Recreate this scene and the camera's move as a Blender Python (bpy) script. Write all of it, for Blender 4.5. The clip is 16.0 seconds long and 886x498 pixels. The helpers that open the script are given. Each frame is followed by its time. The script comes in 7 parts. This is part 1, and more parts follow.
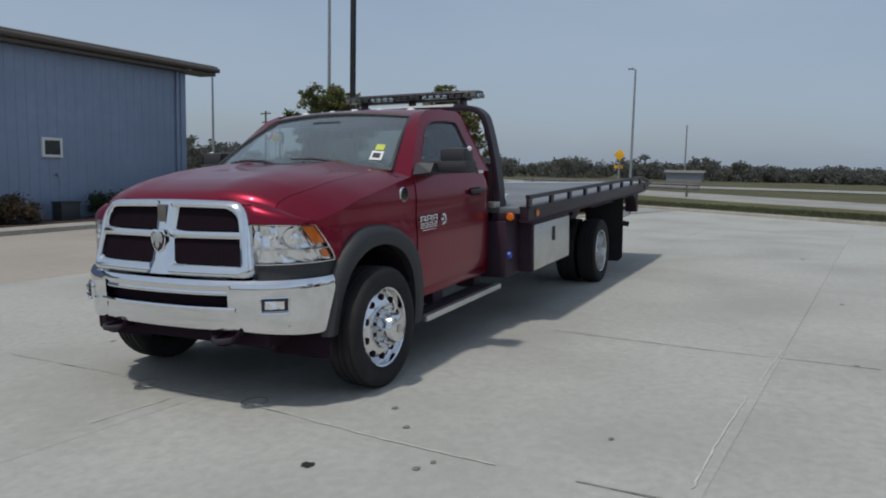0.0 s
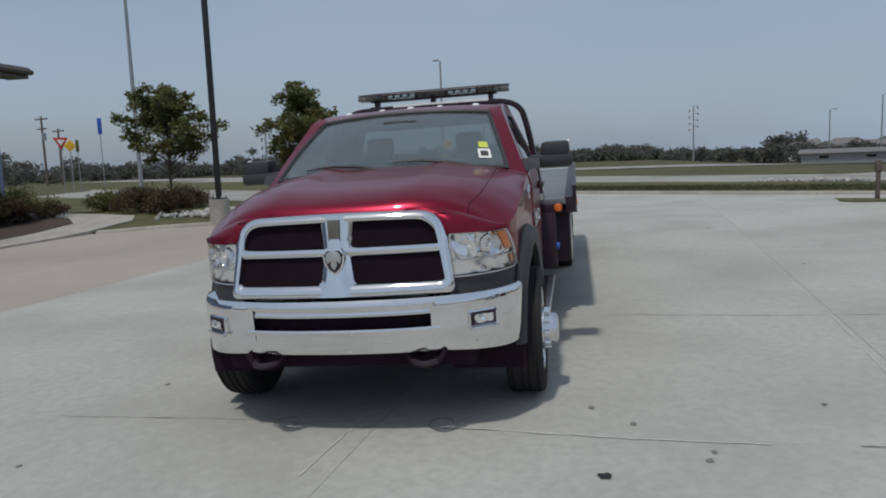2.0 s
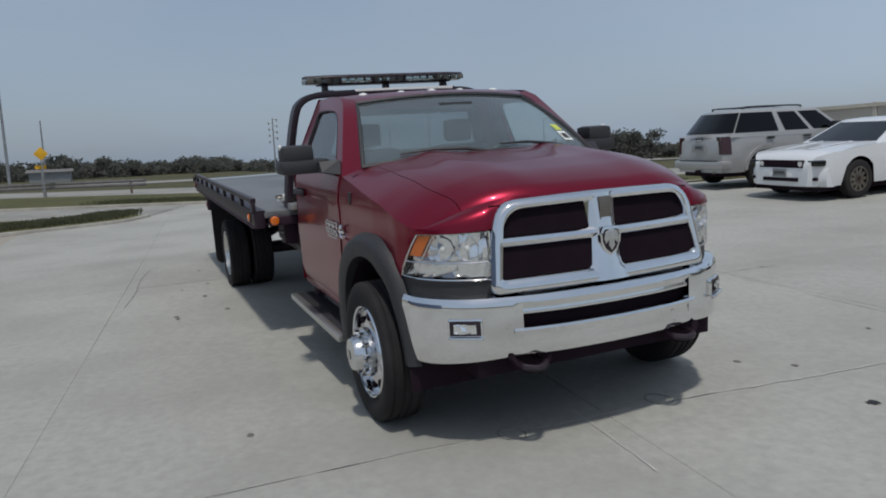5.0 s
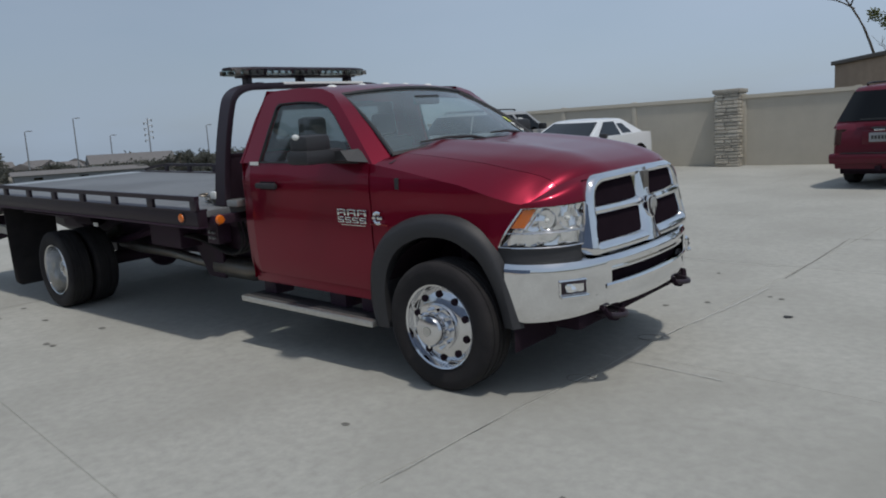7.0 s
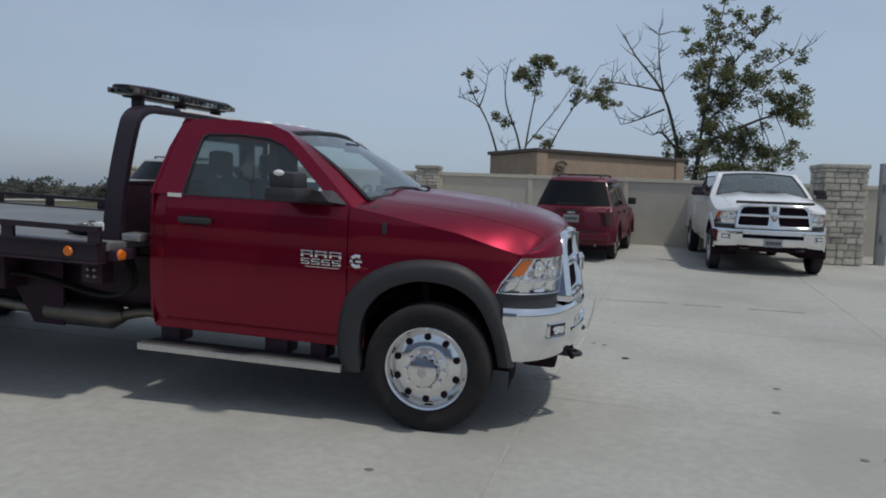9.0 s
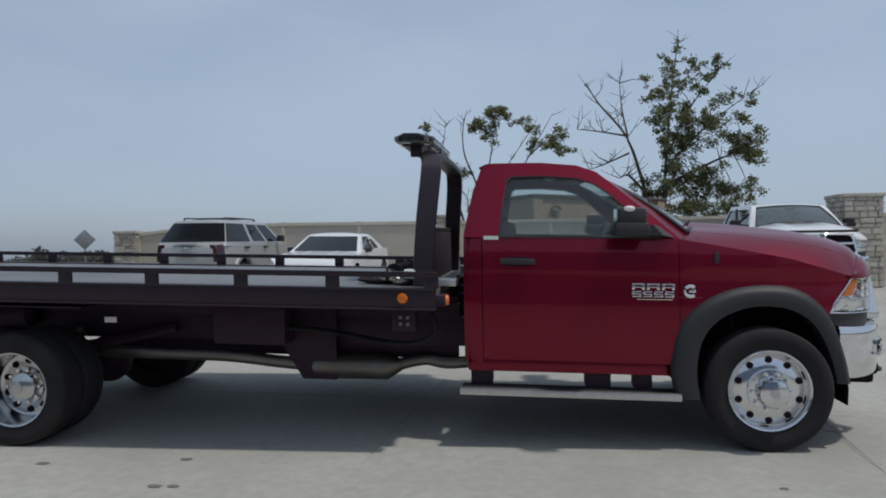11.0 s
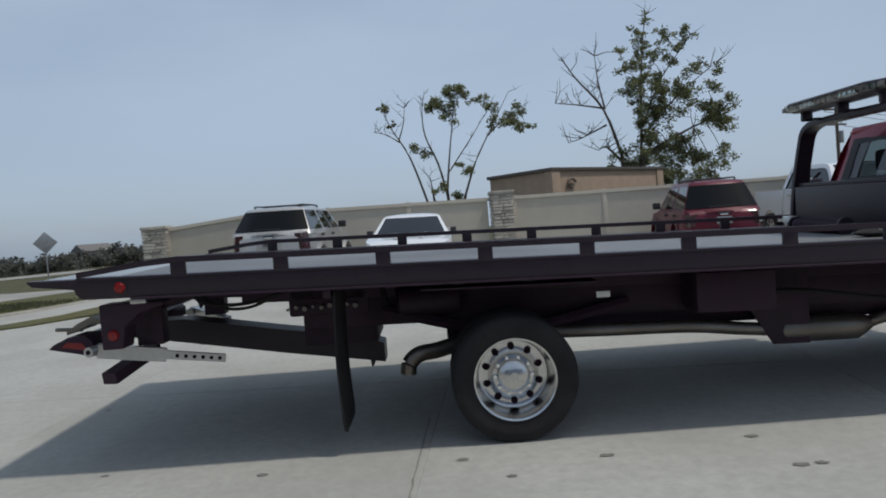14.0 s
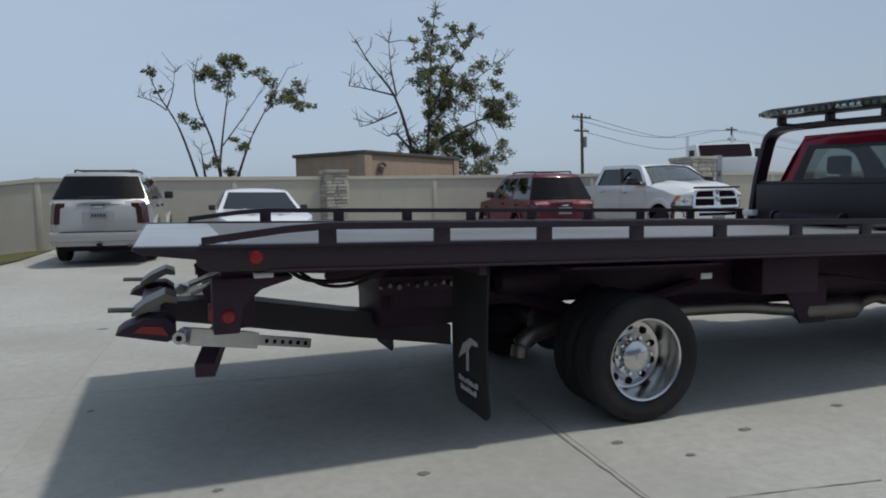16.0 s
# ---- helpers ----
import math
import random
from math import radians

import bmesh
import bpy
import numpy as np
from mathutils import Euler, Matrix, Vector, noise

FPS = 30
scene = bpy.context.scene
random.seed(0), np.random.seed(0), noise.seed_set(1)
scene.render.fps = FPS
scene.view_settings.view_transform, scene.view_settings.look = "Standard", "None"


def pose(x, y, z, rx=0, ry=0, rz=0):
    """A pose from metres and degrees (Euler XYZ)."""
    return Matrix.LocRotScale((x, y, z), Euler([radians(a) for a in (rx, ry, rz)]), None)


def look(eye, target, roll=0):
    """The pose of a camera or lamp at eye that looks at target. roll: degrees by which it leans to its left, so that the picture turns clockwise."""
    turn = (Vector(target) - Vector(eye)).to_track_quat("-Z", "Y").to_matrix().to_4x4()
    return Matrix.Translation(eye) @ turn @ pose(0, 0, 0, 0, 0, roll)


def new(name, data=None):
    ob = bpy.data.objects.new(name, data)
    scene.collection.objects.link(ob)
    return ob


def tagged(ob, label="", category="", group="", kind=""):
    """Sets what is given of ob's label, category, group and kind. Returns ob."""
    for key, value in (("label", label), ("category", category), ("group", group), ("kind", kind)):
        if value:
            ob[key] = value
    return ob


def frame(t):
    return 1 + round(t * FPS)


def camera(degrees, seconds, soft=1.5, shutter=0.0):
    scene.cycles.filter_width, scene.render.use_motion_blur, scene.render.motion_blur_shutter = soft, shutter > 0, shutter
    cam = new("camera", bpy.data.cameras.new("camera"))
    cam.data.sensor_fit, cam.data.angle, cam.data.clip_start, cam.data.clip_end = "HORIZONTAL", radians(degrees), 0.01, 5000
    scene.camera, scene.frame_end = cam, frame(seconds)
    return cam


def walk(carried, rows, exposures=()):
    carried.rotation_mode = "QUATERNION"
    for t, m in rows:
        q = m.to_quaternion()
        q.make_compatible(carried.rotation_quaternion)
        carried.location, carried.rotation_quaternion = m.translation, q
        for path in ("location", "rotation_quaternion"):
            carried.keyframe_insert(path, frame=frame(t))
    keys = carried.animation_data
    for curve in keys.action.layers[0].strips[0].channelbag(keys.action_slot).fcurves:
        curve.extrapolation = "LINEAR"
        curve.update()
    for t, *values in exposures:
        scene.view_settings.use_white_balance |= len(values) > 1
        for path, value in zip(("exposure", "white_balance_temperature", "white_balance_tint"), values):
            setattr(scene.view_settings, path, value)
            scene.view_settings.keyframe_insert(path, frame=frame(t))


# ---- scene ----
cam = camera(62.5, 16.0, soft=1.9)
PATH = [
    (0, (4.032, 3.434, 1.462), (2.244, 2.564, 1.24), 1.2),
    (0.5, (4.275, 2.898, 1.466), (2.436, 2.134, 1.289), 1.7),
    (1, (4.457, 2.373, 1.474), (2.579, 1.709, 1.293), 1.3),
    (1.5, (4.543, 1.814, 1.49), (2.644, 1.226, 1.268), -0.5),
    (2, (4.57, 1.252, 1.506), (2.617, 0.895, 1.263), -2.2),
    (2.5, (4.507, 0.681, 1.506), (2.53, 0.526, 1.246), -5.1),
    (3, (4.469, 0.091, 1.507), (2.475, 0.17, 1.364), -2.7),
    (3.5, (4.348, -0.498, 1.488), (2.365, -0.275, 1.349), -2.6),
    (4, (4.239, -1.062, 1.482), (2.307, -0.565, 1.344), -0.6),
    (4.5, (4.088, -1.634, 1.469), (2.209, -0.977, 1.284), -2.1),
    (4.7, (3.995, -1.859, 1.457), (2.132, -1.166, 1.233), -2.3),
    (6.8, (2.932, -4.098, 1.441), (1.563, -2.668, 1.158), -4.9),
    (7, (2.791, -4.248, 1.453), (1.493, -2.754, 1.163), -3.6),
    (7.5, (2.393, -4.628, 1.443), (1.38, -2.923, 1.188), -0.8),
    (8, (1.945, -4.902, 1.435), (1.237, -3.05, 1.173), -1.4),
    (8.2, (1.77, -5.018, 1.445), (1.164, -3.12, 1.273), 0.5),
    (10.3, (-0.667, -5.845, 1.335), (-0.91, -3.862, 1.24), -0.9),
    (10.5, (-0.932, -5.893, 1.324), (-1.163, -3.906, 1.335), -1.5),
    (11, (-1.593, -5.955, 1.301), (-1.82, -3.968, 1.305), -1.2),
    (11.5, (-2.259, -5.965, 1.306), (-2.583, -3.992, 1.267), -1.7),
    (12, (-2.937, -6.0, 1.302), (-3.229, -4.022, 1.264), -1.2),
    (12.5, (-3.622, -5.952, 1.329), (-3.984, -3.986, 1.269), -1.0),
    (13, (-4.299, -5.93, 1.343), (-4.57, -3.95, 1.271), -3.6),
    (13.5, (-4.959, -5.779, 1.352), (-5.057, -3.784, 1.239), -4.0),
    (14, (-5.614, -5.743, 1.356), (-5.601, -3.743, 1.303), -4.6),
    (14.5, (-6.243, -5.621, 1.347), (-6.143, -3.625, 1.262), -3.0),
    (15, (-6.836, -5.492, 1.357), (-6.65, -3.501, 1.303), -2.2),
    (15.5, (-7.376, -5.281, 1.377), (-6.89, -3.343, 1.286), -3.5),
    (16, (-7.933, -4.995, 1.421), (-7.239, -3.125, 1.286), -1.7),
]
walk(cam, [(t, look(eye, target, roll)) for t, eye, target, roll in PATH],
     [(0.0, 0.03), (3.5, -0.03), (7.0, -0.09), (10.5, -0.02), (13.0, 0.03), (16.0, 0.05)])

# ---- world, sun ----
SUN = Vector((0.41, -0.14, 1.0)).normalized()
world = bpy.data.worlds.new("sky")
scene.world = world
world.use_nodes = True
wt = world.node_tree
wt.nodes.clear()
sky = wt.nodes.new("ShaderNodeTexSky")
sky.sky_type = "NISHITA"
sky.sun_disc = False
sky.sun_elevation = math.asin(SUN.z)
sky.sun_rotation = math.atan2(SUN.x, SUN.y)
sky.air_density, sky.dust_density, sky.ozone_density = 1.0, 2.5, 1.0
wtc = wt.nodes.new("ShaderNodeTexCoord")
wmap = wt.nodes.new("ShaderNodeMapping")
wmap.inputs["Scale"].default_value = (1.0, 1.0, 3.5)
wnoise = wt.nodes.new("ShaderNodeTexNoise")
wnoise.inputs["Scale"].default_value = 1.7
wnoise.inputs["Detail"].default_value = 5.0
wramp = wt.nodes.new("ShaderNodeValToRGB")
wramp.color_ramp.elements[0].position, wramp.color_ramp.elements[0].color = 0.36, (0.52, 0.52, 0.52, 1)
wramp.color_ramp.elements[1].position, wramp.color_ramp.elements[1].color = 0.68, (0.97, 0.97, 0.97, 1)
wmix = wt.nodes.new("ShaderNodeMixRGB")
wmix.inputs["Color2"].default_value = (3.25, 4.05, 5.15, 1)
wsep = wt.nodes.new("ShaderNodeSeparateXYZ")
wlift = wt.nodes.new("ShaderNodeMapRange")
wlift.interpolation_type = "SMOOTHSTEP"
wlift.inputs["From Min"].default_value, wlift.inputs["From Max"].default_value = 0.42, 1.0
wlift.inputs["To Min"].default_value, wlift.inputs["To Max"].default_value = 0.93, 1.12
wveil = wt.nodes.new("ShaderNodeMixRGB")
wveil.blend_type = "MULTIPLY"
wveil.inputs["Fac"].default_value = 1.0
wbg = wt.nodes.new("ShaderNodeBackground")
wbg.inputs["Strength"].default_value = 0.108
wout = wt.nodes.new("ShaderNodeOutputWorld")
wt.links.new(wtc.outputs["Generated"], wmap.inputs["Vector"])
wt.links.new(wmap.outputs["Vector"], wnoise.inputs["Vector"])
wt.links.new(wnoise.outputs["Fac"], wramp.inputs["Fac"])
wt.links.new(wramp.outputs["Color"], wmix.inputs["Fac"])
wt.links.new(sky.outputs["Color"], wmix.inputs["Color1"])
wt.links.new(wtc.outputs["Generated"], wsep.inputs["Vector"])
wt.links.new(wsep.outputs["Y"], wlift.inputs["Value"])
wt.links.new(wmix.outputs["Color"], wveil.inputs["Color1"])
wt.links.new(wlift.outputs["Result"], wveil.inputs["Color2"])
wt.links.new(wveil.outputs["Color"], wbg.inputs["Color"])
wt.links.new(wbg.outputs["Background"], wout.inputs["Surface"])
lamp = bpy.data.lights.new("sun", "SUN")
lamp.energy, lamp.angle, lamp.color = 1.95, radians(3.0), (1.0, 0.96, 0.90)
sun = new("sun", lamp)
sun.matrix_world = look((30 * SUN.x, 30 * SUN.y, 30 * SUN.z), (0, 0, 0))


# ---- materials ----
def material(name, color, rough=0.6, metal=0.0, coat=0.0, var=0.12, scale=6.0, bump=0.0, bscale=60.0, spec=0.5, stain=None, stain_scale=0.6, stain_amount=0.5, rand=0.0, island=0.0):
    """A surface with grain at two scales, an optional stain colour and fine relief."""
    m = bpy.data.materials.new(name)
    m.use_nodes = True
    t = m.node_tree
    n, l = t.nodes, t.links
    b = n["Principled BSDF"]
    b.inputs["Metallic"].default_value = metal
    b.inputs["Coat Weight"].default_value = coat
    b.inputs["Coat Roughness"].default_value = 0.04
    b.inputs["Specular IOR Level"].default_value = spec
    tc = n.new("ShaderNodeTexCoord")
    a = n.new("ShaderNodeTexNoise")
    a.inputs["Scale"].default_value, a.inputs["Detail"].default_value, a.inputs["Roughness"].default_value = scale, 6.0, 0.65
    c = n.new("ShaderNodeTexNoise")
    c.inputs["Scale"].default_value, c.inputs["Detail"].default_value = stain_scale, 4.0
    l.new(tc.outputs["Object"], a.inputs["Vector"])
    l.new(tc.outputs["Object"], c.inputs["Vector"])
    r = n.new("ShaderNodeValToRGB")
    r.color_ramp.elements[0].position, r.color_ramp.elements[1].position = 0.3, 0.7
    r.color_ramp.elements[0].color = (*[v * (1 - var) for v in color], 1)
    r.color_ramp.elements[1].color = (*[min(1, v * (1 + var)) for v in color], 1)
    l.new(a.outputs["Fac"], r.inputs["Fac"])
    out = r.outputs["Color"]
    if stain:
        f = n.new("ShaderNodeValToRGB")
        f.color_ramp.elements[0].position, f.color_ramp.elements[1].position = 0.42, 0.68
        f.color_ramp.elements[0].color, f.color_ramp.elements[1].color = (0, 0, 0, 1), (stain_amount,) * 3 + (1,)
        l.new(c.outputs["Fac"], f.inputs["Fac"])
        x = n.new("ShaderNodeMixRGB")
        x.inputs["Color2"].default_value = (*stain, 1)
        l.new(f.outputs["Color"], x.inputs["Fac"])
        l.new(out, x.inputs["Color1"])
        out = x.outputs["Color"]
    if rand or island:
        src = n.new("ShaderNodeObjectInfo").outputs["Random"] if rand else n.new("ShaderNodeNewGeometry").outputs["Random Per Island"]
        k = rand or island
        mr = n.new("ShaderNodeMapRange")
        mr.inputs["To Min"].default_value, mr.inputs["To Max"].default_value = 1 - k, 1 + k
        l.new(src, mr.inputs["Value"])
        hs = n.new("ShaderNodeHueSaturation")
        l.new(mr.outputs["Result"], hs.inputs["Value"])
        l.new(out, hs.inputs["Color"])
        out = hs.outputs["Color"]
    l.new(out, b.inputs["Base Color"])
    q = n.new("ShaderNodeMapRange")
    q.inputs["To Min"].default_value, q.inputs["To Max"].default_value = max(0.02, rough * 0.85), min(1, rough * 1.15)
    l.new(a.outputs["Fac"], q.inputs["Value"])
    l.new(q.outputs["Result"], b.inputs["Roughness"])
    if bump:
        e = n.new("ShaderNodeTexNoise")
        e.inputs["Scale"].default_value, e.inputs["Detail"].default_value = bscale, 3.0
        l.new(tc.outputs["Object"], e.inputs["Vector"])
        u = n.new("ShaderNodeBump")
        u.inputs["Strength"].default_value, u.inputs["Distance"].default_value = bump, 0.01
        l.new(e.outputs["Fac"], u.inputs["Height"])
        l.new(u.outputs["Normal"], b.inputs["Normal"])
    return m


def glass(name, tint, gloss=1.5, dust_sheen=0.0):
    """A thin pane: clear, with the gloss that its angle gives it and a pale dusty film that also paints in sky
    reflection.
    """
    m = bpy.data.materials.new(name)
    m.use_nodes = True
    n, l = m.node_tree.nodes, m.node_tree.links
    n.clear()
    o, x = n.new("ShaderNodeOutputMaterial"), n.new("ShaderNodeMixShader")
    t, g = n.new("ShaderNodeBsdfTransparent"), n.new("ShaderNodeBsdfGlossy")
    lw, pw, sc = n.new("ShaderNodeLayerWeight"), n.new("ShaderNodeMath"), n.new("ShaderNodeMapRange")
    lw.inputs["Blend"].default_value = 0.5
    pw.operation = "POWER"
    pw.inputs[1].default_value = 4.0
    sc.inputs["To Min"].default_value, sc.inputs["To Max"].default_value = min(0.4, 1.8 * ((gloss - 1) / (gloss + 1)) ** 2), 1.0
    l.new(lw.outputs["Facing"], pw.inputs[0])
    l.new(pw.outputs["Value"], sc.inputs["Value"])
    t.inputs["Color"].default_value = (*tint, 1)
    g.inputs["Roughness"].default_value = 0.02
    l.new(sc.outputs["Result"], x.inputs["Fac"])
    if dust_sheen:
        d, y = n.new("ShaderNodeBsdfDiffuse"), n.new("ShaderNodeMixShader")
        # Blue-grey film colour also stands in for sky reflected in the glass
        d.inputs["Color"].default_value = (0.40, 0.49, 0.51, 1)
        dn = n.new("ShaderNodeTexNoise")
        dn.inputs["Scale"].default_value, dn.inputs["Detail"].default_value = 3.0, 4.0
        dm = n.new("ShaderNodeMapRange")
        dm.inputs["To Min"].default_value, dm.inputs["To Max"].default_value = dust_sheen * 0.6, dust_sheen * 1.4
        l.new(dn.outputs["Fac"], dm.inputs["Value"])
        l.new(dm.outputs["Result"], y.inputs["Fac"])
        l.new(t.outputs["BSDF"], y.inputs[1])
        l.new(d.outputs["BSDF"], y.inputs[2])
        l.new(y.outputs["Shader"], x.inputs[1])
    else:
        l.new(t.outputs["BSDF"], x.inputs[1])
    l.new(g.outputs["BSDF"], x.inputs[2])
    l.new(x.outputs["Shader"], o.inputs["Surface"])
    return m


def car_paint(name, color, metal=0.0, rough=0.38):
    return material(name, color, rough, metal, 1.0, 0.05, 350.0, 0.0, 60, 0.5, tuple(v * 0.8 + 0.01 for v in color), 2.0, 0.15)


M_CONCRETE = material("concrete", (0.388, 0.384, 0.352), 0.9, 0, 0, 0.12, 14.0, 0.3, 220, 0.25, (0.295, 0.29, 0.262), 0.55, 0.7, rand=0.035)
M_WARM = material("warm_concrete", (0.345, 0.31, 0.268), 0.9, 0, 0, 0.08, 9.0, 0.25, 220, 0.25, (0.28, 0.255, 0.222), 0.3, 0.6, rand=0.03)
M_JOINT = material("joint_sealant", (0.37, 0.365, 0.335), 0.95, 0, 0, 0.2, 20)
M_ROAD = material("road_concrete", (0.305, 0.298, 0.272), 0.9, 0, 0, 0.16, 3.0, 0.2, 40, 0.2, (0.21, 0.205, 0.19), 0.35, 0.7)
M_KERB = material("kerb_concrete", (0.36, 0.34, 0.30), 0.9, 0, 0, 0.14, 7.0, 0.3, 80, 0.2, (0.22, 0.20, 0.17), 1.2, 0.5)
M_GRASS = material("dry_grass", (0.078, 0.078, 0.042), 0.95, 0, 0, 0.4, 1.3, 0.6, 25, 0.1, (0.125, 0.11, 0.065), 0.12, 0.7)
M_LAWN = material("lawn", (0.086, 0.087, 0.044), 0.95, 0, 0, 0.4, 3.0, 0.6, 40, 0.1, (0.14, 0.125, 0.05), 0.5, 0.6)
M_BLADE = material("grass_blade", (0.084, 0.088, 0.045), 0.8, 0, 0, 0.3, 2.0, island=0.35)
M_MULCH = material("mulch", (0.055, 0.035, 0.025), 0.95, 0, 0, 0.5, 25, 0.8, 60)
M_ROCK = material("white_rock", (0.36, 0.35, 0.325), 0.9, 0, 0, 0.2, 8.0, 0.4, 20, 0.2, island=0.25)
M_RED = material("cherry_red_paint", (0.205, 0.0026, 0.022), 0.30, 0.66, 0.40, 0.06, 350.0, 0.0, 60, 0.3, (0.18, 0.0023, 0.019), 2.0, 0.3)
M_WHITE = car_paint("white_paint", (0.74, 0.75, 0.76))
M_SILVER = car_paint("silver_white_paint", (0.40, 0.395, 0.385), 0.3)
M_MAROON = material("maroon_paint", (0.100, 0.004, 0.016), 0.42, 0.1, 0.25, 0.05, 350.0, 0.0, 60, 0.35, (0.11, 0.004, 0.014), 2.0, 0.15)
M_CHROME = material("chrome", (0.80, 0.805, 0.815), 0.05, 1.0, 0, 0.03, 8.0)
M_RIM = material("worn_rim_aluminium", (0.62, 0.62, 0.61), 0.22, 1.0, 0, 0.10, 18.0)
M_POLISHED = material("polished_aluminium", (0.74, 0.75, 0.77), 0.14, 1.0, 0, 0.06, 20.0)
M_ALU = material("brushed_aluminium", (0.62, 0.62, 0.60), 0.38, 0.9, 0, 0.10, 30.0, 0.05, 150, 0.5, (0.42, 0.42, 0.40), 3.0, 0.4)
M_TREADPLATE = material("steel_deck", (0.20, 0.205, 0.21), 0.5, 0.3, 0, 0.15, 14.0, 0.4, 45, 0.4, (0.12, 0.12, 0.12), 1.0, 0.6)
# Purple cast of these two blacks paints in the camera's veiling glare
M_BLACK = material("black_enamel", (0.021, 0.0115, 0.019), 0.42, 0.0, 0.0, 0.2, 12.0, 0.05, 90)
M_FRAME = material("frame_black", (0.034, 0.0125, 0.029), 0.6, 0.0, 0, 0.3, 14.0, 0.1, 60, 0.4, (0.03, 0.026, 0.024), 3.0, 0.4)
M_PLASTIC = material("black_plastic", (0.029, 0.029, 0.032), 0.55, 0.0, 0, 0.12, 60.0, 0.15, 260, 0.5)
M_RUBBER = material("tyre_rubber", (0.022, 0.020, 0.0215), 0.85, 0, 0, 0.25, 10.0, 0.2, 120, 0.3, (0.05, 0.047, 0.043), 4.0, 0.3)
M_TAILLENS = material("tail_lens", (0.040, 0.007, 0.009), 0.2, 0, 0.5, 0.15, 40)
# Next two darks are lifted towards purple, camera glare put into the colour
M_MESH = material("grille_mesh", (0.016, 0.011, 0.015), 1.0, spec=0.0)
M_DARK = material("dark_recess", (0.022, 0.014, 0.020), 1.0, spec=0.05)
M_EXHAUST = material("aluminised_steel", (0.24, 0.225, 0.20), 0.45, 0.9, 0, 0.2, 10.0, 0.1, 50, 0.5, (0.16, 0.12, 0.09), 5.0, 0.5)
M_WSCREEN = glass("windscreen_glass", (0.70, 0.80, 0.79), 1.7, 0.18)
M_WINDOW = glass("side_glass", (0.78, 0.85, 0.84), 1.5, 0.05)
M_REARGLASS = glass("rear_glass", (0.28, 0.32, 0.33), 1.55)
M_PRIVACY = glass("privacy_glass", (0.012, 0.010, 0.012), 1.32)
M_TINT = glass("tinted_glass", (0.05, 0.055, 0.06), 1.5)
M_LENS = glass("clear_lens", (0.97, 0.97, 0.97), 1.35)
M_AMBER = material("amber_lens", (0.75, 0.17, 0.015), 0.2, 0, 0.6, 0.1, 60)
M_REDLENS = material("red_lens", (0.24, 0.007, 0.009), 0.3, 0, 0.35, 0.1, 60)
M_WHITELENS = material("white_lens", (0.80, 0.80, 0.76), 0.25, 0, 0.5, 0.05, 30)
M_REFLECTOR = material("lamp_reflector", (0.90, 0.91, 0.92), 0.12, 0.9, 0, 0.06, 25)
M_SEAT = material("grey_cloth", (0.11, 0.11, 0.115), 0.9, 0, 0, 0.2, 90, 0.2, 300)
M_PAPER = material("paper", (0.78, 0.78, 0.74), 0.8, 0, 0, 0.03)
M_GREENTAG = material("yellow_green_tag", (0.55, 0.60, 0.10), 0.8, 0, 0, 0.05)
M_INK = material("ink", (0.05, 0.05, 0.05), 0.8)
M_BLUE = material("blue_plastic", (0.03, 0.10, 0.45), 0.4)
M_SIDING = material("blue_metal_siding", (0.235, 0.29, 0.40), 0.45, 0.1, 0, 0.08, 2.0, 0.05, 8, 0.4, (0.19, 0.235, 0.33), 0.5, 0.4)
M_ROOF = material("brown_roof_metal", (0.10, 0.082, 0.068), 0.5, 0.2, 0, 0.15, 3.0)
M_TRIM = material("white_trim", (0.66, 0.66, 0.64), 0.5, 0, 0, 0.06, 8.0)
M_WALL = material("tan_fence_panel", (0.50, 0.46, 0.385), 0.75, 0, 0, 0.06, 2.0, 0.1, 30, 0.3, (0.44, 0.40, 0.33), 0.7, 0.4)
M_STONE = material("grey_ledgestone", (0.500, 0.463, 0.394), 0.9, 0, 0, 0.25, 12.0, 0.7, 25, 0.2, (0.25, 0.23, 0.205), 3.0, 0.5, rand=0.22)
M_SHED = material("tan_block_wall", (0.36, 0.27, 0.20), 0.85, 0, 0, 0.12, 3.0, 0.2, 20, 0.2, (0.28, 0.21, 0.16), 0.6, 0.4)
M_POLEBLACK = material("black_pole_paint", (0.008, 0.009, 0.010), 0.6, 0.0, 0, 0.2, 8)
M_POLE = material("galvanised_steel", (0.30, 0.31, 0.32), 0.5, 0.5, 0, 0.15, 6)
M_TIMBER = material("weathered_pole_timber", (0.13, 0.105, 0.085), 0.9, 0, 0, 0.3, 5, 0.4, 30)
M_BARK = material("bark", (0.10, 0.083, 0.068), 0.95, 0, 0, 0.35, 12, 0.7, 40)
M_LEAF = material("leaf", (0.150, 0.160, 0.078), 0.6, 0, 0, 0.3, 3.0, island=0.45)
M_LEAFWARM = material("leaf_warm", (0.105, 0.122, 0.040), 0.6, 0, 0, 0.3, 2.0, stain=(0.15, 0.095, 0.025), stain_scale=1.2, stain_amount=0.55, island=0.35)
M_LEAFDARK = material("leaf_dark", (0.035, 0.055, 0.018), 0.65, 0, 0, 0.3, 3.0, island=0.45)
M_SHRUB = material("shrub_leaf", (0.066, 0.060, 0.028), 0.7, 0, 0, 0.35, 4.0, stain=(0.085, 0.035, 0.022), stain_scale=1.5, stain_amount=0.7, island=0.4)
# Leaf colour paled and greyed to paint in distance haze
M_WOODS = material("hazed_woods_leaf", (0.118, 0.120, 0.104), 0.9, 0, 0, 0.3, 0.6, spec=0.1, island=0.2)


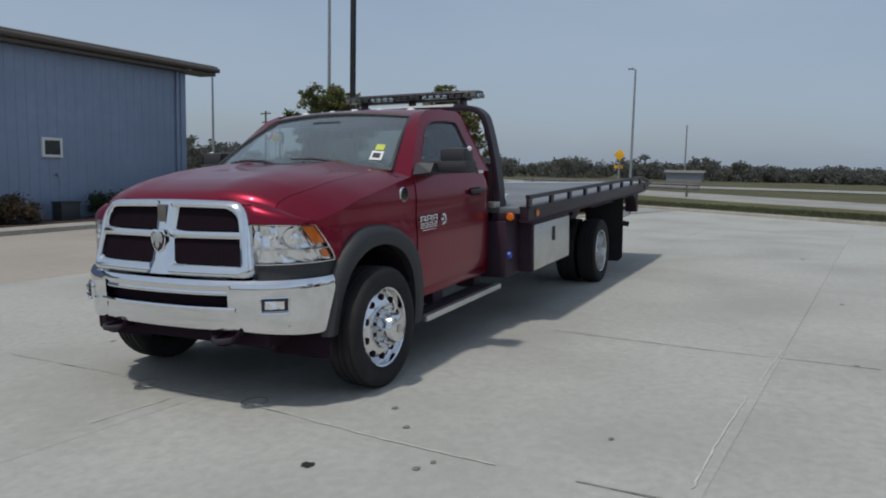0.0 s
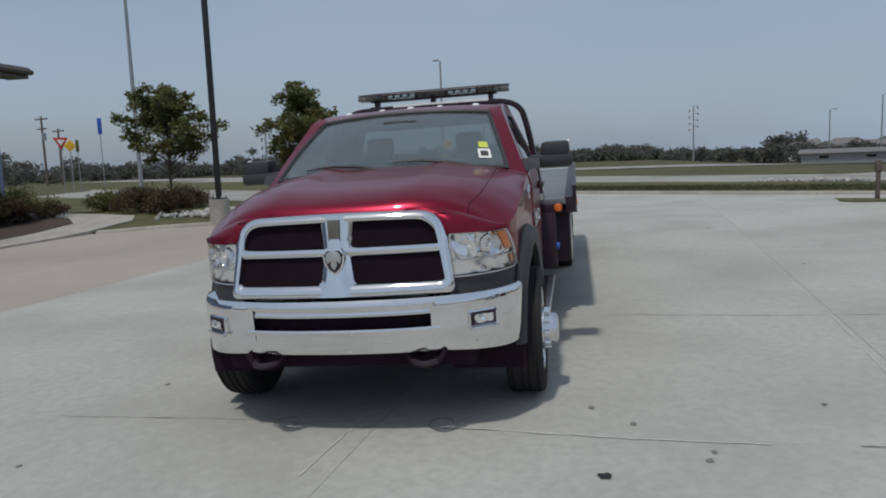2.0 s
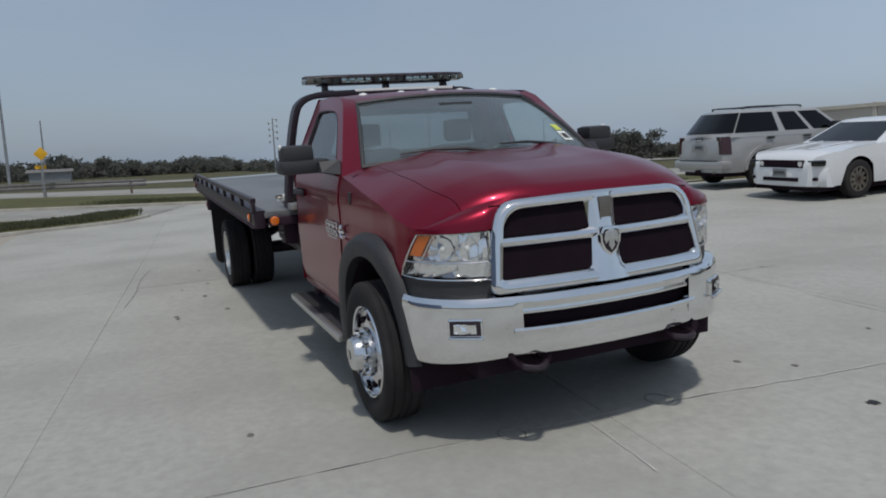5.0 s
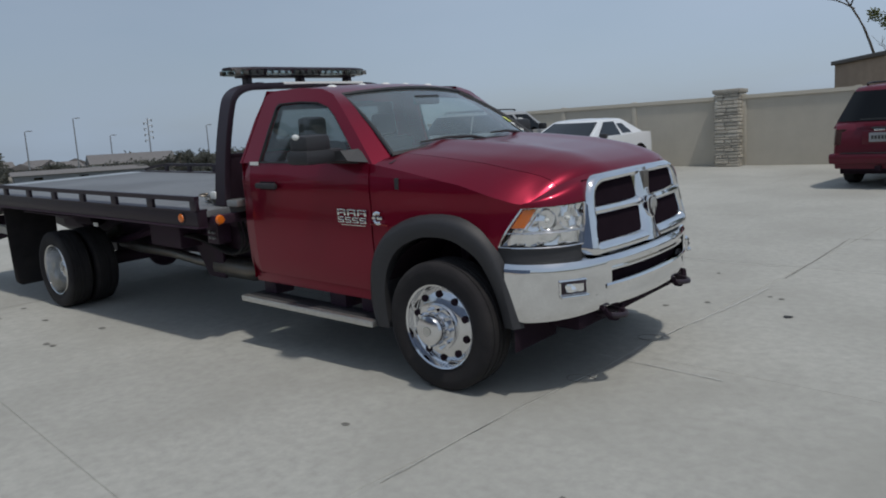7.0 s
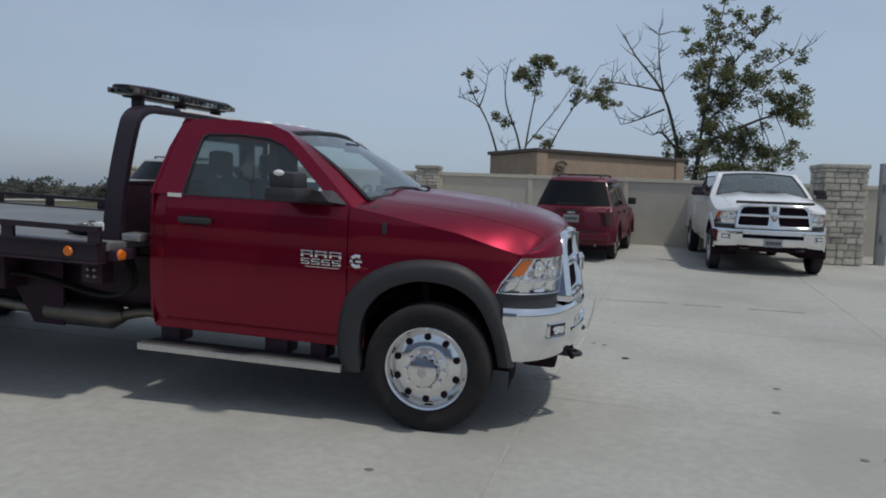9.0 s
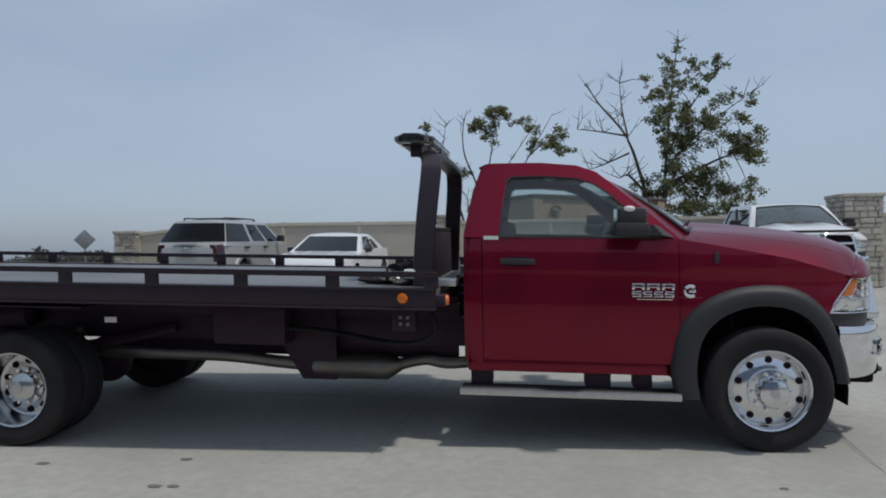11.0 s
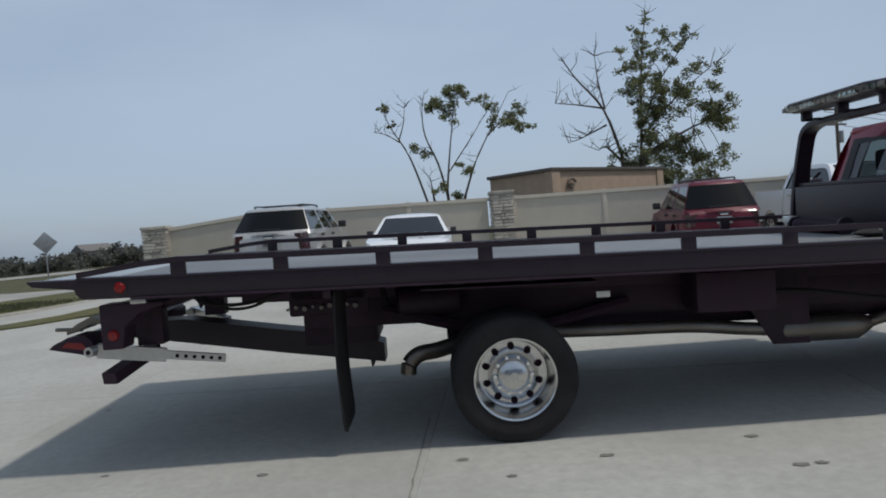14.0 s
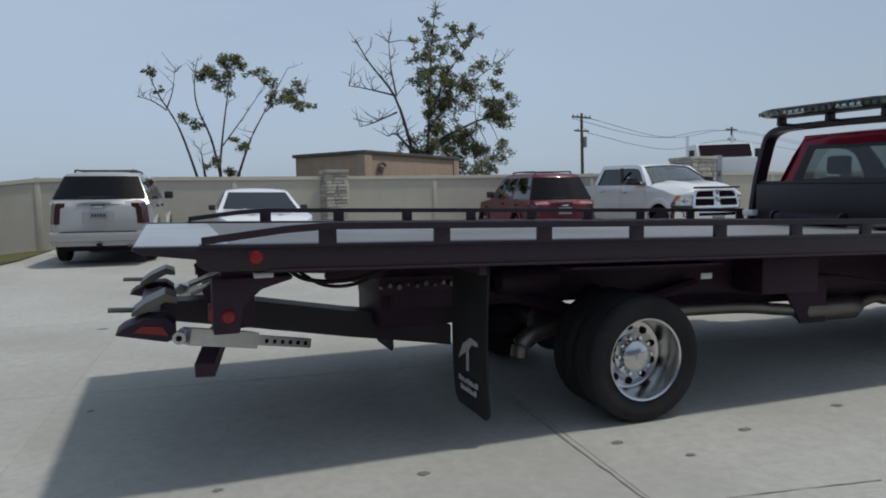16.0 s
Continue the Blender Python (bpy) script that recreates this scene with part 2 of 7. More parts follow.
def thin_leaf(m, share):
    """Lets part of the light through, as thin leaves do."""
    n, l = m.node_tree.nodes, m.node_tree.links
    b, o = n["Principled BSDF"], n["Material Output"]
    tr, mx, hs = n.new("ShaderNodeBsdfTranslucent"), n.new("ShaderNodeMixShader"), n.new("ShaderNodeHueSaturation")
    hs.inputs["Value"].default_value = 1.5
    l.new(b.inputs["Base Color"].links[0].from_socket, hs.inputs["Color"])
    l.new(hs.outputs["Color"], tr.inputs["Color"])
    mx.inputs["Fac"].default_value = share
    l.new(b.outputs["BSDF"], mx.inputs[1])
    l.new(tr.outputs["BSDF"], mx.inputs[2])
    l.new(mx.outputs["Shader"], o.inputs["Surface"])


for m_ in (M_LEAF, M_LEAFWARM, M_LEAFDARK, M_SHRUB, M_WOODS, M_BLADE):
    thin_leaf(m_, 0.42)
M_FARWHITE = material("far_house_siding", (0.62, 0.61, 0.58), 0.8, 0, 0, 0.1, 2)
M_FARROOF = material("far_roof_shingle", (0.16, 0.15, 0.145), 0.9, 0, 0, 0.2, 3)
M_YELLOW = material("yellow_sign_sheeting", (0.78, 0.42, 0.02), 0.5)
M_REDSIGN = material("red_sign_sheeting", (0.55, 0.03, 0.03), 0.5)
M_SPOT = material("oil_spot", (0.016, 0.015, 0.014), 0.6, 0, 0, 0.3, 20)
M_PATCH = material("dark_crumbs", (0.17, 0.165, 0.15), 0.95, 0, 0, 0.3, 30)
M_PRINT = material("faded_white_print", (0.42, 0.42, 0.42), 0.7, 0, 0, 0.25, 25)
M_CRACK = material("crack_dirt", (0.20, 0.195, 0.175), 0.95, 0, 0, 0.3, 25)
M_PALE = material("pale_sealant", (0.47, 0.465, 0.44), 0.9, 0, 0, 0.15, 12)


# ---- mesh helpers ----
def finish(bm, angle=38):
    bmesh.ops.remove_doubles(bm, verts=bm.verts, dist=0.0002)
    bmesh.ops.recalc_face_normals(bm, faces=bm.faces)
    lim = radians(angle)
    for f in bm.faces:
        f.smooth = True
    for e in bm.edges:
        if len(e.link_faces) == 2 and e.calc_face_angle(0) > lim:
            e.smooth = False


def mesh_of(name, bm, mat, angle=38, raw=False):
    if not raw:
        finish(bm, angle)
    me = bpy.data.meshes.new(name)
    bm.to_mesh(me)
    bm.free()
    for m in (mat if isinstance(mat, (list, tuple)) else (mat,)):
        me.materials.append(m)
    return me


def part(name, bm, mat, parent=None, label="", angle=38, raw=False):
    ob = new(name, mesh_of(name, bm, mat, angle, raw))
    if parent:
        ob.parent = parent
    return tagged(ob, label)


def empty(name, m, label="", category="", group=""):
    ob = new(name)
    ob.matrix_basis = m
    ob.empty_display_size = 0.2
    return tagged(ob, label, category, group)


def box(bm, x0, x1, y0, y1, z0, z1, bev=0.0, m=None):
    x0, x1, y0, y1, z0, z1 = min(x0, x1), max(x0, x1), min(y0, y1), max(y0, y1), min(z0, z1), max(z0, z1)
    vs = bmesh.ops.create_cube(bm, size=1.0, matrix=Matrix.LocRotScale(((x0 + x1) / 2, (y0 + y1) / 2, (z0 + z1) / 2), None, (x1 - x0, y1 - y0, z1 - z0)))["verts"]
    if bev:
        es = list({e for v in vs for e in v.link_edges})
        r = bmesh.ops.bevel(bm, geom=es, offset=bev, segments=2, profile=0.6, affect="EDGES")
        vs = list({v for f in r["faces"] for v in f.verts} | {v for v in vs if v.is_valid})
    if m:
        bmesh.ops.transform(bm, matrix=m, verts=vs)
    return bm


def cyl(bm, p, q, r0, r1=None, seg=20, caps=True):
    p, q = Vector(p), Vector(q)
    d = q - p
    m = Matrix.Translation((p + q) / 2) @ d.to_track_quat("Z", "Y").to_matrix().to_4x4()
    bmesh.ops.create_cone(bm, cap_ends=caps, segments=seg, radius1=r0, radius2=r0 if r1 is None else r1, depth=d.length, matrix=m)
    return bm


def ball(bm, c, r, sub=2, scale=(1, 1, 1)):
    bmesh.ops.create_icosphere(bm, subdivisions=sub, radius=r, matrix=Matrix.LocRotScale(c, None, scale))
    return bm


def loft(bm, rings, closed=True, caps=True):
    """Skins rings of points, all of one length."""
    vs = [[bm.verts.new(p) for p in ring] for ring in rings]
    n = len(vs[0])
    for a, b in zip(vs, vs[1:]):
        for i in range(n if closed else n - 1):
            j = (i + 1) % n
            bm.faces.new((a[i], a[j], b[j], b[i]))
    if caps and closed:
        bm.faces.new(vs[0][::-1])
        bm.faces.new(vs[-1])
    return bm


def lathe(bm, profile, centre, axis=1, seg=40):
    """Turns (radius, offset) pairs round an axis through the centre."""
    rings = []
    for k in range(seg):
        a = 2 * math.pi * k / seg
        c, s = math.cos(a), math.sin(a)
        ring = []
        for r, o in profile:
            v = [0, 0, 0]
            v[axis], v[(axis + 1) % 3], v[(axis + 2) % 3] = o, r * c, r * s
            ring.append(Vector(v) + Vector(centre))
        rings.append(ring)
    rings.append(rings[0])
    loft(bm, rings, closed=False, caps=False)
    return bm


def tube(bm, pts, r, seg=10, flat=1.0, caps=True):
    """A pipe along points; flat squeezes it upright."""
    pts = [Vector(p) for p in pts]
    rings = []
    for i, p in enumerate(pts):
        d = (pts[min(i + 1, len(pts) - 1)] - pts[max(i - 1, 0)]).normalized()
        up = Vector((0, 0, 1)) if abs(d.z) < 0.9 else Vector((0, 1, 0))
        a = d.cross(up).normalized()
        b = a.cross(d)
        rr = r[i] if isinstance(r, (list, tuple)) else r
        rings.append([p + rr * (math.cos(2 * math.pi * k / seg) * a + flat * math.sin(2 * math.pi * k / seg) * b) for k in range(seg)])
    return loft(bm, rings, True, caps)


def smooth_path(pts, n=6):
    """Catmull-Rom through points."""
    pts = [Vector(p) for p in pts]
    out = []
    for i in range(len(pts) - 1):
        p0, p1, p2, p3 = pts[max(i - 1, 0)], pts[i], pts[i + 1], pts[min(i + 2, len(pts) - 1)]
        for k in range(n):
            t = k / n
            out.append(0.5 * (2 * p1 + (p2 - p0) * t + (2 * p0 - 5 * p1 + 4 * p2 - p3) * t * t + (3 * p1 - p0 - 3 * p2 + p3) * t ** 3))
    return out + [pts[-1]]


def prism(bm, poly, axis, a, b, bev=0.0):
    """A polygon of two coordinates, drawn out along the axis from a to b."""
    def at(u, v, w):
        p = [0, 0, 0]
        i, j = [k for k in range(3) if k != axis]
        p[axis], p[i], p[j] = w, u, v
        return p
    v0 = [bm.verts.new(at(u, v, a)) for u, v in poly]
    v1 = [bm.verts.new(at(u, v, b)) for u, v in poly]
    n = len(poly)
    fs = [bm.faces.new(v0), bm.faces.new(v1)]
    for i in range(n):
        fs.append(bm.faces.new((v0[i], v0[(i + 1) % n], v1[(i + 1) % n], v1[i])))
    if bev:
        bmesh.ops.recalc_face_normals(bm, faces=fs)
        bmesh.ops.bevel(bm, geom=list({e for f in fs for e in f.edges}), offset=bev, segments=2, profile=0.6, affect="EDGES")
    return bm


def interp(table, x):
    return float(np.interp(x, [p[0] for p in table], [p[1] for p in table]))


def sheet(bm, fn, us, vs, flip=False):
    """A grid of fn(u, v)."""
    g = [[bm.verts.new(fn(u, v)) for v in vs] for u in us]
    for i in range(len(us) - 1):
        for j in range(len(vs) - 1):
            q = (g[i][j], g[i + 1][j], g[i + 1][j + 1], g[i][j + 1])
            bm.faces.new(q[::-1] if flip else q)
    return g


def thicken(bm, d):
    bmesh.ops.recalc_face_normals(bm, faces=bm.faces)
    bmesh.ops.solidify(bm, geom=list(bm.faces), thickness=d)


def BM():
    return bmesh.new()


LIN = lambda a, b, n: [a + (b - a) * i / (n - 1) for i in range(n)]

# ---- ground ----
SLOPE_X, SLOPE_Y = -0.007, 0.027


def ease(t):
    t = min(1.0, max(0.0, t))
    return t * t * (3 - 2 * t)


def level(x, y):
    """Height of the gently sloping lot, flattening out beyond it."""
    p = SLOPE_Y * y * (1 - ease((-10.5 - x) / 5.0)) + SLOPE_X * (max(x, -20.0) + 2.5)
    p = p if abs(p) < 0.4 else math.copysign(0.4 + 0.25 * math.tanh((abs(p) - 0.4) / 0.25), p)
    p -= 1.2 * ease((-45 - x) / 40) * ease((y - 12) / 22)
    return p + 0.10 * math.exp(-((x + 10.0) ** 2 + (y - 10.3) ** 2) / 18.0)


def upright(x, y, yaw=0.0, lift=0.0):
    return pose(x, y, level(x, y) + lift, 0, 0, yaw)


def on_slope(x, y, yaw=0.0):
    """A frame that stands square on the lot's slope."""
    h = Vector((math.cos(radians(yaw)), math.sin(radians(yaw)), 0))
    s = Vector((-h.y, h.x, 0))
    e = 0.5
    ex = Vector((h.x, h.y, (level(x + e * h.x, y + e * h.y) - level(x - e * h.x, y - e * h.y)) / (2 * e))).normalized()
    ey = Vector((s.x, s.y, (level(x + e * s.x, y + e * s.y) - level(x - e * s.x, y - e * s.y)) / (2 * e)))
    ey = (ey - ex * ey.dot(ex)).normalized()
    ez = ex.cross(ey)
    m = Matrix((ex, ey, ez)).transposed().to_4x4()
    m.translation = (x, y, level(x, y))
    return m


def axis_steps(lim, fine, step):
    a = [i * step for i in range(int(fine / step) + 1)]
    while a[-1] < lim:
        a.append(a[-1] * 1.25)
    return [-v for v in a[:0:-1]] + a


bm = BM()
gs = axis_steps(1800.0, 40.0, 2.0)
sheet(bm, lambda x, y: (x, y, level(x, y) - 0.03), gs, gs)
tagged(part("ground", bm, M_GRASS, angle=80), "dry patchy grass field reaching the horizon", "ground", kind="structure")


def flat_patch(name, poly, mat, lift, label, category, skirt=0.0, step=1.2):
    """A sheet over the slope in the outline of poly, with an edge that goes down."""
    bm = BM()
    f = bm.faces.new([bm.verts.new((x, y, 0)) for x, y in poly])
    xs, ys = [p[0] for p in poly], [p[1] for p in poly]
    for ax, lo, hi in ((0, min(xs), max(xs)), (1, min(ys), max(ys))):
        k = lo + step
        while k < hi:
            co, no = [0, 0, 0], [0, 0, 0]
            co[ax], no[ax] = k, 1
            bmesh.ops.bisect_plane(bm, geom=bm.verts[:] + bm.edges[:] + bm.faces[:], plane_co=co, plane_no=no)
            k += step
    for v in bm.verts:
        v.co.z = level(v.co.x, v.co.y) + lift
    if skirt:
        es = [e for e in bm.edges if len(e.link_faces) == 1]
        r = bmesh.ops.extrude_edge_only(bm, edges=es)
        for v in r["geom"]:
            if isinstance(v, bmesh.types.BMVert):
                v.co.z -= skirt
    return tagged(part(name, bm, mat, angle=60), label, category, kind="structure")


def strip(name, line, w0, w1, mat, lift, label, category, height=0.0, n=5):
    """A band along a line, from w0 to w1 to its left, following the slope."""
    pts = smooth_path([(x, y, 0) for x, y in line], n)
    bm = BM()
    rings = []
    for i, p in enumerate(pts):
        d = (pts[min(i + 1, len(pts) - 1)] - pts[max(i - 1, 0)]).normalized()
        s = Vector((-d.y, d.x, 0))
        a, b = p + s * w0, p + s * w1
        za, zb = level(a.x, a.y) + lift, level(b.x, b.y) + lift
        if height:
            rings.append([(a.x, a.y, za - height), (a.x, a.y, za - 0.02), (a.x + 0.02 * s.x, a.y + 0.02 * s.y, za), (b.x - 0.02 * s.x, b.y - 0.02 * s.y, zb), (b.x, b.y, zb - 0.02), (b.x, b.y, zb - height)])
        else:
            rings.append([(a.x, a.y, za), (b.x, b.y, zb)])
    loft(bm, rings, closed=bool(height), caps=bool(height))
    return tagged(part(name, bm, mat, angle=50), label, category, kind="structure")

# ---- lot surroundings ----
LOT_EDGE = [(-47, -36), (-40, -26), (-33.5, -17), (-28, -9.5), (-24.7, -4), (-22.6, -0.4), (-20.8, 2.6), (-19.4, 5), (-17.4, 8.8), (-15.9, 11.4), (-15.4, 14), (-15.3, 24)]
STRIP_BACK = [(-70, -45), (-52, -22), (-40, -9), (-33.5, -2), (-31, 0.4), (-28, 4.5), (-25, 8.3), (-22, 13), (-19.5, 17), (-18, 24)]
LAWN_FRONT = [(-12.7, -11.3), (-13.2, -9.8), (-13.75, -7.7), (-14.7, -5.3), (-15.5, -3.7), (-16.4, -2.5), (-17.7, -1.9)]
LAWN_BACK = [(-18.2, -3.0), (-18.7, -5.0), (-19.9, -7.9), (-22.2, -11.4), (-25.5, -16.2), (-30, -24), (-36, -32.5)]
strip("pavement", STRIP_BACK, 0.0, 9.0, M_ROAD, 0.012, "pale concrete access road beyond the grass strip", "road")
strip("ramp_road", [(-26, 14.5), (-29, 21), (-38, 31), (-60, 49), (-100, 84)], 0.0, 6.0, M_ROAD, 0.03, "pale concrete road leading away to the houses", "road")
flat_patch("road", LOT_EDGE[:6] + LAWN_FRONT[-1:] + LAWN_BACK, M_ROAD, 0.010, "pale concrete side road past the lawn", "road", 0.0, 3.0)
strip("far_road", [(-95, -75), (-66, -22), (-60, 10), (-46, 36), (-30, 75)], 0.0, 10.0, M_ROAD, 0.02, "pale concrete highway in the distance", "road", n=8)
strip("kerb", LOT_EDGE, 0.0, 0.16, M_KERB, 0.10, "low concrete kerb along the grass strip", "kerb", 0.2)
flat_patch("grass_strip", [(x - 0.13, y) for x, y in LOT_EDGE] + STRIP_BACK[::-1], M_LAWN, 0.09, "mown dry green grass strip behind a kerb", "grass", 0.15, 2.0)
LAWN = LAWN_FRONT + LAWN_BACK + [(-33, -34), (-27, -28), (-19, -19), (-16.6, -14.0), (-15.3, -11.8), (-14.2, -11.2)]
flat_patch("lawn", LAWN, M_LAWN, 0.07, "green lawn island with dry patches", "lawn", 0.12, 2.0)
strip("lawn_kerb", [(x, y + 0.1) for x, y in LAWN_FRONT], 0.0, 0.14, M_KERB, 0.075, "low concrete kerb round the lawn", "kerb", 0.2)
flat_patch("sidewalk", [(-4, -12.9), (-8.8, -13.0), (-10.2, -12.5), (-11.3, -12.0), (-12.6, -11.35), (-14.2, -11.1), (-15.3, -11.7), (-16.0, -13), (-16.9, -15), (-19, -18.2), (-17.9, -18.8), (-15.8, -15.6), (-14.8, -13.6), (-13.9, -12.8), (-12.7, -13.0), (-11, -13.8), (-9.2, -14.25), (-4, -14.1)], M_KERB, 0.11, "curved concrete sidewalk beside the planting bed", "sidewalk", 0.16)
flat_patch("planting_bed", [(-2, -14.05), (-9.2, -14.2), (-11, -13.75), (-12.7, -12.95), (-13.9, -12.75), (-14.85, -13.6), (-15.85, -15.6), (-15.4, -16.1), (-2, -16.0)], M_MULCH, 0.13, "dark mulch planting bed along the building", "planting bed", 0.16)
flat_patch("rock_bed", [(-14.3, -8.6), (-15.6, -7.7), (-19.2, -6.6), (-20.3, -8.6), (-20.9, -9.6), (-18.6, -10.6), (-15.4, -10.4)], M_MULCH, 0.085, "rock mulch bed round the lamp base", "planting bed", 0.1)

rng = random.Random(5)


def stones(name, spots, label):
    bm = BM()
    for x, y, r in spots:
        z = level(x, y) + 0.08
        bmesh.ops.create_icosphere(bm, subdivisions=1, radius=r, matrix=Matrix.LocRotScale((x, y, z + r * 0.3), Euler((rng.random() * 6, rng.random() * 6, 0)), (1, rng.uniform(0.6, 1.2), rng.uniform(0.5, 0.8))))
    return tagged(part(name, bm, M_ROCK, angle=20), label, "stones", kind="stuff")


stones("white_stones", [(-14.9 - 4.9 * t + rng.gauss(0, 0.25), -9.6 + 1.7 * t + rng.gauss(0, 0.55), rng.uniform(0.03, 0.11)) for t in [rng.random() for _ in range(620)]], "loose pale landscape rocks on the bed")
stones("gravel_bank", [(-25.6 + 5.2 * t + rng.gauss(0, 0.25), 8.6 + 5.6 * t + rng.gauss(0, 0.3), rng.uniform(0.05, 0.13)) for t in [rng.random() for _ in range(200)]], "loose pale stones heaped beside the access road")


def blades(name, poly_fn, count, h0, h1, label, seed, mat=M_BLADE):
    """Tufts of grass as thin bent blades."""
    r = random.Random(seed)
    vs, fs = [], []
    for _ in range(count):
        x, y = poly_fn(r)
        z = level(x, y) + 0.07
        for _ in range(3):
            a, h, w = r.random() * 6.283, r.uniform(h0, h1), r.uniform(0.006, 0.014)
            dx, dy, lean = math.cos(a), math.sin(a), r.uniform(0.2, 0.8) * h
            k = len(vs)
            vs += [(x - dy * w, y + dx * w, z), (x + dy * w, y - dx * w, z), (x + dx * lean * 0.4 + dy * w * 0.6, y + dy * lean * 0.4 - dx * w * 0.6, z + h * 0.6), (x + dx * lean, y + dy * lean, z + h)]
            fs += [(k, k + 1, k + 2), (k, k + 2, k + 3)]
    me = bpy.data.meshes.new(name)
    me.from_pydata(vs, [], fs)
    me.materials.append(mat)
    return tagged(new(name, me), label, "grass", kind="stuff")


def along(line, spread):
    def pick(r):
        i = r.randrange(len(line) - 1)
        t = r.random()
        return (line[i][0] * (1 - t) + line[i + 1][0] * t + r.uniform(*spread[0]), line[i][1] * (1 - t) + line[i + 1][1] * t + r.uniform(*spread[1]))
    return pick


blades("grass_blades", along(LOT_EDGE[4:11], ((-3.0, -0.3), (0.0, 1.6))), 9000, 0.05, 0.13, "uneven dry grass blades along the kerb", 3)
blades("lawn_blades", along(LAWN_FRONT[2:], ((-2.4, -0.25), (-1.2, -0.05))), 7000, 0.04, 0.10, "short lawn grass blades", 4)


# ---- planting ----
def leaf_cloud(bm_v, bm_f, c, r, n, size, rg, squash=0.8):
    for _ in range(n):
        while True:
            p = Vector((rg.gauss(0, 0.45), rg.gauss(0, 0.45), rg.gauss(0, 0.42)))
            if p.length < 1.15:
                break
        p = Vector(c) + Vector((p.x * r, p.y * r, p.z * r * squash))
        a, b = Vector((rg.gauss(0, 1), rg.gauss(0, 1), rg.gauss(0, 0.7))).normalized(), Vector((rg.gauss(0, 1), rg.gauss(0, 1), rg.gauss(0, 1)))
        b = (b - a * b.dot(a)).normalized()
        s = size * rg.uniform(0.6, 1.3)
        k = len(bm_v)
        bm_v += [p - a * s, p + b * s * 0.45, p + a * s, p - b * s * 0.45]
        bm_f.append((k, k + 1, k + 2, k + 3))


def crown(name, clumps, size, mat, parent, seed, per):
    rg = random.Random(seed)
    vs, fs = [], []
    for x, y, z, r in clumps:
        leaf_cloud(vs, fs, (x, y, z), r, int(per * r * r), size, rg)
    me = bpy.data.meshes.new(name)
    me.from_pydata([tuple(v) for v in vs], [], fs)
    me.materials.append(mat)
    ob = new(name, me)
    ob.parent = parent
    return ob


def young_tree(x, y, height, width, label, seed, mat):
    root = empty("tree", upright(x, y), label, "tree", "young trees on the lawn")
    rg = random.Random(seed)
    bm, tips = BM(), []
    tube(bm, [(0, 0, -0.05), (0.01, 0, height * 0.12), (0, 0.02, height * 0.5), (0.02, 0, height * 0.9)], [0.075, 0.055, 0.045, 0.015], 9)
    clumps = []
    for i in range(58):
        t = rg.uniform(0.24, 0.84)
        z, a = height * t, rg.random() * 6.283
        reach = width * 0.5 * (1.0 - 0.75 * max(0, t - 0.35) / 0.6) * rg.uniform(0.45, 1.08)
        tip = Vector((math.cos(a) * reach, math.sin(a) * reach, z + reach * 0.85))
        tube(bm, smooth_path([(0, 0, z - 0.1), (tip.x * 0.5, tip.y * 0.5, z + reach * 0.3), tip], 3), [0.022, 0.02, 0.018, 0.015, 0.012, 0.009, 0.006], 5)
        for k in (0.55, 0.8, 1.0):
            q = tip * k + Vector((rg.gauss(0, 0.12), rg.gauss(0, 0.12), rg.gauss(0, 0.1) + (1 - k) * z))
            clumps.append((q.x, q.y, min(q.z, height * 1.04), rg.uniform(0.17, 0.32)))
    for k in range(9):
        clumps.append((rg.gauss(0, 0.12), rg.gauss(0, 0.12), height * (0.55 + 0.05 * k), 0.3 - 0.018 * k))
    part("trunk", bm, M_BARK, root)
    crown("crown", clumps, 0.085, mat, root, seed, 900)
    return root


young_tree(-20.3, -13.4, 4.5, 3.7, "young leafy tree with green and rusty leaves", 11, M_LEAFWARM)
young_tree(-19.5, -7.9, 4.35, 2.7, "young upright tree with green and yellowing leaves", 12, M_LEAFWARM)


def shrub(x, y, r, h, seed, mat, label):
    root = empty("shrub", upright(x, y, 0, 0.1), label, "shrub", "shrubs in the planting bed")
    rg = random.Random(seed)
    bm = BM()
    clumps = []
    r *= 1.32
    for i in range(26):
        a, k = rg.random() * 6.283, rg.uniform(0.05, 0.9)
        tip = (math.cos(a) * r * k, math.sin(a) * r * k, h * (1 - 0.4 * k * k) * rg.uniform(0.3, 0.9))
        tube(bm, [(0, 0, 0), (tip[0] * 0.4, tip[1] * 0.4, tip[2] * 0.6), tip], [0.012, 0.009, 0.004], 4)
        clumps.append((*tip, r * rg.uniform(0.30, 0.48)))
    part("stems", bm, M_BARK, root)
    crown("foliage", clumps, 0.05, mat, root, seed, 1500)


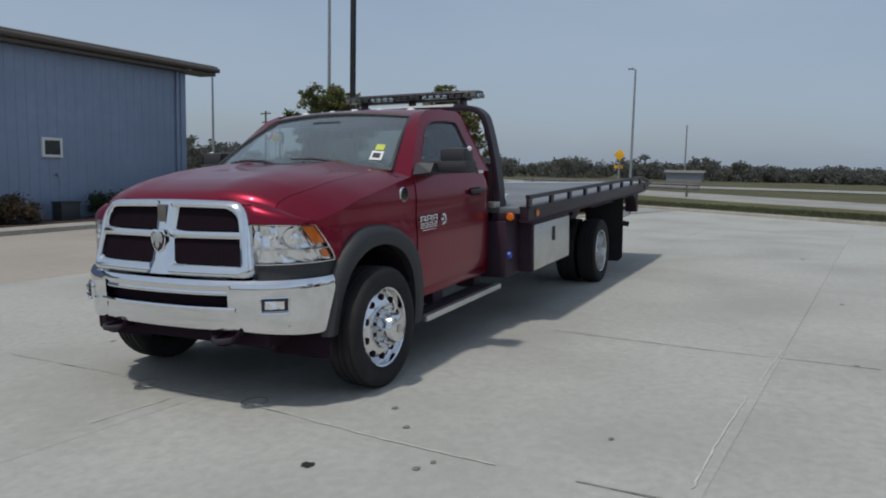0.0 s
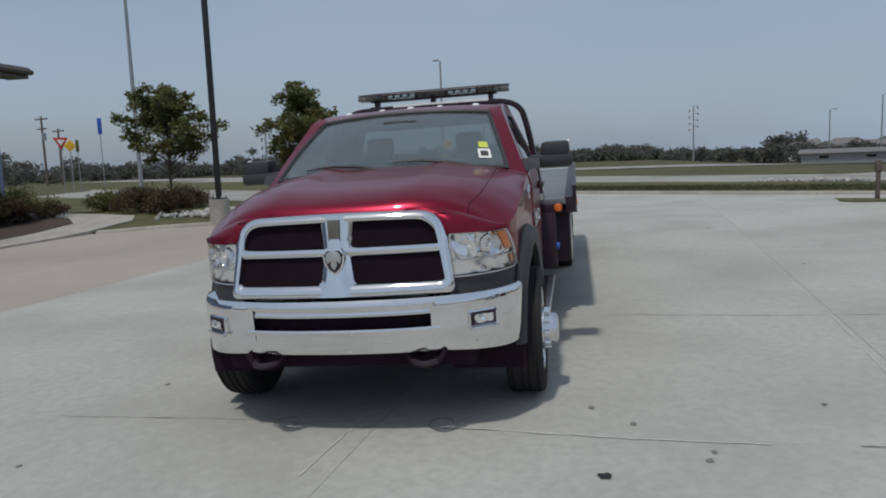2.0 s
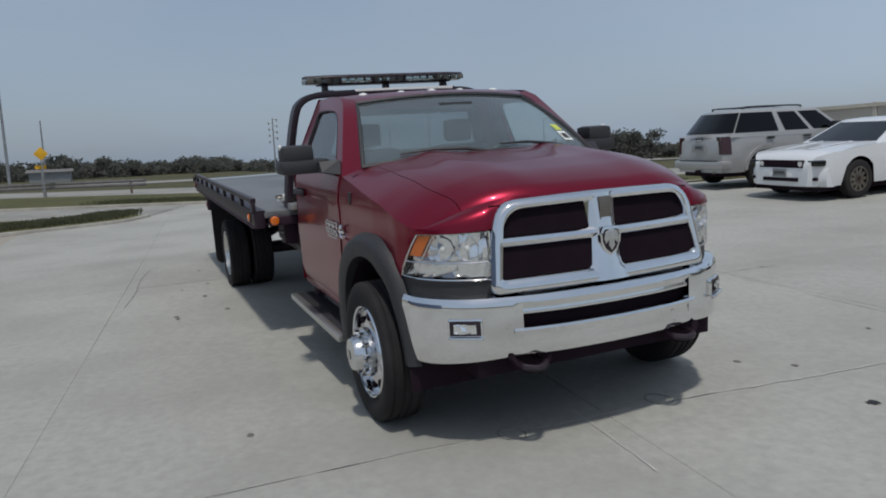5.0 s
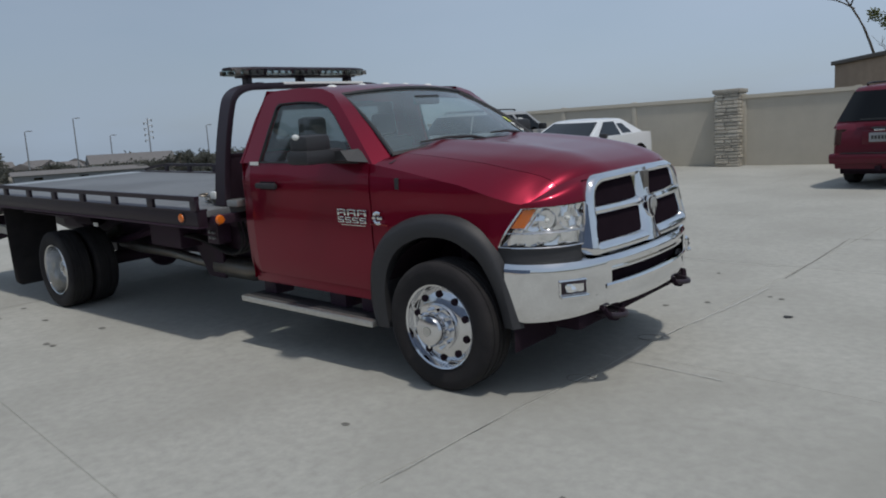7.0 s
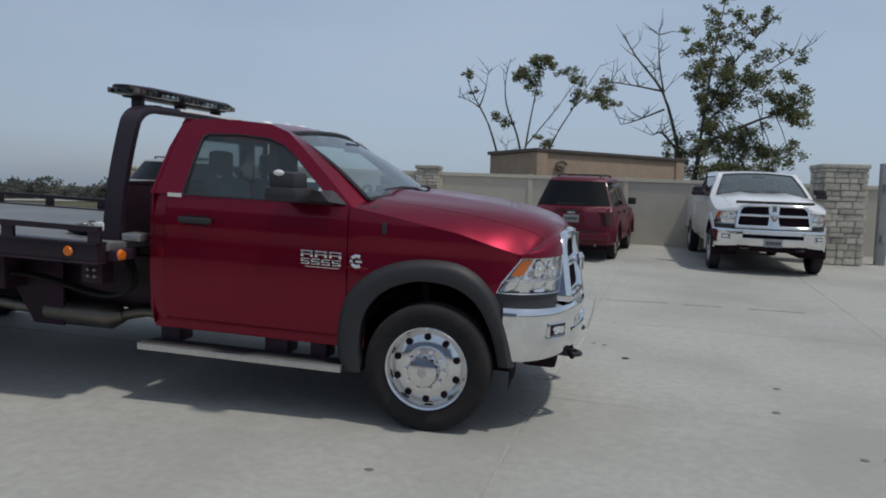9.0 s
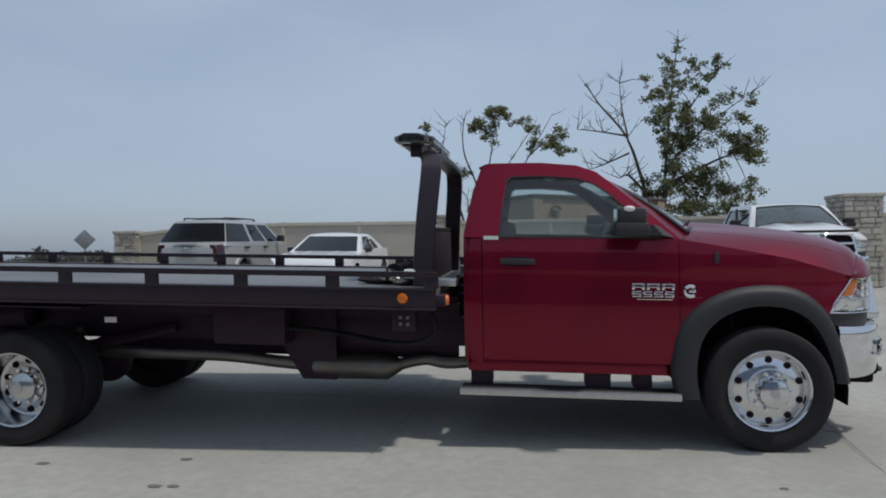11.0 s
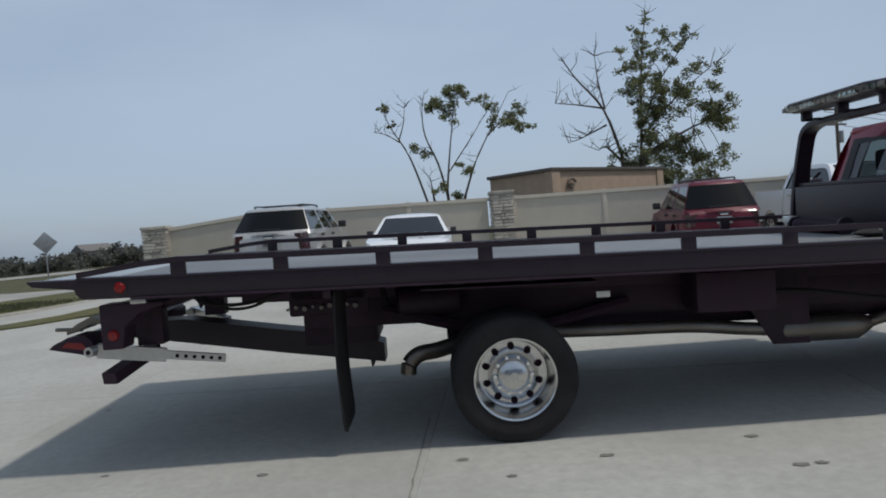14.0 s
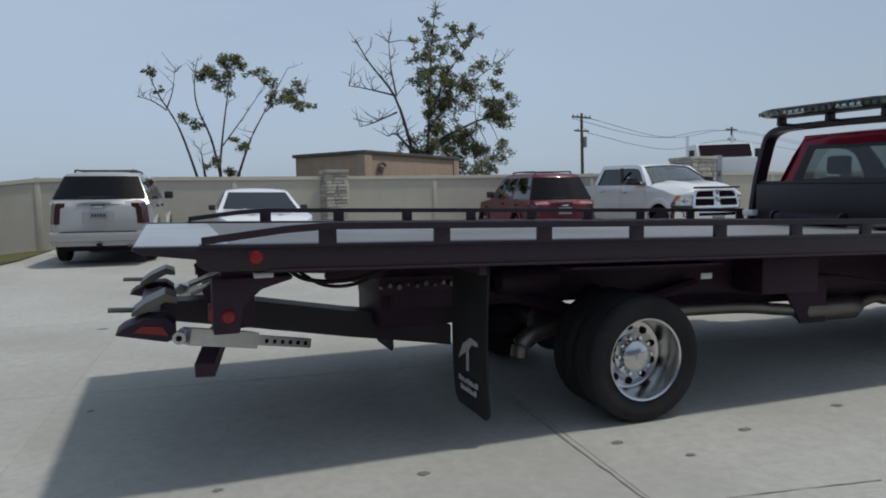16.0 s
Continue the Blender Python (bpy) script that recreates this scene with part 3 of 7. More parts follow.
for i, (x, y, r, h, mat, lab) in enumerate([
        (-8.1, -14.9, 0.50, 0.75, M_SHRUB, "reddish barberry shrub in dark mulch"), (-6.7, -15.0, 0.5, 0.7, M_SHRUB, "reddish barberry shrub in dark mulch"),
        (-11.3, -15.1, 0.55, 0.72, M_LEAFDARK, "dark green shrub beside the blue wall"), (-12.6, -15.0, 0.45, 0.5, M_SHRUB, "brownish spreading shrub in dark mulch"),
        (-14.0, -14.9, 0.60, 0.85, M_SHRUB, "brownish spreading shrub in dark mulch"), (-14.9, -15.0, 0.60, 1.05, M_LEAFWARM, "yellow green shrub at the building corner"),
        (-15.2, -14.4, 0.35, 0.45, M_SHRUB, "brownish spreading shrub in dark mulch"), (-17.0, -12.6, 0.7, 0.8, M_SHRUB, "rusty ornamental grass clump on the lawn"),
        (-16.6, -11.4, 0.6, 0.7, M_SHRUB, "rusty ornamental grass clump on the lawn"), (-18.0, -14.6, 0.6, 0.6, M_LEAFWARM, "yellow green shrub beside the sidewalk"),
        (-18.6, -12.0, 0.7, 0.7, M_SHRUB, "rusty ornamental grass clump on the lawn")]):
    shrub(x, y, r, h, 40 + i, mat, lab)


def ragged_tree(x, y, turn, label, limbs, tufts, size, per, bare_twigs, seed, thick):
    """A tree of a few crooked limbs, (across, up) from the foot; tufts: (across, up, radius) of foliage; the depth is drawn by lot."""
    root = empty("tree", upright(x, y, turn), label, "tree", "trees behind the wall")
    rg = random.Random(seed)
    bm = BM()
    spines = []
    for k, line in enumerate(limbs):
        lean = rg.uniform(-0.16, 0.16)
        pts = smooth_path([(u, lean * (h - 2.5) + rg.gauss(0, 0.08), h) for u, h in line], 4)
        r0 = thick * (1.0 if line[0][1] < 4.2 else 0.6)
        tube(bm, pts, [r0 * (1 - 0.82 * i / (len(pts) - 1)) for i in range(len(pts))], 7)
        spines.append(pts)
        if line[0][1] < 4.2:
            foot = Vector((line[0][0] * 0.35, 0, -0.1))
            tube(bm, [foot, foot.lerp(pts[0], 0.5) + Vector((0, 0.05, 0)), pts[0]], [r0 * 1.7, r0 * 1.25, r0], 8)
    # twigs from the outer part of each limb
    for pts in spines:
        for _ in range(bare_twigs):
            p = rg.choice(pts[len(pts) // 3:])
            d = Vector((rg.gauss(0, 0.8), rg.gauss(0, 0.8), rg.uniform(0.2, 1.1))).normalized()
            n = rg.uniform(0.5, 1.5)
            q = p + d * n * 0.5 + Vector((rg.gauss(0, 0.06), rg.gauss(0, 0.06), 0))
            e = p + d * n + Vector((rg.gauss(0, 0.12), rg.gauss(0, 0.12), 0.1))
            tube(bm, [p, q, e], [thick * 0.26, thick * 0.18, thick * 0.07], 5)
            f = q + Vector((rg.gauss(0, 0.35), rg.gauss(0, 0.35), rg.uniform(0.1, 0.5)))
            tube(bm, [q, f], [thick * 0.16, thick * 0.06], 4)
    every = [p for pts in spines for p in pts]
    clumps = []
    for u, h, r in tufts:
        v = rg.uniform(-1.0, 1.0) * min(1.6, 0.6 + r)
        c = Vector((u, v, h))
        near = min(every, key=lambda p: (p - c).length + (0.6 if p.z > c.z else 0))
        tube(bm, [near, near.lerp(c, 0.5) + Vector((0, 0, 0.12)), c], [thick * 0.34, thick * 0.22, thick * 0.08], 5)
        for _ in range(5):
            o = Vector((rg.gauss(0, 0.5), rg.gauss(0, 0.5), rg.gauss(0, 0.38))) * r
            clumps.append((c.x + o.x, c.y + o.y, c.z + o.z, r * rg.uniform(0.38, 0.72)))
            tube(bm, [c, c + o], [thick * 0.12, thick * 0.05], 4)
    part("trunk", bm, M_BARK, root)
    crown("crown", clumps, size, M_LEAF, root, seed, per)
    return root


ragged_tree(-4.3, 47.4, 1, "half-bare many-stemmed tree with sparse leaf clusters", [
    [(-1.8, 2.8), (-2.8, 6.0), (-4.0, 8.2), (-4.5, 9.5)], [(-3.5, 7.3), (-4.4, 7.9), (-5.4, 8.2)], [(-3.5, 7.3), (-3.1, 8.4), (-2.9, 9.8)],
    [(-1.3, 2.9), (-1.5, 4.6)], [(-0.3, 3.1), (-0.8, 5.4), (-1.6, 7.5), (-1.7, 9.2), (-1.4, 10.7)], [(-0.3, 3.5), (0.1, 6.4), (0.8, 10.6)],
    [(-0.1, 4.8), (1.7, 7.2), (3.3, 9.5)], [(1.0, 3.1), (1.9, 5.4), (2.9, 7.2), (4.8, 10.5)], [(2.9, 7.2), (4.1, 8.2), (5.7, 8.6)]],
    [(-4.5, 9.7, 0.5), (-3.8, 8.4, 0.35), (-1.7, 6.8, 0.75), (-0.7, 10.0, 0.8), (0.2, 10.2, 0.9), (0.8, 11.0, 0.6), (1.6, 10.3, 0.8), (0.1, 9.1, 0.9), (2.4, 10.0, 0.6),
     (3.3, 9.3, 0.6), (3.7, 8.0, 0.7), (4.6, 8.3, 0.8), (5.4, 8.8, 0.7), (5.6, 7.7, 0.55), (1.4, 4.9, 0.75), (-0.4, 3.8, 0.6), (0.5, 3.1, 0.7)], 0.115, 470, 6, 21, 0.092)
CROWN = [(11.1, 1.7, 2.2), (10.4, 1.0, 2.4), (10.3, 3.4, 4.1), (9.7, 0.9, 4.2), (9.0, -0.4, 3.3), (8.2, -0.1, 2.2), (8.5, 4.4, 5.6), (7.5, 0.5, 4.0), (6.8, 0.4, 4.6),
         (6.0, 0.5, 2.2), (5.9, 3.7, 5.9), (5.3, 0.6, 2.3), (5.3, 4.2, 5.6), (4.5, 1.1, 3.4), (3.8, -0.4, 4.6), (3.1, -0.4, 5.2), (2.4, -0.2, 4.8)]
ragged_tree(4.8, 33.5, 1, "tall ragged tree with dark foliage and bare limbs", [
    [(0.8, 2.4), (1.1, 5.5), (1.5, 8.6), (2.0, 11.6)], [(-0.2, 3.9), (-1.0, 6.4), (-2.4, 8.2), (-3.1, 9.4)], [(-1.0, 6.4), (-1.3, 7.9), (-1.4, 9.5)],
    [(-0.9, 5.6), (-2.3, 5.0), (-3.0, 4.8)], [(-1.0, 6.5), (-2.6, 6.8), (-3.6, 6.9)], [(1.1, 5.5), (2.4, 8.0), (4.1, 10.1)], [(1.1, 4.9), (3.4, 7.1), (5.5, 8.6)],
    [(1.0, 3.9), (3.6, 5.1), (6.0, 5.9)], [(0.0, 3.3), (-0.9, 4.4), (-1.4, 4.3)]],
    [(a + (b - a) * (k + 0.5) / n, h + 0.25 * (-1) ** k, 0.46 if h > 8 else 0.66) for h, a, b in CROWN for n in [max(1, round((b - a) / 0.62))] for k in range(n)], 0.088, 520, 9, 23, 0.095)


# ---- blue metal building ----
def building():
    root = empty("metal_building", pose(-15.0, -15.9, level(-15.0, -15.9), 0, 0, 0.6), "blue corrugated metal building with a brown overhanging roof", "building")
    H, L, D, F = 4.42, 22.0, 14.0, -0.5
    bm = BM()
    for i in range(int(L / 0.305)):
        x = i * 0.305
        prism(bm, [(x, -0.12), (x, 0.0), (x + 0.19, 0.0), (x + 0.21, 0.035), (x + 0.285, 0.035), (x + 0.305, 0.0), (x + 0.305, -0.12)], 2, F, H)
    part("wall", bm, M_SIDING, root, "blue ribbed metal siding", raw=False)
    part("wall", box(BM(), -0.02, 0.10, -D, -0.0, F, H), M_SIDING, root)
    part("corner_trim", box(BM(), -0.05, 0.18, -0.06, 0.06, F, H - 0.02, 0.01), M_SIDING, root)
    part("roof", prism(BM(), [(0.42, 4.54), (0.46, 4.74), (0.30, 4.80), (-8, 6.1), (-8, 5.9), (-0.3, 4.52)], 0, -1.2, L, 0.01), M_ROOF, root, "brown metal roof with a deep eave")
    part("soffit", box(BM(), -1.15, L, -0.3, 0.40, 4.43, 4.52), M_ROOF, root, "dark brown soffit")
    part("gutter", tube(BM(), [(-1.2, 0.48, 4.62), (L, 0.48, 4.62)], 0.085, 10), M_ROOF, root)
    part("downpipe", tube(BM(), smooth_path([(0.05, 0.42, 4.55), (0.2, 0.3, 4.45), (0.35, 0.08, 4.3), (0.35, 0.06, 0.2), (0.4, 0.2, 0.08)], 5), 0.045, 8), M_SIDING, root)
    w = part("window", box(BM(), 4.86, 5.34, 0.03, 0.07, 1.52, 1.92), M_TINT, root, "small dark window")
    bm = BM()
    for a in ((4.78, 4.86, 1.44, 2.00), (5.34, 5.42, 1.44, 2.00), (4.86, 5.34, 1.44, 1.52), (4.86, 5.34, 1.92, 2.00)):
        box(bm, a[0], a[1], 0.0, 0.10, a[2], a[3], 0.01)
    part("window_frame", bm, M_TRIM, w, "white window frame")
    part("tap", cyl(cyl(BM(), (4.95, 0, 0.95), (4.95, 0.12, 0.95), 0.03), (4.95, 0.1, 0.95), (4.95, 0.1, 0.85), 0.02), M_POLE, root)


building()
ub = empty("utility_box", upright(-9.85, -15.2, 0.6, 0.1), "dark grey utility cabinet beside the wall", "utility box")
part("cabinet", box(box(BM(), -0.3, 0.3, -0.2, 0.2, 0, 0.5, 0.02), -0.32, 0.32, -0.22, 0.22, 0.5, 0.55, 0.015), M_PLASTIC, ub)


# ---- fence wall and stone pillars ----
def wall_run(a, b, name, height=1.8, panel=2.42):
    """Tan fence panels between posts, with a cap."""
    a, b = Vector((*a, 0)), Vector((*b, 0))
    d = b - a
    n = max(1, round(d.length / panel))
    yaw = math.degrees(math.atan2(d.y, d.x))
    root = empty(name, pose(a.x, a.y, 0, 0, 0, yaw), "tall smooth tan fence wall with posts and cap rail", "wall")
    root["kind"] = "structure"
    w = d.length / n
    for i in range(n):
        p, q = a + d * (i / n), a + d * ((i + 1) / n)
        z0, z1 = level(p.x, p.y), level(q.x, q.y)
        bm = BM()
        loft(bm, [[(i * w + 0.05, -0.035, z0 - 0.1), (i * w + 0.05, 0.035, z0 - 0.1), (i * w + 0.05, 0.035, z0 + height), (i * w + 0.05, -0.035, z0 + height)],
                  [((i + 1) * w - 0.05, -0.035, z1 - 0.1), ((i + 1) * w - 0.05, 0.035, z1 - 0.1), ((i + 1) * w - 0.05, 0.035, z1 + height), ((i + 1) * w - 0.05, -0.035, z1 + height)]])
        part("panel", bm, M_WALL, root)
        bm = BM()
        loft(bm, [[(i * w, y, z0 + height + z) for y, z in ((-0.07, -0.04), (0.07, -0.04), (0.06, 0.05), (-0.06, 0.05))], [((i + 1) * w, y, z1 + height + z) for y, z in ((-0.07, -0.04), (0.07, -0.04), (0.06, 0.05), (-0.06, 0.05))]])
        part("cap_rail", bm, M_WALL, root)
        part("post", box(BM(), i * w - 0.06, i * w + 0.06, -0.06, 0.06, z0 - 0.1, z0 + height + 0.07, 0.01), M_WALL, root)
    return root


PIL = [(-13.4, 14.72), (-3.76, 14.55), (6.0, 12.0)]
wall_run((-13.1, 14.72), (-4.1, 14.56), "wall_north", 1.68)
wall_run((-3.42, 14.54), (6.6, 14.25), "wall_middle", 1.68)
wall_run((6.6, 14.25), (17.5, 14.0), "wall_far", 1.68)


def stone_pillar(x, y, w, h, seed, label):
    """A square pillar faced with ledge stones, and a cap."""
    root = empty("stone_pillar", upright(x, y, 2), label, "pillar", "stone pillars")
    rg = random.Random(seed)
    part("core", box(BM(), -w / 2 + 0.04, w / 2 - 0.04, -w / 2 + 0.04, w / 2 - 0.04, -0.1, h), M_JOINT, root)
    shapes = []
    for k in range(6):
        shapes.append(mesh_of("stone", box(BM(), -0.5, 0.5, -0.5, 0.5, -0.5, 0.5, 0.06), M_STONE))
    z = 0.0
    while z < h - 0.02:
        hh = min(rg.uniform(0.06, 0.10) * (1 if w < 0.7 else 1.6), h - z)
        for side in range(4):
            u = -w / 2
            while u < w / 2 - 0.01:
                ln = min(rg.uniform(0.14, 0.36), w / 2 - u)
                if w / 2 - u - ln < 0.09:
                    ln = w / 2 - u
                ob = new("stone", rg.choice(shapes))
                ob.parent = root
                ob.matrix_basis = pose(0, 0, 0, 0, 0, 90 * side) @ Matrix.LocRotScale((u + ln / 2, -w / 2 + 0.03 + rg.uniform(-0.012, 0.012), z + hh / 2), None, (ln - 0.012, 0.12, hh - 0.012))
                u += ln
        z += hh
    part("cap", box(BM(), -w / 2 - 0.05, w / 2 + 0.05, -w / 2 - 0.05, w / 2 + 0.05, h, h + 0.09, 0.015), M_STONE, root)


stone_pillar(PIL[1][0], PIL[1][1], 0.57, 1.80, 3, "grey ledgestone pillar between tan fence panels")
stone_pillar(PIL[0][0], PIL[0][1], 0.60, 1.74, 4, "grey ledgestone pillar at the end of the tan fence")
stone_pillar(PIL[2][0], PIL[2][1], 0.85, 2.05, 6, "large grey ledgestone gate pillar")
gp = empty("gate_post", upright(6.95, 12.1), "grey steel gate post with hinges", "gate post")
part("post", box(BM(), -0.09, 0.09, -0.09, 0.09, 0, 2.2, 0.01), M_POLE, gp)
for z in (0.5, 1.6):
    part("hinge", cyl(BM(), (0.0, -0.12, z), (0.0, -0.12, z + 0.15), 0.05), M_POLE, gp)
sg = empty("wall_sign", upright(6.75, 14.1), "small tan notice box on the fence post", "sign")
part("plate", box(BM(), -0.25, 0.25, -0.06, 0.06, 1.25, 1.75, 0.02), M_SHED, sg)
part("notice", box(BM(), -0.15, 0.15, -0.068, -0.06, 1.42, 1.6), M_DARK, sg)
part("bracket", box(BM(), -0.03, 0.03, -0.05, 0.05, 0, 1.3), M_WALL, sg)

# tan enclosure behind the wall, its corner towards the lot
sh = empty("enclosure", pose(-1.3, 20.77, level(-1.3, 20.77), 0, 0, 40), "low tan masonry enclosure with a brown flat roof edge", "shed")
part("wall", box(BM(), 0.0, 7.1, 0.0, 3.2, -0.2, 2.62, 0.01), M_SHED, sh)
part("roof", box(BM(), -0.09, 7.19, -0.09, 3.29, 2.62, 2.75, 0.02), M_ROOF, sh, "brown flat roof edge")
for u in (0.0, 6.7):
    part("pier", box(BM(), u - 0.05, u + 0.4, -0.06, 0.3, -0.2, 2.62, 0.01), M_SHED, sh)
# Curled shape on the wall, added as a plain ornament
bm = BM()
tube(bm, [(1.0 + 0.22 * math.cos(a), -0.10, 2.16 + 0.16 * math.sin(a)) for a in LIN(0.2, 4.6, 16)], 0.05, 7)
box(bm, 0.95, 1.12, -0.12, 0.02, 2.05, 2.16, 0.02)
part("wall_curl", bm, M_TIMBER, sh, "curled brown ornament on the wall")


# ---- poles, lamps, signs ----
def lamp_black(x, y):
    root = empty("lot_lamp", upright(x, y), "black square lot lamp on a round concrete base", "lamp post")
    part("base", cyl(BM(), (0, 0, -0.2), (0, 0, 0.66), 0.28, 0.265, 28), M_KERB, root, "round concrete base")
    part("base_plate", box(BM(), -0.17, 0.17, -0.17, 0.17, 0.66, 0.69, 0.005), M_POLEBLACK, root)
    for sx in (-0.13, 0.13):
        for sy in (-0.13, 0.13):
            part("bolt", cyl(BM(), (sx, sy, 0.69), (sx, sy, 0.75), 0.02, seg=8), M_POLE, root)
    part("pole", box(BM(), -0.062, 0.062, -0.062, 0.062, 0.69, 9.2, 0.012), M_POLEBLACK, root)
    part("arm", box(BM(), -0.6, 0.6, -0.04, 0.04, 9.0, 9.1, 0.01), M_POLEBLACK, root)
    for s in (-1, 1):
        h = part("lamp_head", box(BM(), s * 0.55, s * 1.15, -0.22, 0.22, 8.98, 9.16, 0.04), M_POLEBLACK, root)
        part("lens", box(BM(), s * 0.62, s * 1.08, -0.17, 0.17, 8.965, 8.98), M_WHITELENS, h)


lamp_black(-13.8, -8.2)


def street_lamp(x, y, h, arm, yaw, r=0.09, label="slim grey street lamp with a short arm"):
    root = empty("street_lamp", upright(x, y, yaw), label, "street lamp", "street lamps along the roads")
    part("pole", cyl(BM(), (0, 0, -0.2), (0, 0, h), r, r * 0.6, 12), M_POLE, root)
    part("arm", tube(BM(), smooth_path([(0, 0, h - 0.1), (arm * 0.4, 0, h + 0.1), (arm, 0, h + 0.12)], 4), 0.04, 8), M_POLE, root)
    hd = part("lamp_head", box(BM(), arm - 0.1, arm + 0.55, -0.12, 0.12, h + 0.05, h + 0.18, 0.03), M_POLE, root)
    part("lens", box(BM(), arm, arm + 0.5, -0.09, 0.09, h + 0.035, h + 0.05), M_WHITELENS, hd)


street_lamp(-70, -11.95, 11.3, -0.8, 60, 0.14)
street_lamp(-38.0, -25.9, 15.0, 1.0, 30, 0.14, "tall slim grey street lamp beside the road")
street_lamp(-42.5, -40.6, 8.9, 0.8, 20, 0.12)
plain = empty("pole", upright(-120, -13.7), "plain slim grey steel pole beside the far road", "pole")
part("shaft", cyl(BM(), (0, 0, -0.2), (0, 0, 8.9), 0.15, 0.09, 10), M_POLE, plain)
part("cap", cyl(BM(), (0, 0, 8.9), (0, 0, 9.0), 0.11, 0.05, 10), M_POLE, plain)
for sy, sh in ((48.2, 9.9), (40.7, 8.0), (53.9, 7.0), (72.2, 8.3), (84.2, 4.2)):
    street_lamp(-120, sy, sh, 0.5, 90, 0.13)


def utility_pole(x, y, h, yaw, label="weathered timber utility pole with crossarms"):
    root = empty("utility_pole", upright(x, y, yaw), label, "utility pole", "utility poles")
    part("pole", cyl(BM(), (0, 0, -0.3), (0, 0, h), 0.16, 0.11, 12), M_TIMBER, root)
    for k, z in enumerate((h - 0.35, h - 1.5)):
        c = part("crossarm", box(BM(), -1.25 + 0.3 * k, 1.25 - 0.3 * k, -0.06, 0.06, z - 0.07, z + 0.07, 0.01), M_TIMBER, root)
        for ux in (-1.1, -0.5, 0.5, 1.1):
            if abs(ux) < 1.25 - 0.3 * k:
                part("insulator", cyl(BM(), (ux, 0, z + 0.07), (ux, 0, z + 0.24), 0.05, 0.03, 8), M_POLE, c)
    part("transformer", cyl(BM(), (0.32, 0, h - 2.9), (0.32, 0, h - 2.0), 0.22, seg=16), M_POLE, root)


def power_pole(x, y, h):
    """A slim steel pole with short staggered insulator arms."""
    root = empty("power_pole", upright(x, y, 70), "slim grey steel power pole with short insulator arms", "utility pole", "utility poles")
    part("pole", cyl(BM(), (0, 0, -0.3), (0, 0, h), 0.14, 0.08, 10), M_POLE, root)
    for k in range(8):
        s, z = (-1) ** k, h - 0.3 - 0.5 * k
        a = part("arm", tube(BM(), [(0, 0, z), (s * 0.7, 0, z + 0.08)], 0.06, 6), M_POLE, root)
        part("insulator", cyl(BM(), (s * 0.65, 0, z - 0.3), (s * 0.65, 0, z + 0.1), 0.10, 0.08, 8), M_EXHAUST, a)


utility_pole(25.5, 50.0, 7.8, 20)
utility_pole(56, 66.0, 8.5, 20)
power_pole(-120, 60.8, 9.8)
power_pole(-120, 20.3, 8.9)
power_pole(-80, -35.6, 6.5)
utility_pole(-75, -62, 8.4, 70)
utility_pole(-83, -66, 7.4, 70)
bm = BM()
for off, dz in ((0.9, 7.5), (-0.9, 7.5), (0.5, 6.3)):
    tube(bm, smooth_path([(25.5 + off, 50, dz + 0.5), (40 + off, 58, dz - 0.4), (56 + off, 66, dz + 1.2), (90 + off, 84, dz + 0.4)], 6), 0.02, 5)
tagged(part("power_cable", bm, M_DARK), "thin sagging power lines between utility poles", "cable")


def sign(x, y, h, yaw, shape, mat, label, size=0.6, back=False):
    root = empty("road_sign", upright(x, y, yaw), label, "road sign", "road signs")
    part("post", box(BM(), -0.03, 0.03, -0.02, 0.02, -0.1, h + size * 0.4, 0.004), M_POLE, root)
    if shape == "diamond":
        poly = [(0, h - size), (size, h), (0, h + size), (-size, h)]
    elif shape == "yield":
        poly = [(0, h - size), (size, h + size * 0.7), (-size, h + size * 0.7)]
    elif shape == "tall":
        poly = [(-size * 0.25, h - size), (size * 0.25, h - size), (size * 0.25, h + size), (-size * 0.25, h + size)]
    else:
        poly = [(-size, h - size * 0.35), (size, h - size * 0.35), (size, h + size * 0.35), (-size, h + size * 0.35)]
    p = part("plate", prism(BM(), poly, 1, -0.045, -0.03, 0.004), M_POLE if back else mat, root)
    if shape == "yield":
        part("panel", prism(BM(), [(u * 0.55, h + (v - h) * 0.5 + 0.03) for u, v in poly], 1, -0.05, -0.045), M_PAPER, p)
    return root


sign(-25.0, 30.6, 2.15, 20, "diamond", M_POLE, "diamond warning sign seen from its bare metal back", 0.55, True)
sign(-40.0, -6.4, 2.3, 80, "diamond", M_YELLOW, "yellow diamond warning sign on a steel post", 0.36)
sign(-40.3, -6.5, 1.6, 80, "plate", M_YELLOW, "yellow plate sign on a steel post", 0.28)
sign(-42.0, -34.4, 3.6, 129, "yield", M_REDSIGN, "red and white yield sign on a steel post", 0.5)
sign(-42.0, -33.7, 3.35, 129, "diamond", M_YELLOW, "small yellow warning sign on a steel post", 0.42)
sign(-44.0, -34.6, 3.4, 129, "tall", M_LEAFWARM, "narrow green plate sign on a steel post", 0.42)
sign(-42.0, -31.25, 4.6, 129, "tall", M_BLUE, "tall narrow blue road sign on a high post", 0.55)
pd = empty("post_box", upright(-15.1, 8.62), "short timber post with a small box on the grass island", "post")
part("post", box(BM(), -0.045, 0.045, -0.045, 0.045, 0, 0.98, 0.01), M_TIMBER, pd)
part("box", box(BM(), -0.07, 0.07, -0.07, 0.07, 0.70, 0.98, 0.015), M_TIMBER, pd)
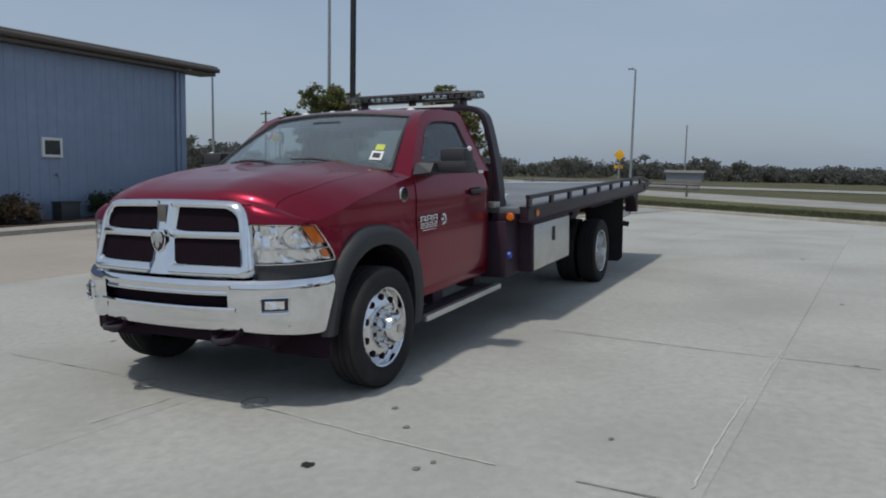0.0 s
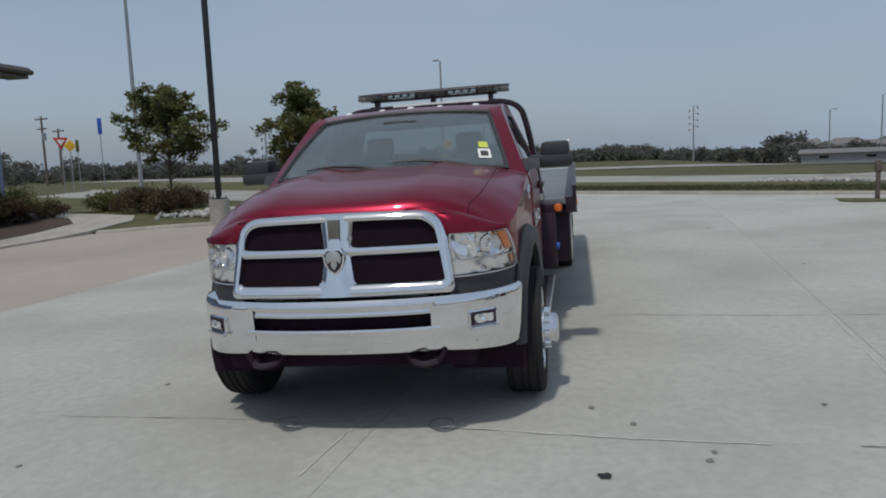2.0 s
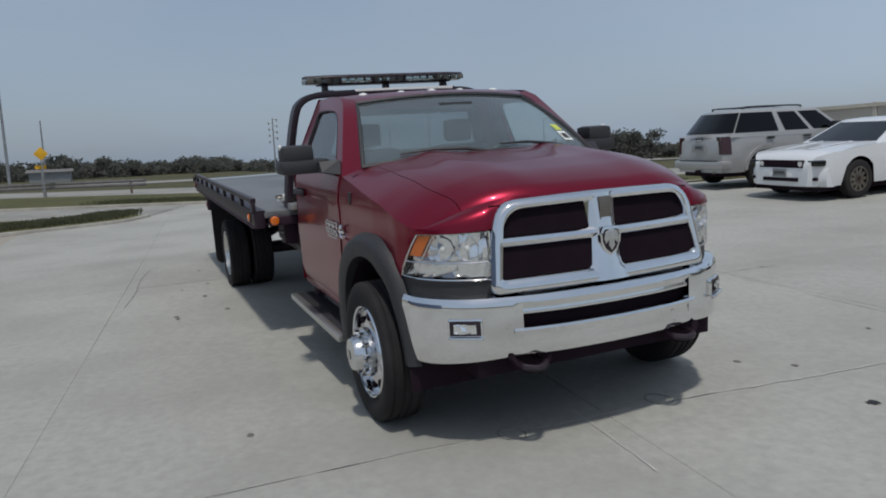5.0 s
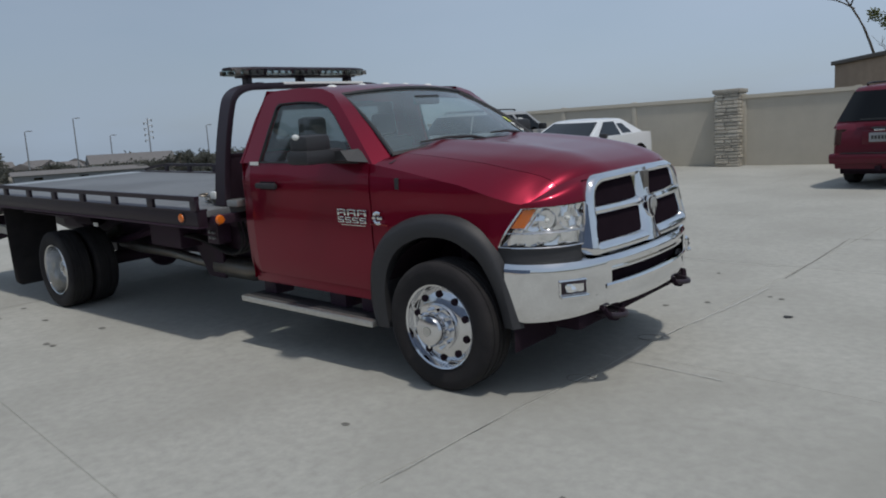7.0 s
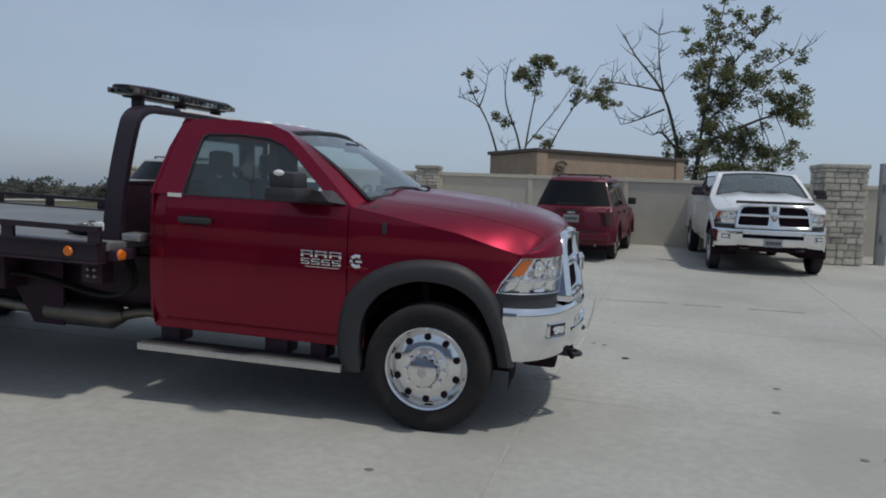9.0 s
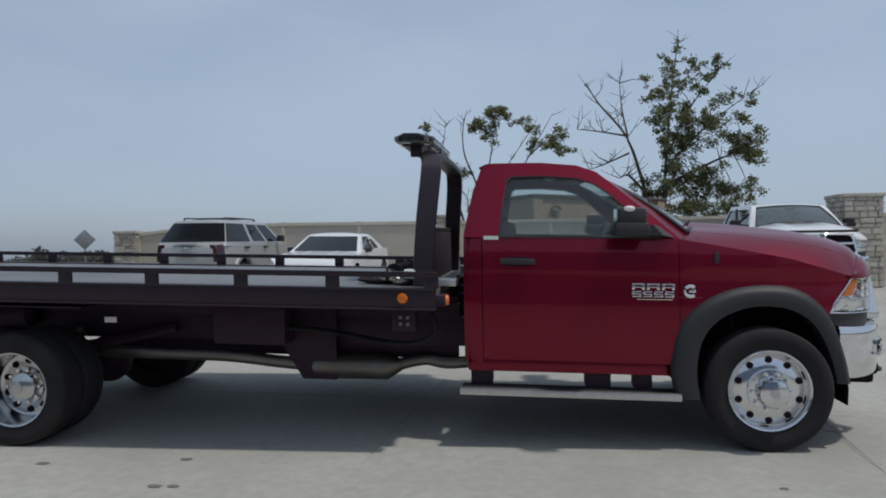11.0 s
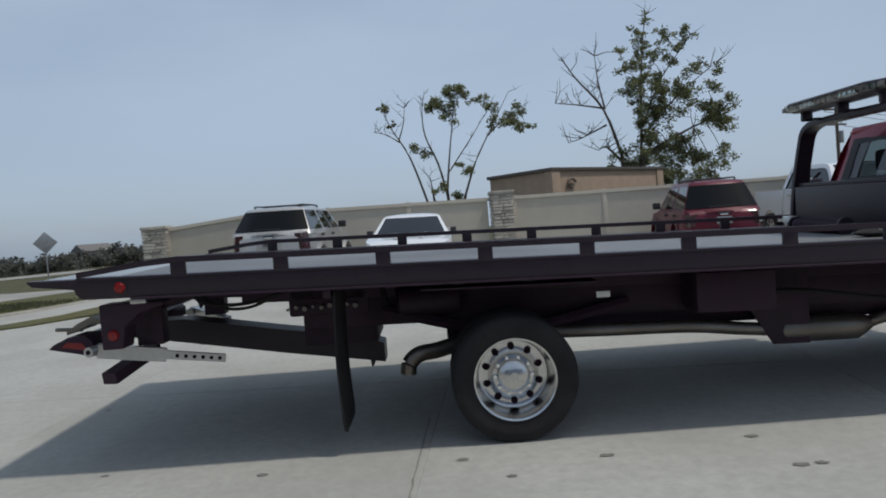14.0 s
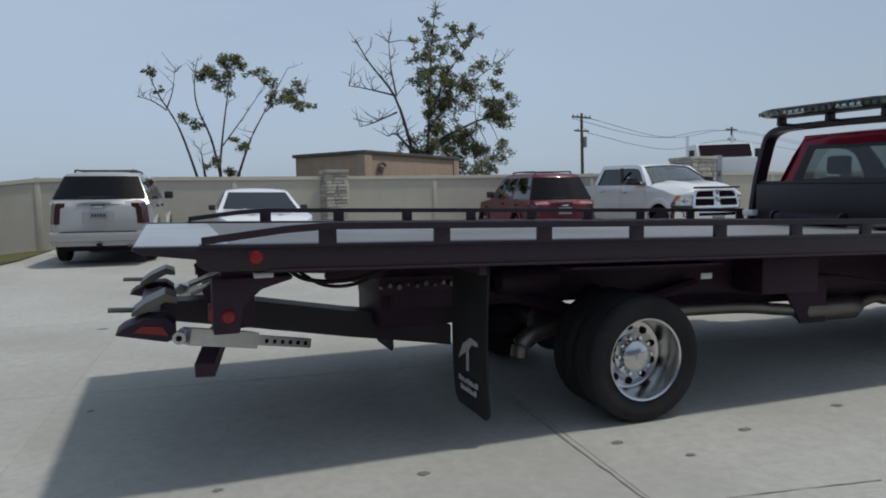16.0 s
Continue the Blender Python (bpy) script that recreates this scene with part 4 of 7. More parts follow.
flat_patch("grass_island", [(-15.9, 7.9), (-14.6, 7.6), (-13.2, 7.5), (-12.1, 7.85), (-11.5, 8.9), (-11.1, 9.9), (-10.8, 11.5), (-10.6, 14.4), (-13.0, 14.4), (-12.9, 12.5), (-12.8, 10.5), (-13.4, 9.2), (-14.4, 8.75), (-15.4, 8.8)], M_LAWN, 0.025, "grass wedge beside the kerb and the wall", "grass", 0.04)
bm = BM()
for k in range(2):
    tube(bm, [(-46, -14.5, 0.55 + 0.2 * k), (-41, -6.5, 0.6 + 0.2 * k), (-37.5, -1.5, 0.6 + 0.2 * k)], 0.06, 6, 1.6)
gr = tagged(part("guard_rail", bm, M_FARROOF), "low grey guard rail along the access road", "guard rail")
for x, y in ((-45.5, -13.7), (-43, -9.7), (-41, -6.5), (-38, -2.2)):
    part("post", box(BM(), x - 0.06, x + 0.06, y - 0.06, y + 0.06, level(x, y) - 0.1, 0.85), M_TIMBER, gr)


# ---- far distance ----
def woods(name, a0, a1, dist, h0, h1, n, seed, label):
    """A far tree line: many small leaf clumps on an arc round the lot."""
    rg = random.Random(seed)
    vs, fs = [], []
    for _ in range(n):
        a, d = radians(rg.uniform(a0, a1)), dist * rg.uniform(0.92, 1.25)
        x, y = d * math.cos(a), d * math.sin(a)
        bump = 0.5 + 0.35 * noise.noise(Vector((math.degrees(a) * 0.55, seed, 0.3))) + 0.35 * noise.noise(Vector((math.degrees(a) * 1.7, seed, 0.8)))
        h = (h0 + (h1 - h0) * bump ** 2.0 * 1.35) * rg.uniform(0.6, 1.15)
        z0 = level(x, y)
        for k in range(5):
            t = rg.random() ** 0.7
            leaf_cloud(vs, fs, (x + rg.gauss(0, 1.4), y + rg.gauss(0, 1.4), z0 + h * t * 0.85), 1.0 + h * 0.2 * (1.1 - t), 60, 0.36, rg, 0.8)
    me = bpy.data.meshes.new(name)
    me.from_pydata([tuple(v) for v in vs], [], fs)
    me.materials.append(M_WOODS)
    tagged(new(name, me), label, "trees", kind="stuff")


woods("far_woods", 128, 222, 135, 1.0, 6.4, 430, 1, "dark green tree line along the horizon")
woods("far_woods", 92, 128, 120, 2.0, 4.8, 240, 2, "dark green tree line beyond the field")
woods("far_woods", 222, 262, 110, 4.0, 7.0, 190, 3, "dark green tree line behind the blue building")


def far_tree(az, dist, r, h, seed):
    """A rounded tree in the distance."""
    x, y = dist * math.cos(radians(az)), dist * math.sin(radians(az))
    root = empty("tree", upright(x, y), "dark rounded tree far off near the houses", "tree", "far trees")
    rg = random.Random(seed)
    bm = BM()
    tube(bm, [(0, 0, -0.3), (0.05, 0, h * 0.5), (0, 0.05, h * 0.85)], [0.18, 0.13, 0.05], 6)
    part("trunk", bm, M_BARK, root)
    clumps = [(rg.gauss(0, r * 0.42), rg.gauss(0, r * 0.42), h * rg.uniform(0.28, 0.85), r * rg.uniform(0.35, 0.6)) for _ in range(9)]
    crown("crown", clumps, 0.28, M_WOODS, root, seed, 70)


for i, (az, dist, r, h) in enumerate([(155.7, 104, 2.2, 2.6), (154.3, 104, 2.5, 2.5), (150.0, 100, 1.2, 1.3), (152.6, 118, 2.4, 3.2), (151.3, 118, 2.2, 3.6), (149.2, 118, 2.4, 3.5), (147.9, 115, 2.8, 4.0), (146.6, 118, 2.6, 4.1), (145.4, 115, 2.9, 4.6), (143.7, 115, 3.0, 5.2), (142.5, 118, 2.7, 4.9), (140.7, 116, 2.4, 4.9)]):
    far_tree(az, dist, r, h, 70 + i)


def far_house(x, y, w, d, h, yaw, label, roof_h=2.0, wall=M_FARWHITE):
    root = empty("house", upright(x, y, yaw), label, "house", "distant buildings")
    part("wall", box(BM(), -w / 2, w / 2, -d / 2, d / 2, -0.3, h), wall, root)
    part("roof", prism(BM(), [(-d / 2 - 0.4, h), (d / 2 + 0.4, h), (0, h + roof_h)], 0, -w / 2 - 0.4, w / 2 + 0.4), M_FARROOF, root)
    n = max(2, int(w / 4))
    for i in range(n):
        u = -w / 2 + (i + 0.5) * w / n
        for side in (-1, 1):
            win = part("window", box(BM(), u - 0.5, u + 0.5, side * (d / 2 + 0.01), side * (d / 2 + 0.05), 1.0, min(h - 0.3, 2.2)), M_TINT, root)


far_house(-95, 37.5, 15, 10, 1.6, 72, "long low grey building with a grey roof", 0.5, M_POLE)
far_house(-112, 53, 12, 9, 2.4, 70, "white building with a pitched grey roof", 1.5)
for i, (x, y) in enumerate([(-140, 40), (-143, 43.4), (-139, 47), (-142, 50.5), (-140, 54), (-144, 58), (-139, 61.5), (-110, 76), (-108, 84), (-60, 110)]):
    far_house(x, y, 4.2 + 0.7 * (i % 3), 4.5, 2.2 + 0.5 * (i % 2), 20 + 63 * i, "white house with a grey roof among far trees", 1.1)
far_house(-110, -12.2, 5, 3, 1.3, 90, "small grey roadside shelter", 0.4, M_POLE)


# ---- pickup cab, used for the red tow truck and the parked white pickup ----
def make_cab(root, paint, tp, back=-2.03, tow=True):
    """Cab and nose round the front axle at x = 0; tp(name, bm, mat, parent, label) adds a part."""
    HI = [(back, 1.39), (-0.6, 1.385), (-0.35, 1.345), (0.1, 1.265), (0.45, 1.165), (0.62, 1.13)]
    WX = [(back, 0.965), (back + 0.12, 0.985), (-0.6, 1.0), (0.0, 0.995), (0.3, 0.98), (0.42, 0.955), (0.52, 0.915)]
    WZ = [(0.50, -0.05), (0.54, -0.03), (0.62, -0.008), (0.95, 0.0), (1.12, -0.012), (1.2, -0.004), (1.28, -0.008), (1.39, -0.035)]

    def lo(x):
        if x > 0.34:
            return min(1.165, 0.905 + (x - 0.34) * 1.4)
        return 0.535 if abs(x + 0.04) > 0.545 else max(0.535, 0.40 + 0.60 * math.sqrt(max(0, 1 - ((x + 0.04) / 0.56) ** 2)))

    def W(x, z):
        return interp(WX, x) + interp(WZ, z)

    def side(bm, s, x0, x1, n, z0=None, out=0.0):
        def fn(x, v):
            a, b = (lo(x) if z0 is None else max(lo(x), z0)), interp(HI, x)
            z = a + (b - a) * v
            return (x, s * (W(x, z) + out), z)
        sheet(bm, fn, LIN(x0, x1, n), LIN(0, 1, 12))

    for s in (-1, 1):
        tp("cab_corner", BM_side(side, ((s, back, (-1.905 if tow else back + 0.245), 4),)), paint, root)
        tp("front_wing", BM_side(side, ((s, -0.605, 0.52, 60),)), paint, root)
    # sill and cab back
    for s in (-1, 1):
        tp("sill", box(BM(), back + 0.02, -0.5, s * 0.80, s * 0.945, 0.47, 0.56, 0.015), paint, root)
    bm = BM()
    sheet(bm, lambda y, z: (back + 0.03 * abs(y) ** 3 - 0.0 + 0.10 * max(0, (z - 1.39) / 0.52), y * (0.965 - 0.225 * max(0, (z - 1.39) / 0.52)), z), LIN(-1, 1, 9), [0.5, 0.9, 1.39, 1.45])
    for y0, y1, z0, z1 in ((-1, -0.82, 1.45, 1.80), (0.82, 1, 1.45, 1.80), (-1, 1, 1.80, 1.91)):
        sheet(bm, lambda y, z: (back + 0.03 * abs(y) ** 3 + 0.10 * (z - 1.39) / 0.52, y * (0.965 - 0.225 * (z - 1.39) / 0.52), z), LIN(y0, y1, 5), LIN(z0, z1, 4))
    tp("cab_back", bm, paint, root)
    bm = BM()
    sheet(bm, lambda y, z: (back + 0.012 + 0.10 * (z - 1.39) / 0.52, y * (0.965 - 0.225 * (z - 1.39) / 0.52), z), LIN(-0.82, 0.82, 5), LIN(1.45, 1.80, 4))
    rw = tp("rear_window", bm, M_TINT if not tow else M_REARGLASS, root, "tinted rear window")
    bm = BM()
    for y0, y1, z0, z1 in ((-0.83, -0.70, 1.445, 1.81), (0.70, 0.83, 1.445, 1.81), (-0.70, 0.70, 1.445, 1.475), (-0.70, 0.70, 1.765, 1.81)):
        sheet(bm, lambda y, z: (back + 0.006 + 0.10 * (z - 1.39) / 0.52, y * (0.965 - 0.225 * (z - 1.39) / 0.52), z), LIN(y0, y1, 3), LIN(z0, z1, 3))
    tp("window_border", bm, M_PLASTIC, rw, "wide black glass border")
    # doors
    splits = [(-1.90, -0.61)] if tow else [(-1.72, -0.61), (back + 0.25, -1.74)]
    for s in (-1, 1):
        for k, (x0, x1) in enumerate(splits):
            bm = BM()
            side(bm, s, x0, x1, 12, 0.555, 0.006)
            thicken(bm, 0.025)
            door = tp("door", bm, paint, root)
            hx = x0 + 0.12
            tp("handle", box(BM(), hx, hx + 0.235, s * 1.0, s * 1.032, 1.205, 1.245, 0.012), M_PLASTIC if tow else M_CHROME, door, "black pull handle")
            if tow:
                tp("handle_cup", box(BM(), hx + 0.03, hx + 0.2, s * 0.985, s * 1.006, 1.195, 1.255, 0.008), M_DARK, door)
    # greenhouse sides
    YS = lambda z: 0.962 - 0.225 * (z - 1.385) / 0.52
    outer = [(-0.58, 1.375), (-0.80, 1.575), (-1.02, 1.765), (-1.12, 1.845), (-1.25, 1.89), (-1.5, 1.91), (back + 0.22, 1.905), (back + 0.12, 1.87), (back + 0.06, 1.70), (back, 1.385)]
    wb = -1.79 if tow else back + 0.18
    inner = [(-0.71, 1.386), (-0.885, 1.55), (-1.05, 1.70), (-1.14, 1.762), (-1.26, 1.80), (-1.47, 1.815), (wb + 0.09, 1.81), (wb + 0.055, 1.785), (wb + 0.025, 1.62), (wb, 1.386)]
    for s in (-1, 1):
        bm = BM()
        loft(bm, [[(x, s * YS(z), z) for x, z in outer], [(x, s * (YS(z) + 0.006), z) for x, z in inner], [(x, s * (YS(z) - 0.035), z) for x, z in inner]], True, False)
        tp("window_frame", bm, paint, root)
        bm = BM()
        loft(bm, [[(x, s * (YS(z) + 0.008), z) for x, z in inner], [(x * 0.985 - 0.019, s * (YS(z) + 0.008), 1.385 + (z - 1.385) * 0.955 + 0.009) for x, z in inner], [(x * 0.985 - 0.019, s * (YS(z) - 0.012), 1.385 + (z - 1.385) * 0.955 + 0.009) for x, z in inner]], True, False)
        tp("window_seal", bm, M_PLASTIC, root)
        bm = BM()
        bm.faces.new([bm.verts.new((x, s * (YS(z) - 0.01), z)) for x, z in (inner if s > 0 else inner[::-1])])
        tp("side_window", bm, M_WINDOW if tow else M_TINT, root, "clear side window")
        if not tow:
            tp("pillar", box(BM(), -1.80, -1.70, s * 0.90, s * 0.93, 1.40, 1.83, 0.0), M_PLASTIC, root)
        # windscreen pillar
        bm = BM()
        loft(bm, [[(x, s * YS(z), z) for x, z in outer[:5]], [(x + 0.02, s * (y - 0.01), z) for x, y, z in ((-0.55, 0.84, 1.43), (-0.755, 0.79, 1.59), (-0.97, 0.73, 1.74), (-1.09, 0.70, 1.815), (-1.20, 0.665, 1.868))]], False, False)
        tp("pillar", bm, paint, root)
    # roof
    def roof(u, v):
        x = -1.085 + (back + 0.10 + 1.085) * u - 0.085 * abs(v) ** 2.5 * (1 - u)
        e = 1 - min(1, u * (back + 1.085) / -0.42)
        w = 0.735
        z = 1.905 + 0.024 * (1 - v * v) - 0.056 * e ** 2 - 0.03 * max(0, (u - 0.88) / 0.12) ** 2
        return (x, v * w, z)
    bm = BM()
    sheet(bm, roof, LIN(0, 1, 16), LIN(-1, 1, 15))
    thicken(bm, 0.02)
    tp("roof", bm, paint, root)
    # windscreen
    def ws(u, v):
        xb, xt = -0.36 - 0.17 * v * v, -1.08 - 0.08 * v * v
        zb, zt = 1.475 - 0.045 * v * v, 1.872 - 0.036 * v * v
        b = 0.035 * math.sin(math.pi * u)
        return (xb + (xt - xb) * u + b * 0.6, v * (0.845 - 0.185 * u), zb + (zt - zb) * u + b * 0.5)
    bm = BM()
    sheet(bm, ws, LIN(0, 1, 8), LIN(-1, 1, 13))
    tp("windscreen", bm, M_WSCREEN, root, "large greenish windscreen")
    bm = BM()
    for s in (-1, 1):
        tube(bm, [Vector(ws(u, s * 0.995)) + Vector((0.004, 0, 0.004)) for u in LIN(0, 1, 8)], 0.014, 6)
    tube(bm, [Vector(ws(0.995, v)) + Vector((0.0, 0, 0.006)) for v in LIN(-1, 1, 11)], 0.016, 6)
    tube(bm, [Vector(ws(0.0, v)) + Vector((0.0, 0, 0.0)) for v in LIN(-1, 1, 11)], 0.02, 6)
    tp("windscreen_seal", bm, M_PLASTIC, root)
    for y0 in (0.05, -0.62):
        bm = BM()
        v1, v0 = (y0 + 0.60) / 0.845, y0 / 0.845
        tube(bm, [Vector(ws(q, v1 + (v0 - v1) * k)) + Vector((0.012, 0, h)) for k, q, h in ((0, 0.0, 0.0), (0.3, 0.03, 0.022), (0.65, 0.055, 0.026), (1, 0.075, 0.012))], [0.012, 0.013, 0.010, 0.006], 6)
        tp("wiper", bm, M_PLASTIC, root)
    # bonnet and wing tops
    ZC = [(-0.47, 1.492), (-0.13, 1.474), (0.24, 1.443), (0.50, 1.402), (0.62, 1.368), (0.69, 1.335), (0.73, 1.295), (0.742, 1.24)]

    def nose(t, u):
        x0 = -0.47 + 1.215 * t
        a = abs(u)
        x = x0 - 0.235 * t * t * a ** 3 - 0.10 * (1 - t) ** 2 * a ** 2
        h = interp(HI, x)
        p = 1 - (max(0, a - 0.42) / 0.58) ** (2.1 + 0.5 * t)
        z = h + (interp(ZC, x0) - h) * p
        z += 0.016 * math.exp(-((a - 0.42) / 0.10) ** 2) * (1 - t) ** 0.5 - 0.010 * math.exp(-((a - 0.62) / 0.10) ** 2) * (1 - t)
        return (x, u * (W(x, h) + 0.0), z)
    ts = LIN(0, 0.93, 22) + [0.955, 0.975, 0.99, 1.0]
    us = [-1, -0.985, -0.96] + LIN(-0.92, 0.92, 33) + [0.96, 0.985, 1]
    i0, i1 = 9, len(us) - 9
    bm = BM()
    sheet(bm, nose, ts, [u * 0.80 for u in LIN(-1, 1, 33)])
    thicken(bm, 0.018)
    tp("bonnet", bm, paint, root, "long sculpted bonnet")
    for s in (-1, 1):
        bm = BM()
        sheet(bm, lambda t, u: nose(t, u), ts, [s * v for v in LIN(0.8035, 1.0, 12)])
        tp("wing_top", bm, paint, root)
    bm = BM()
    sheet(bm, lambda x, v: (x, v, 1.37 + 0.10 * (1 - (max(0, abs(v) / 0.965 - 0.5) / 0.5) ** 2.1)), [-0.64, -0.55, -0.46], LIN(-0.93, 0.93, 21))
    tp("cowl", bm, M_PLASTIC, root)
    # nose panels that close the bonnet lip to the headlights and grille
    NOSE = smooth_path([(0.345, 0.972, 0), (0.47, 0.945, 0), (0.60, 0.86, 0), (0.685, 0.745, 0), (0.725, 0.635, 0)], 6)
    LAMP = [(p.y, p.x) for p in NOSE[::-1]]
    for s in (-1, 1):
        def lip(y, v):
            a = min(1.0, y / 0.93)
            top = Vector(nose(0.985, a))
            low = Vector((interp(LAMP, y) + 0.004 if y > 0.635 else 0.725 - 0.03 * (0.635 - y) / 0.1, y, 1.137 + 0.02 * (0.95 - y) / 0.35))
            q = top.lerp(low, v)
            bulge = 0.02 * math.sin(math.pi * v)
            return (q.x + bulge, s * q.y, q.z + bulge)
        bm = BM()
        sheet(bm, lip, LIN(0.40, 0.945, 26), LIN(0, 1, 7))
        tp("nose_panel", bm, paint, root)
        bm = BM()
        sheet(bm, lambda y, z: (0.672 - 0.05 * (y - 0.55), s * y, z), LIN(0.52, 0.70, 3), [0.87, 1.0, 1.2])
        tp("lamp_surround", bm, M_PLASTIC, root)
    # radiator block
    tp("radiator", box(BM(), 0.40, 0.60, -0.57, 0.57, 0.5, 1.16, 0.02), M_DARK, root)

    # grille
    def gx(y, z):
        return 0.83 - 0.075 * (z - 0.87) / 0.42 - 0.13 * y * y

    def loop(up, side, down, rt, rb):
        """Rounded outline of the grille, drawn in by the three margins."""
        zb, zt, yb, yt = 0.842 + down, 1.282 - up, 0.662 - side, 0.606 - side
        cs = [Vector((yt, zt)), Vector((-yt, zt)), Vector((-yb, zb)), Vector((yb, zb))]
        pts = []
        for i, (c, r) in enumerate(zip(cs, (rt, rt, rb, rb))):
            p, q = cs[i - 1], cs[(i + 1) % 4]
            m, n = c + (p - c).normalized() * r, c + (q - c).normalized() * r
            r2 = (rt, rt, rb, rb)[(i + 1) % 4]
            o = q + (c - q).normalized() * r2
            for k in range(9):
                w = k / 8
                pts.append(m * (1 - w) ** 2 + c * 2 * w * (1 - w) + n * w * w)
            pts += [n.lerp(o, k / 9) for k in range(1, 9)]
        return [(v.x, v.y + 0.014 * (1 - (v.x / 0.62) ** 2) * (v.y - 0.866) / 0.42) for v in pts]
    bm = BM()
    loft(bm, [[(gx(y, z) + o, y, z) for y, z in loop(*m)] for o, m in (
        (-0.13, (0, 0, 0, 0.15, 0.05)), (-0.014, (0, 0, 0, 0.15, 0.05)), (0.004, (0.004, 0.006, 0.004, 0.145, 0.05)), (0.016, (0.013, 0.018, 0.014, 0.135, 0.045)), (0.021, (0.027, 0.033, 0.034, 0.12, 0.04)),
        (0.014, (0.043, 0.052, 0.056, 0.11, 0.035)), (-0.004, (0.053, 0.064, 0.072, 0.10, 0.03)), (-0.05, (0.056, 0.068, 0.078, 0.10, 0.03)))], True, False)
    grille = tp("grille", bm, M_CHROME, root, "heavy chrome grille surround")
    bm = BM()
    for z0 in (1.085,):
        rings = []
        for y in LIN(-0.60, 0.60, 15):
            rings.append([(gx(y, z0) + o, y, z0 + d) for o, d in ((-0.05, 0.036), (-0.012, 0.034), (0.008, 0.022), (0.014, 0.004), (0.006, -0.016), (-0.010, -0.030), (-0.05, -0.034))])
        loft(bm, rings)
    tp("grille_bar", bm, M_CHROME, grille)
    bm = BM()
    loft(bm, [[(gx(y, z) + o, y, z) for y, o in ((-w, -0.05), (-w, -0.012), (-w * 0.7, 0.012), (-w * 0.3, 0.026), (w * 0.3, 0.026), (w * 0.7, 0.012), (w, -0.012), (w, -0.05))] for z, w in ((0.852, 0.175), (0.885, 0.150), (0.93, 0.095), (1.05, 0.078), (1.14, 0.085), (1.24, 0.095), (1.285, 0.11))])
    tp("grille_post", bm, M_CHROME, grille)
    tp("post_inlay", box(BM(), gx(0, 1.19) + 0.004, gx(0, 1.19) + 0.031, -0.035, 0.035, 1.14, 1.265, 0.004), M_EXHAUST, grille)
    shield = [(0, 0.968), (0.038, 0.995), (0.060, 1.04), (0.064, 1.085), (0.045, 1.118), (-0.045, 1.118), (-0.064, 1.085), (-0.060, 1.04), (-0.038, 0.995)]
    em = tp("emblem", prism(BM(), shield, 0, gx(0, 1.04) + 0.01, gx(0, 1.04) + 0.040, 0.005), M_CHROME, grille, "chrome shield badge")
    tp("emblem_inlay", prism(BM(), [(y * 0.8, 1.045 + (z - 1.045) * 0.8) for y, z in shield], 0, gx(0, 1.04) + 0.040, gx(0, 1.04) + 0.043), M_BLACK, em)
    tp("emblem_figure", prism(BM(), [(0, 0.998), (0.018, 1.022), (0.016, 1.05), (0.036, 1.032), (0.046, 1.06), (0.036, 1.092), (0.012, 1.103), (-0.012, 1.103), (-0.036, 1.092), (-0.046, 1.06), (-0.036, 1.032), (-0.016, 1.05), (-0.018, 1.022)], 0, gx(0, 1.04) + 0.043, gx(0, 1.04) + 0.050, 0.003), M_ALU, em)
    bm = BM()
    sheet(bm, lambda y, z: (gx(y, z) - 0.016, y, z), LIN(-0.615, 0.615, 25), LIN(0.862, 1.265, 6))
    tp("grille_backing", bm, M_MESH, grille)

    # headlights
    for s in (-1, 1):
        def lens(u, v, inset=0.0):
            st = 0.30 * v
            k = (st + (1 - st) * u) * (len(NOSE) - 1)
            i = min(int(k), len(NOSE) - 2)
            p = NOSE[i].lerp(NOSE[i + 1], k - i)
            z = 0.915 + (0.222 + 0.012 * u) * v
            sh = 1 - inset
            return (p.x * sh + 0.45 * inset, s * (p.y * sh + 0.6 * inset), z)
        bm = BM()
        sheet(bm, lambda u, v: lens(u, v), LIN(0, 1, 16), LIN(0, 1, 6))
        hl = tp("headlight", bm, M_LENS, root, "clear headlight with amber side reflector")
        bm = BM()
        fr = random.Random(21)
        dents = [[fr.uniform(0.045, 0.15) for _ in range(7)] for _ in range(14)]
        sheet(bm, lambda i, j: lens(0.02 + 0.96 * i / 13, 0.03 + 0.94 * j / 6, dents[i][j]), range(14), range(7))
        tp("reflector", bm, M_REFLECTOR, hl)
        bm = BM()
        sheet(bm, lambda u, v: lens(u, v, 0.03), LIN(0.03, 0.19, 5), LIN(0.50, 0.96, 4))
        thicken(bm, 0.012)
        tp("turn_lens", bm, M_AMBER, hl, "amber turn signal lens")
        bm = BM()
        for u in (0.40, 0.70):
            c = Vector(lens(u, 0.66, 0.045))
            n = Vector((0.85, s * 0.5, 0)).normalized()
            for r0, r1, d0, d1 in ((0.012, 0.034, 0.075, 0.055), (0.034, 0.052, 0.055, 0.02), (0.052, 0.060, 0.02, 0.0)):
                cyl(bm, c - n * d0, c - n * d1, r0, r1, 24, False)
        tp("lamp_bowl", bm, M_CHROME, hl)
        bm = BM()
        for u in (0.40, 0.70):
            c = Vector(lens(u, 0.66, 0.075))
            ball(bm, c, 0.014, 2)
        tp("bulb", bm, M_WHITELENS, hl)
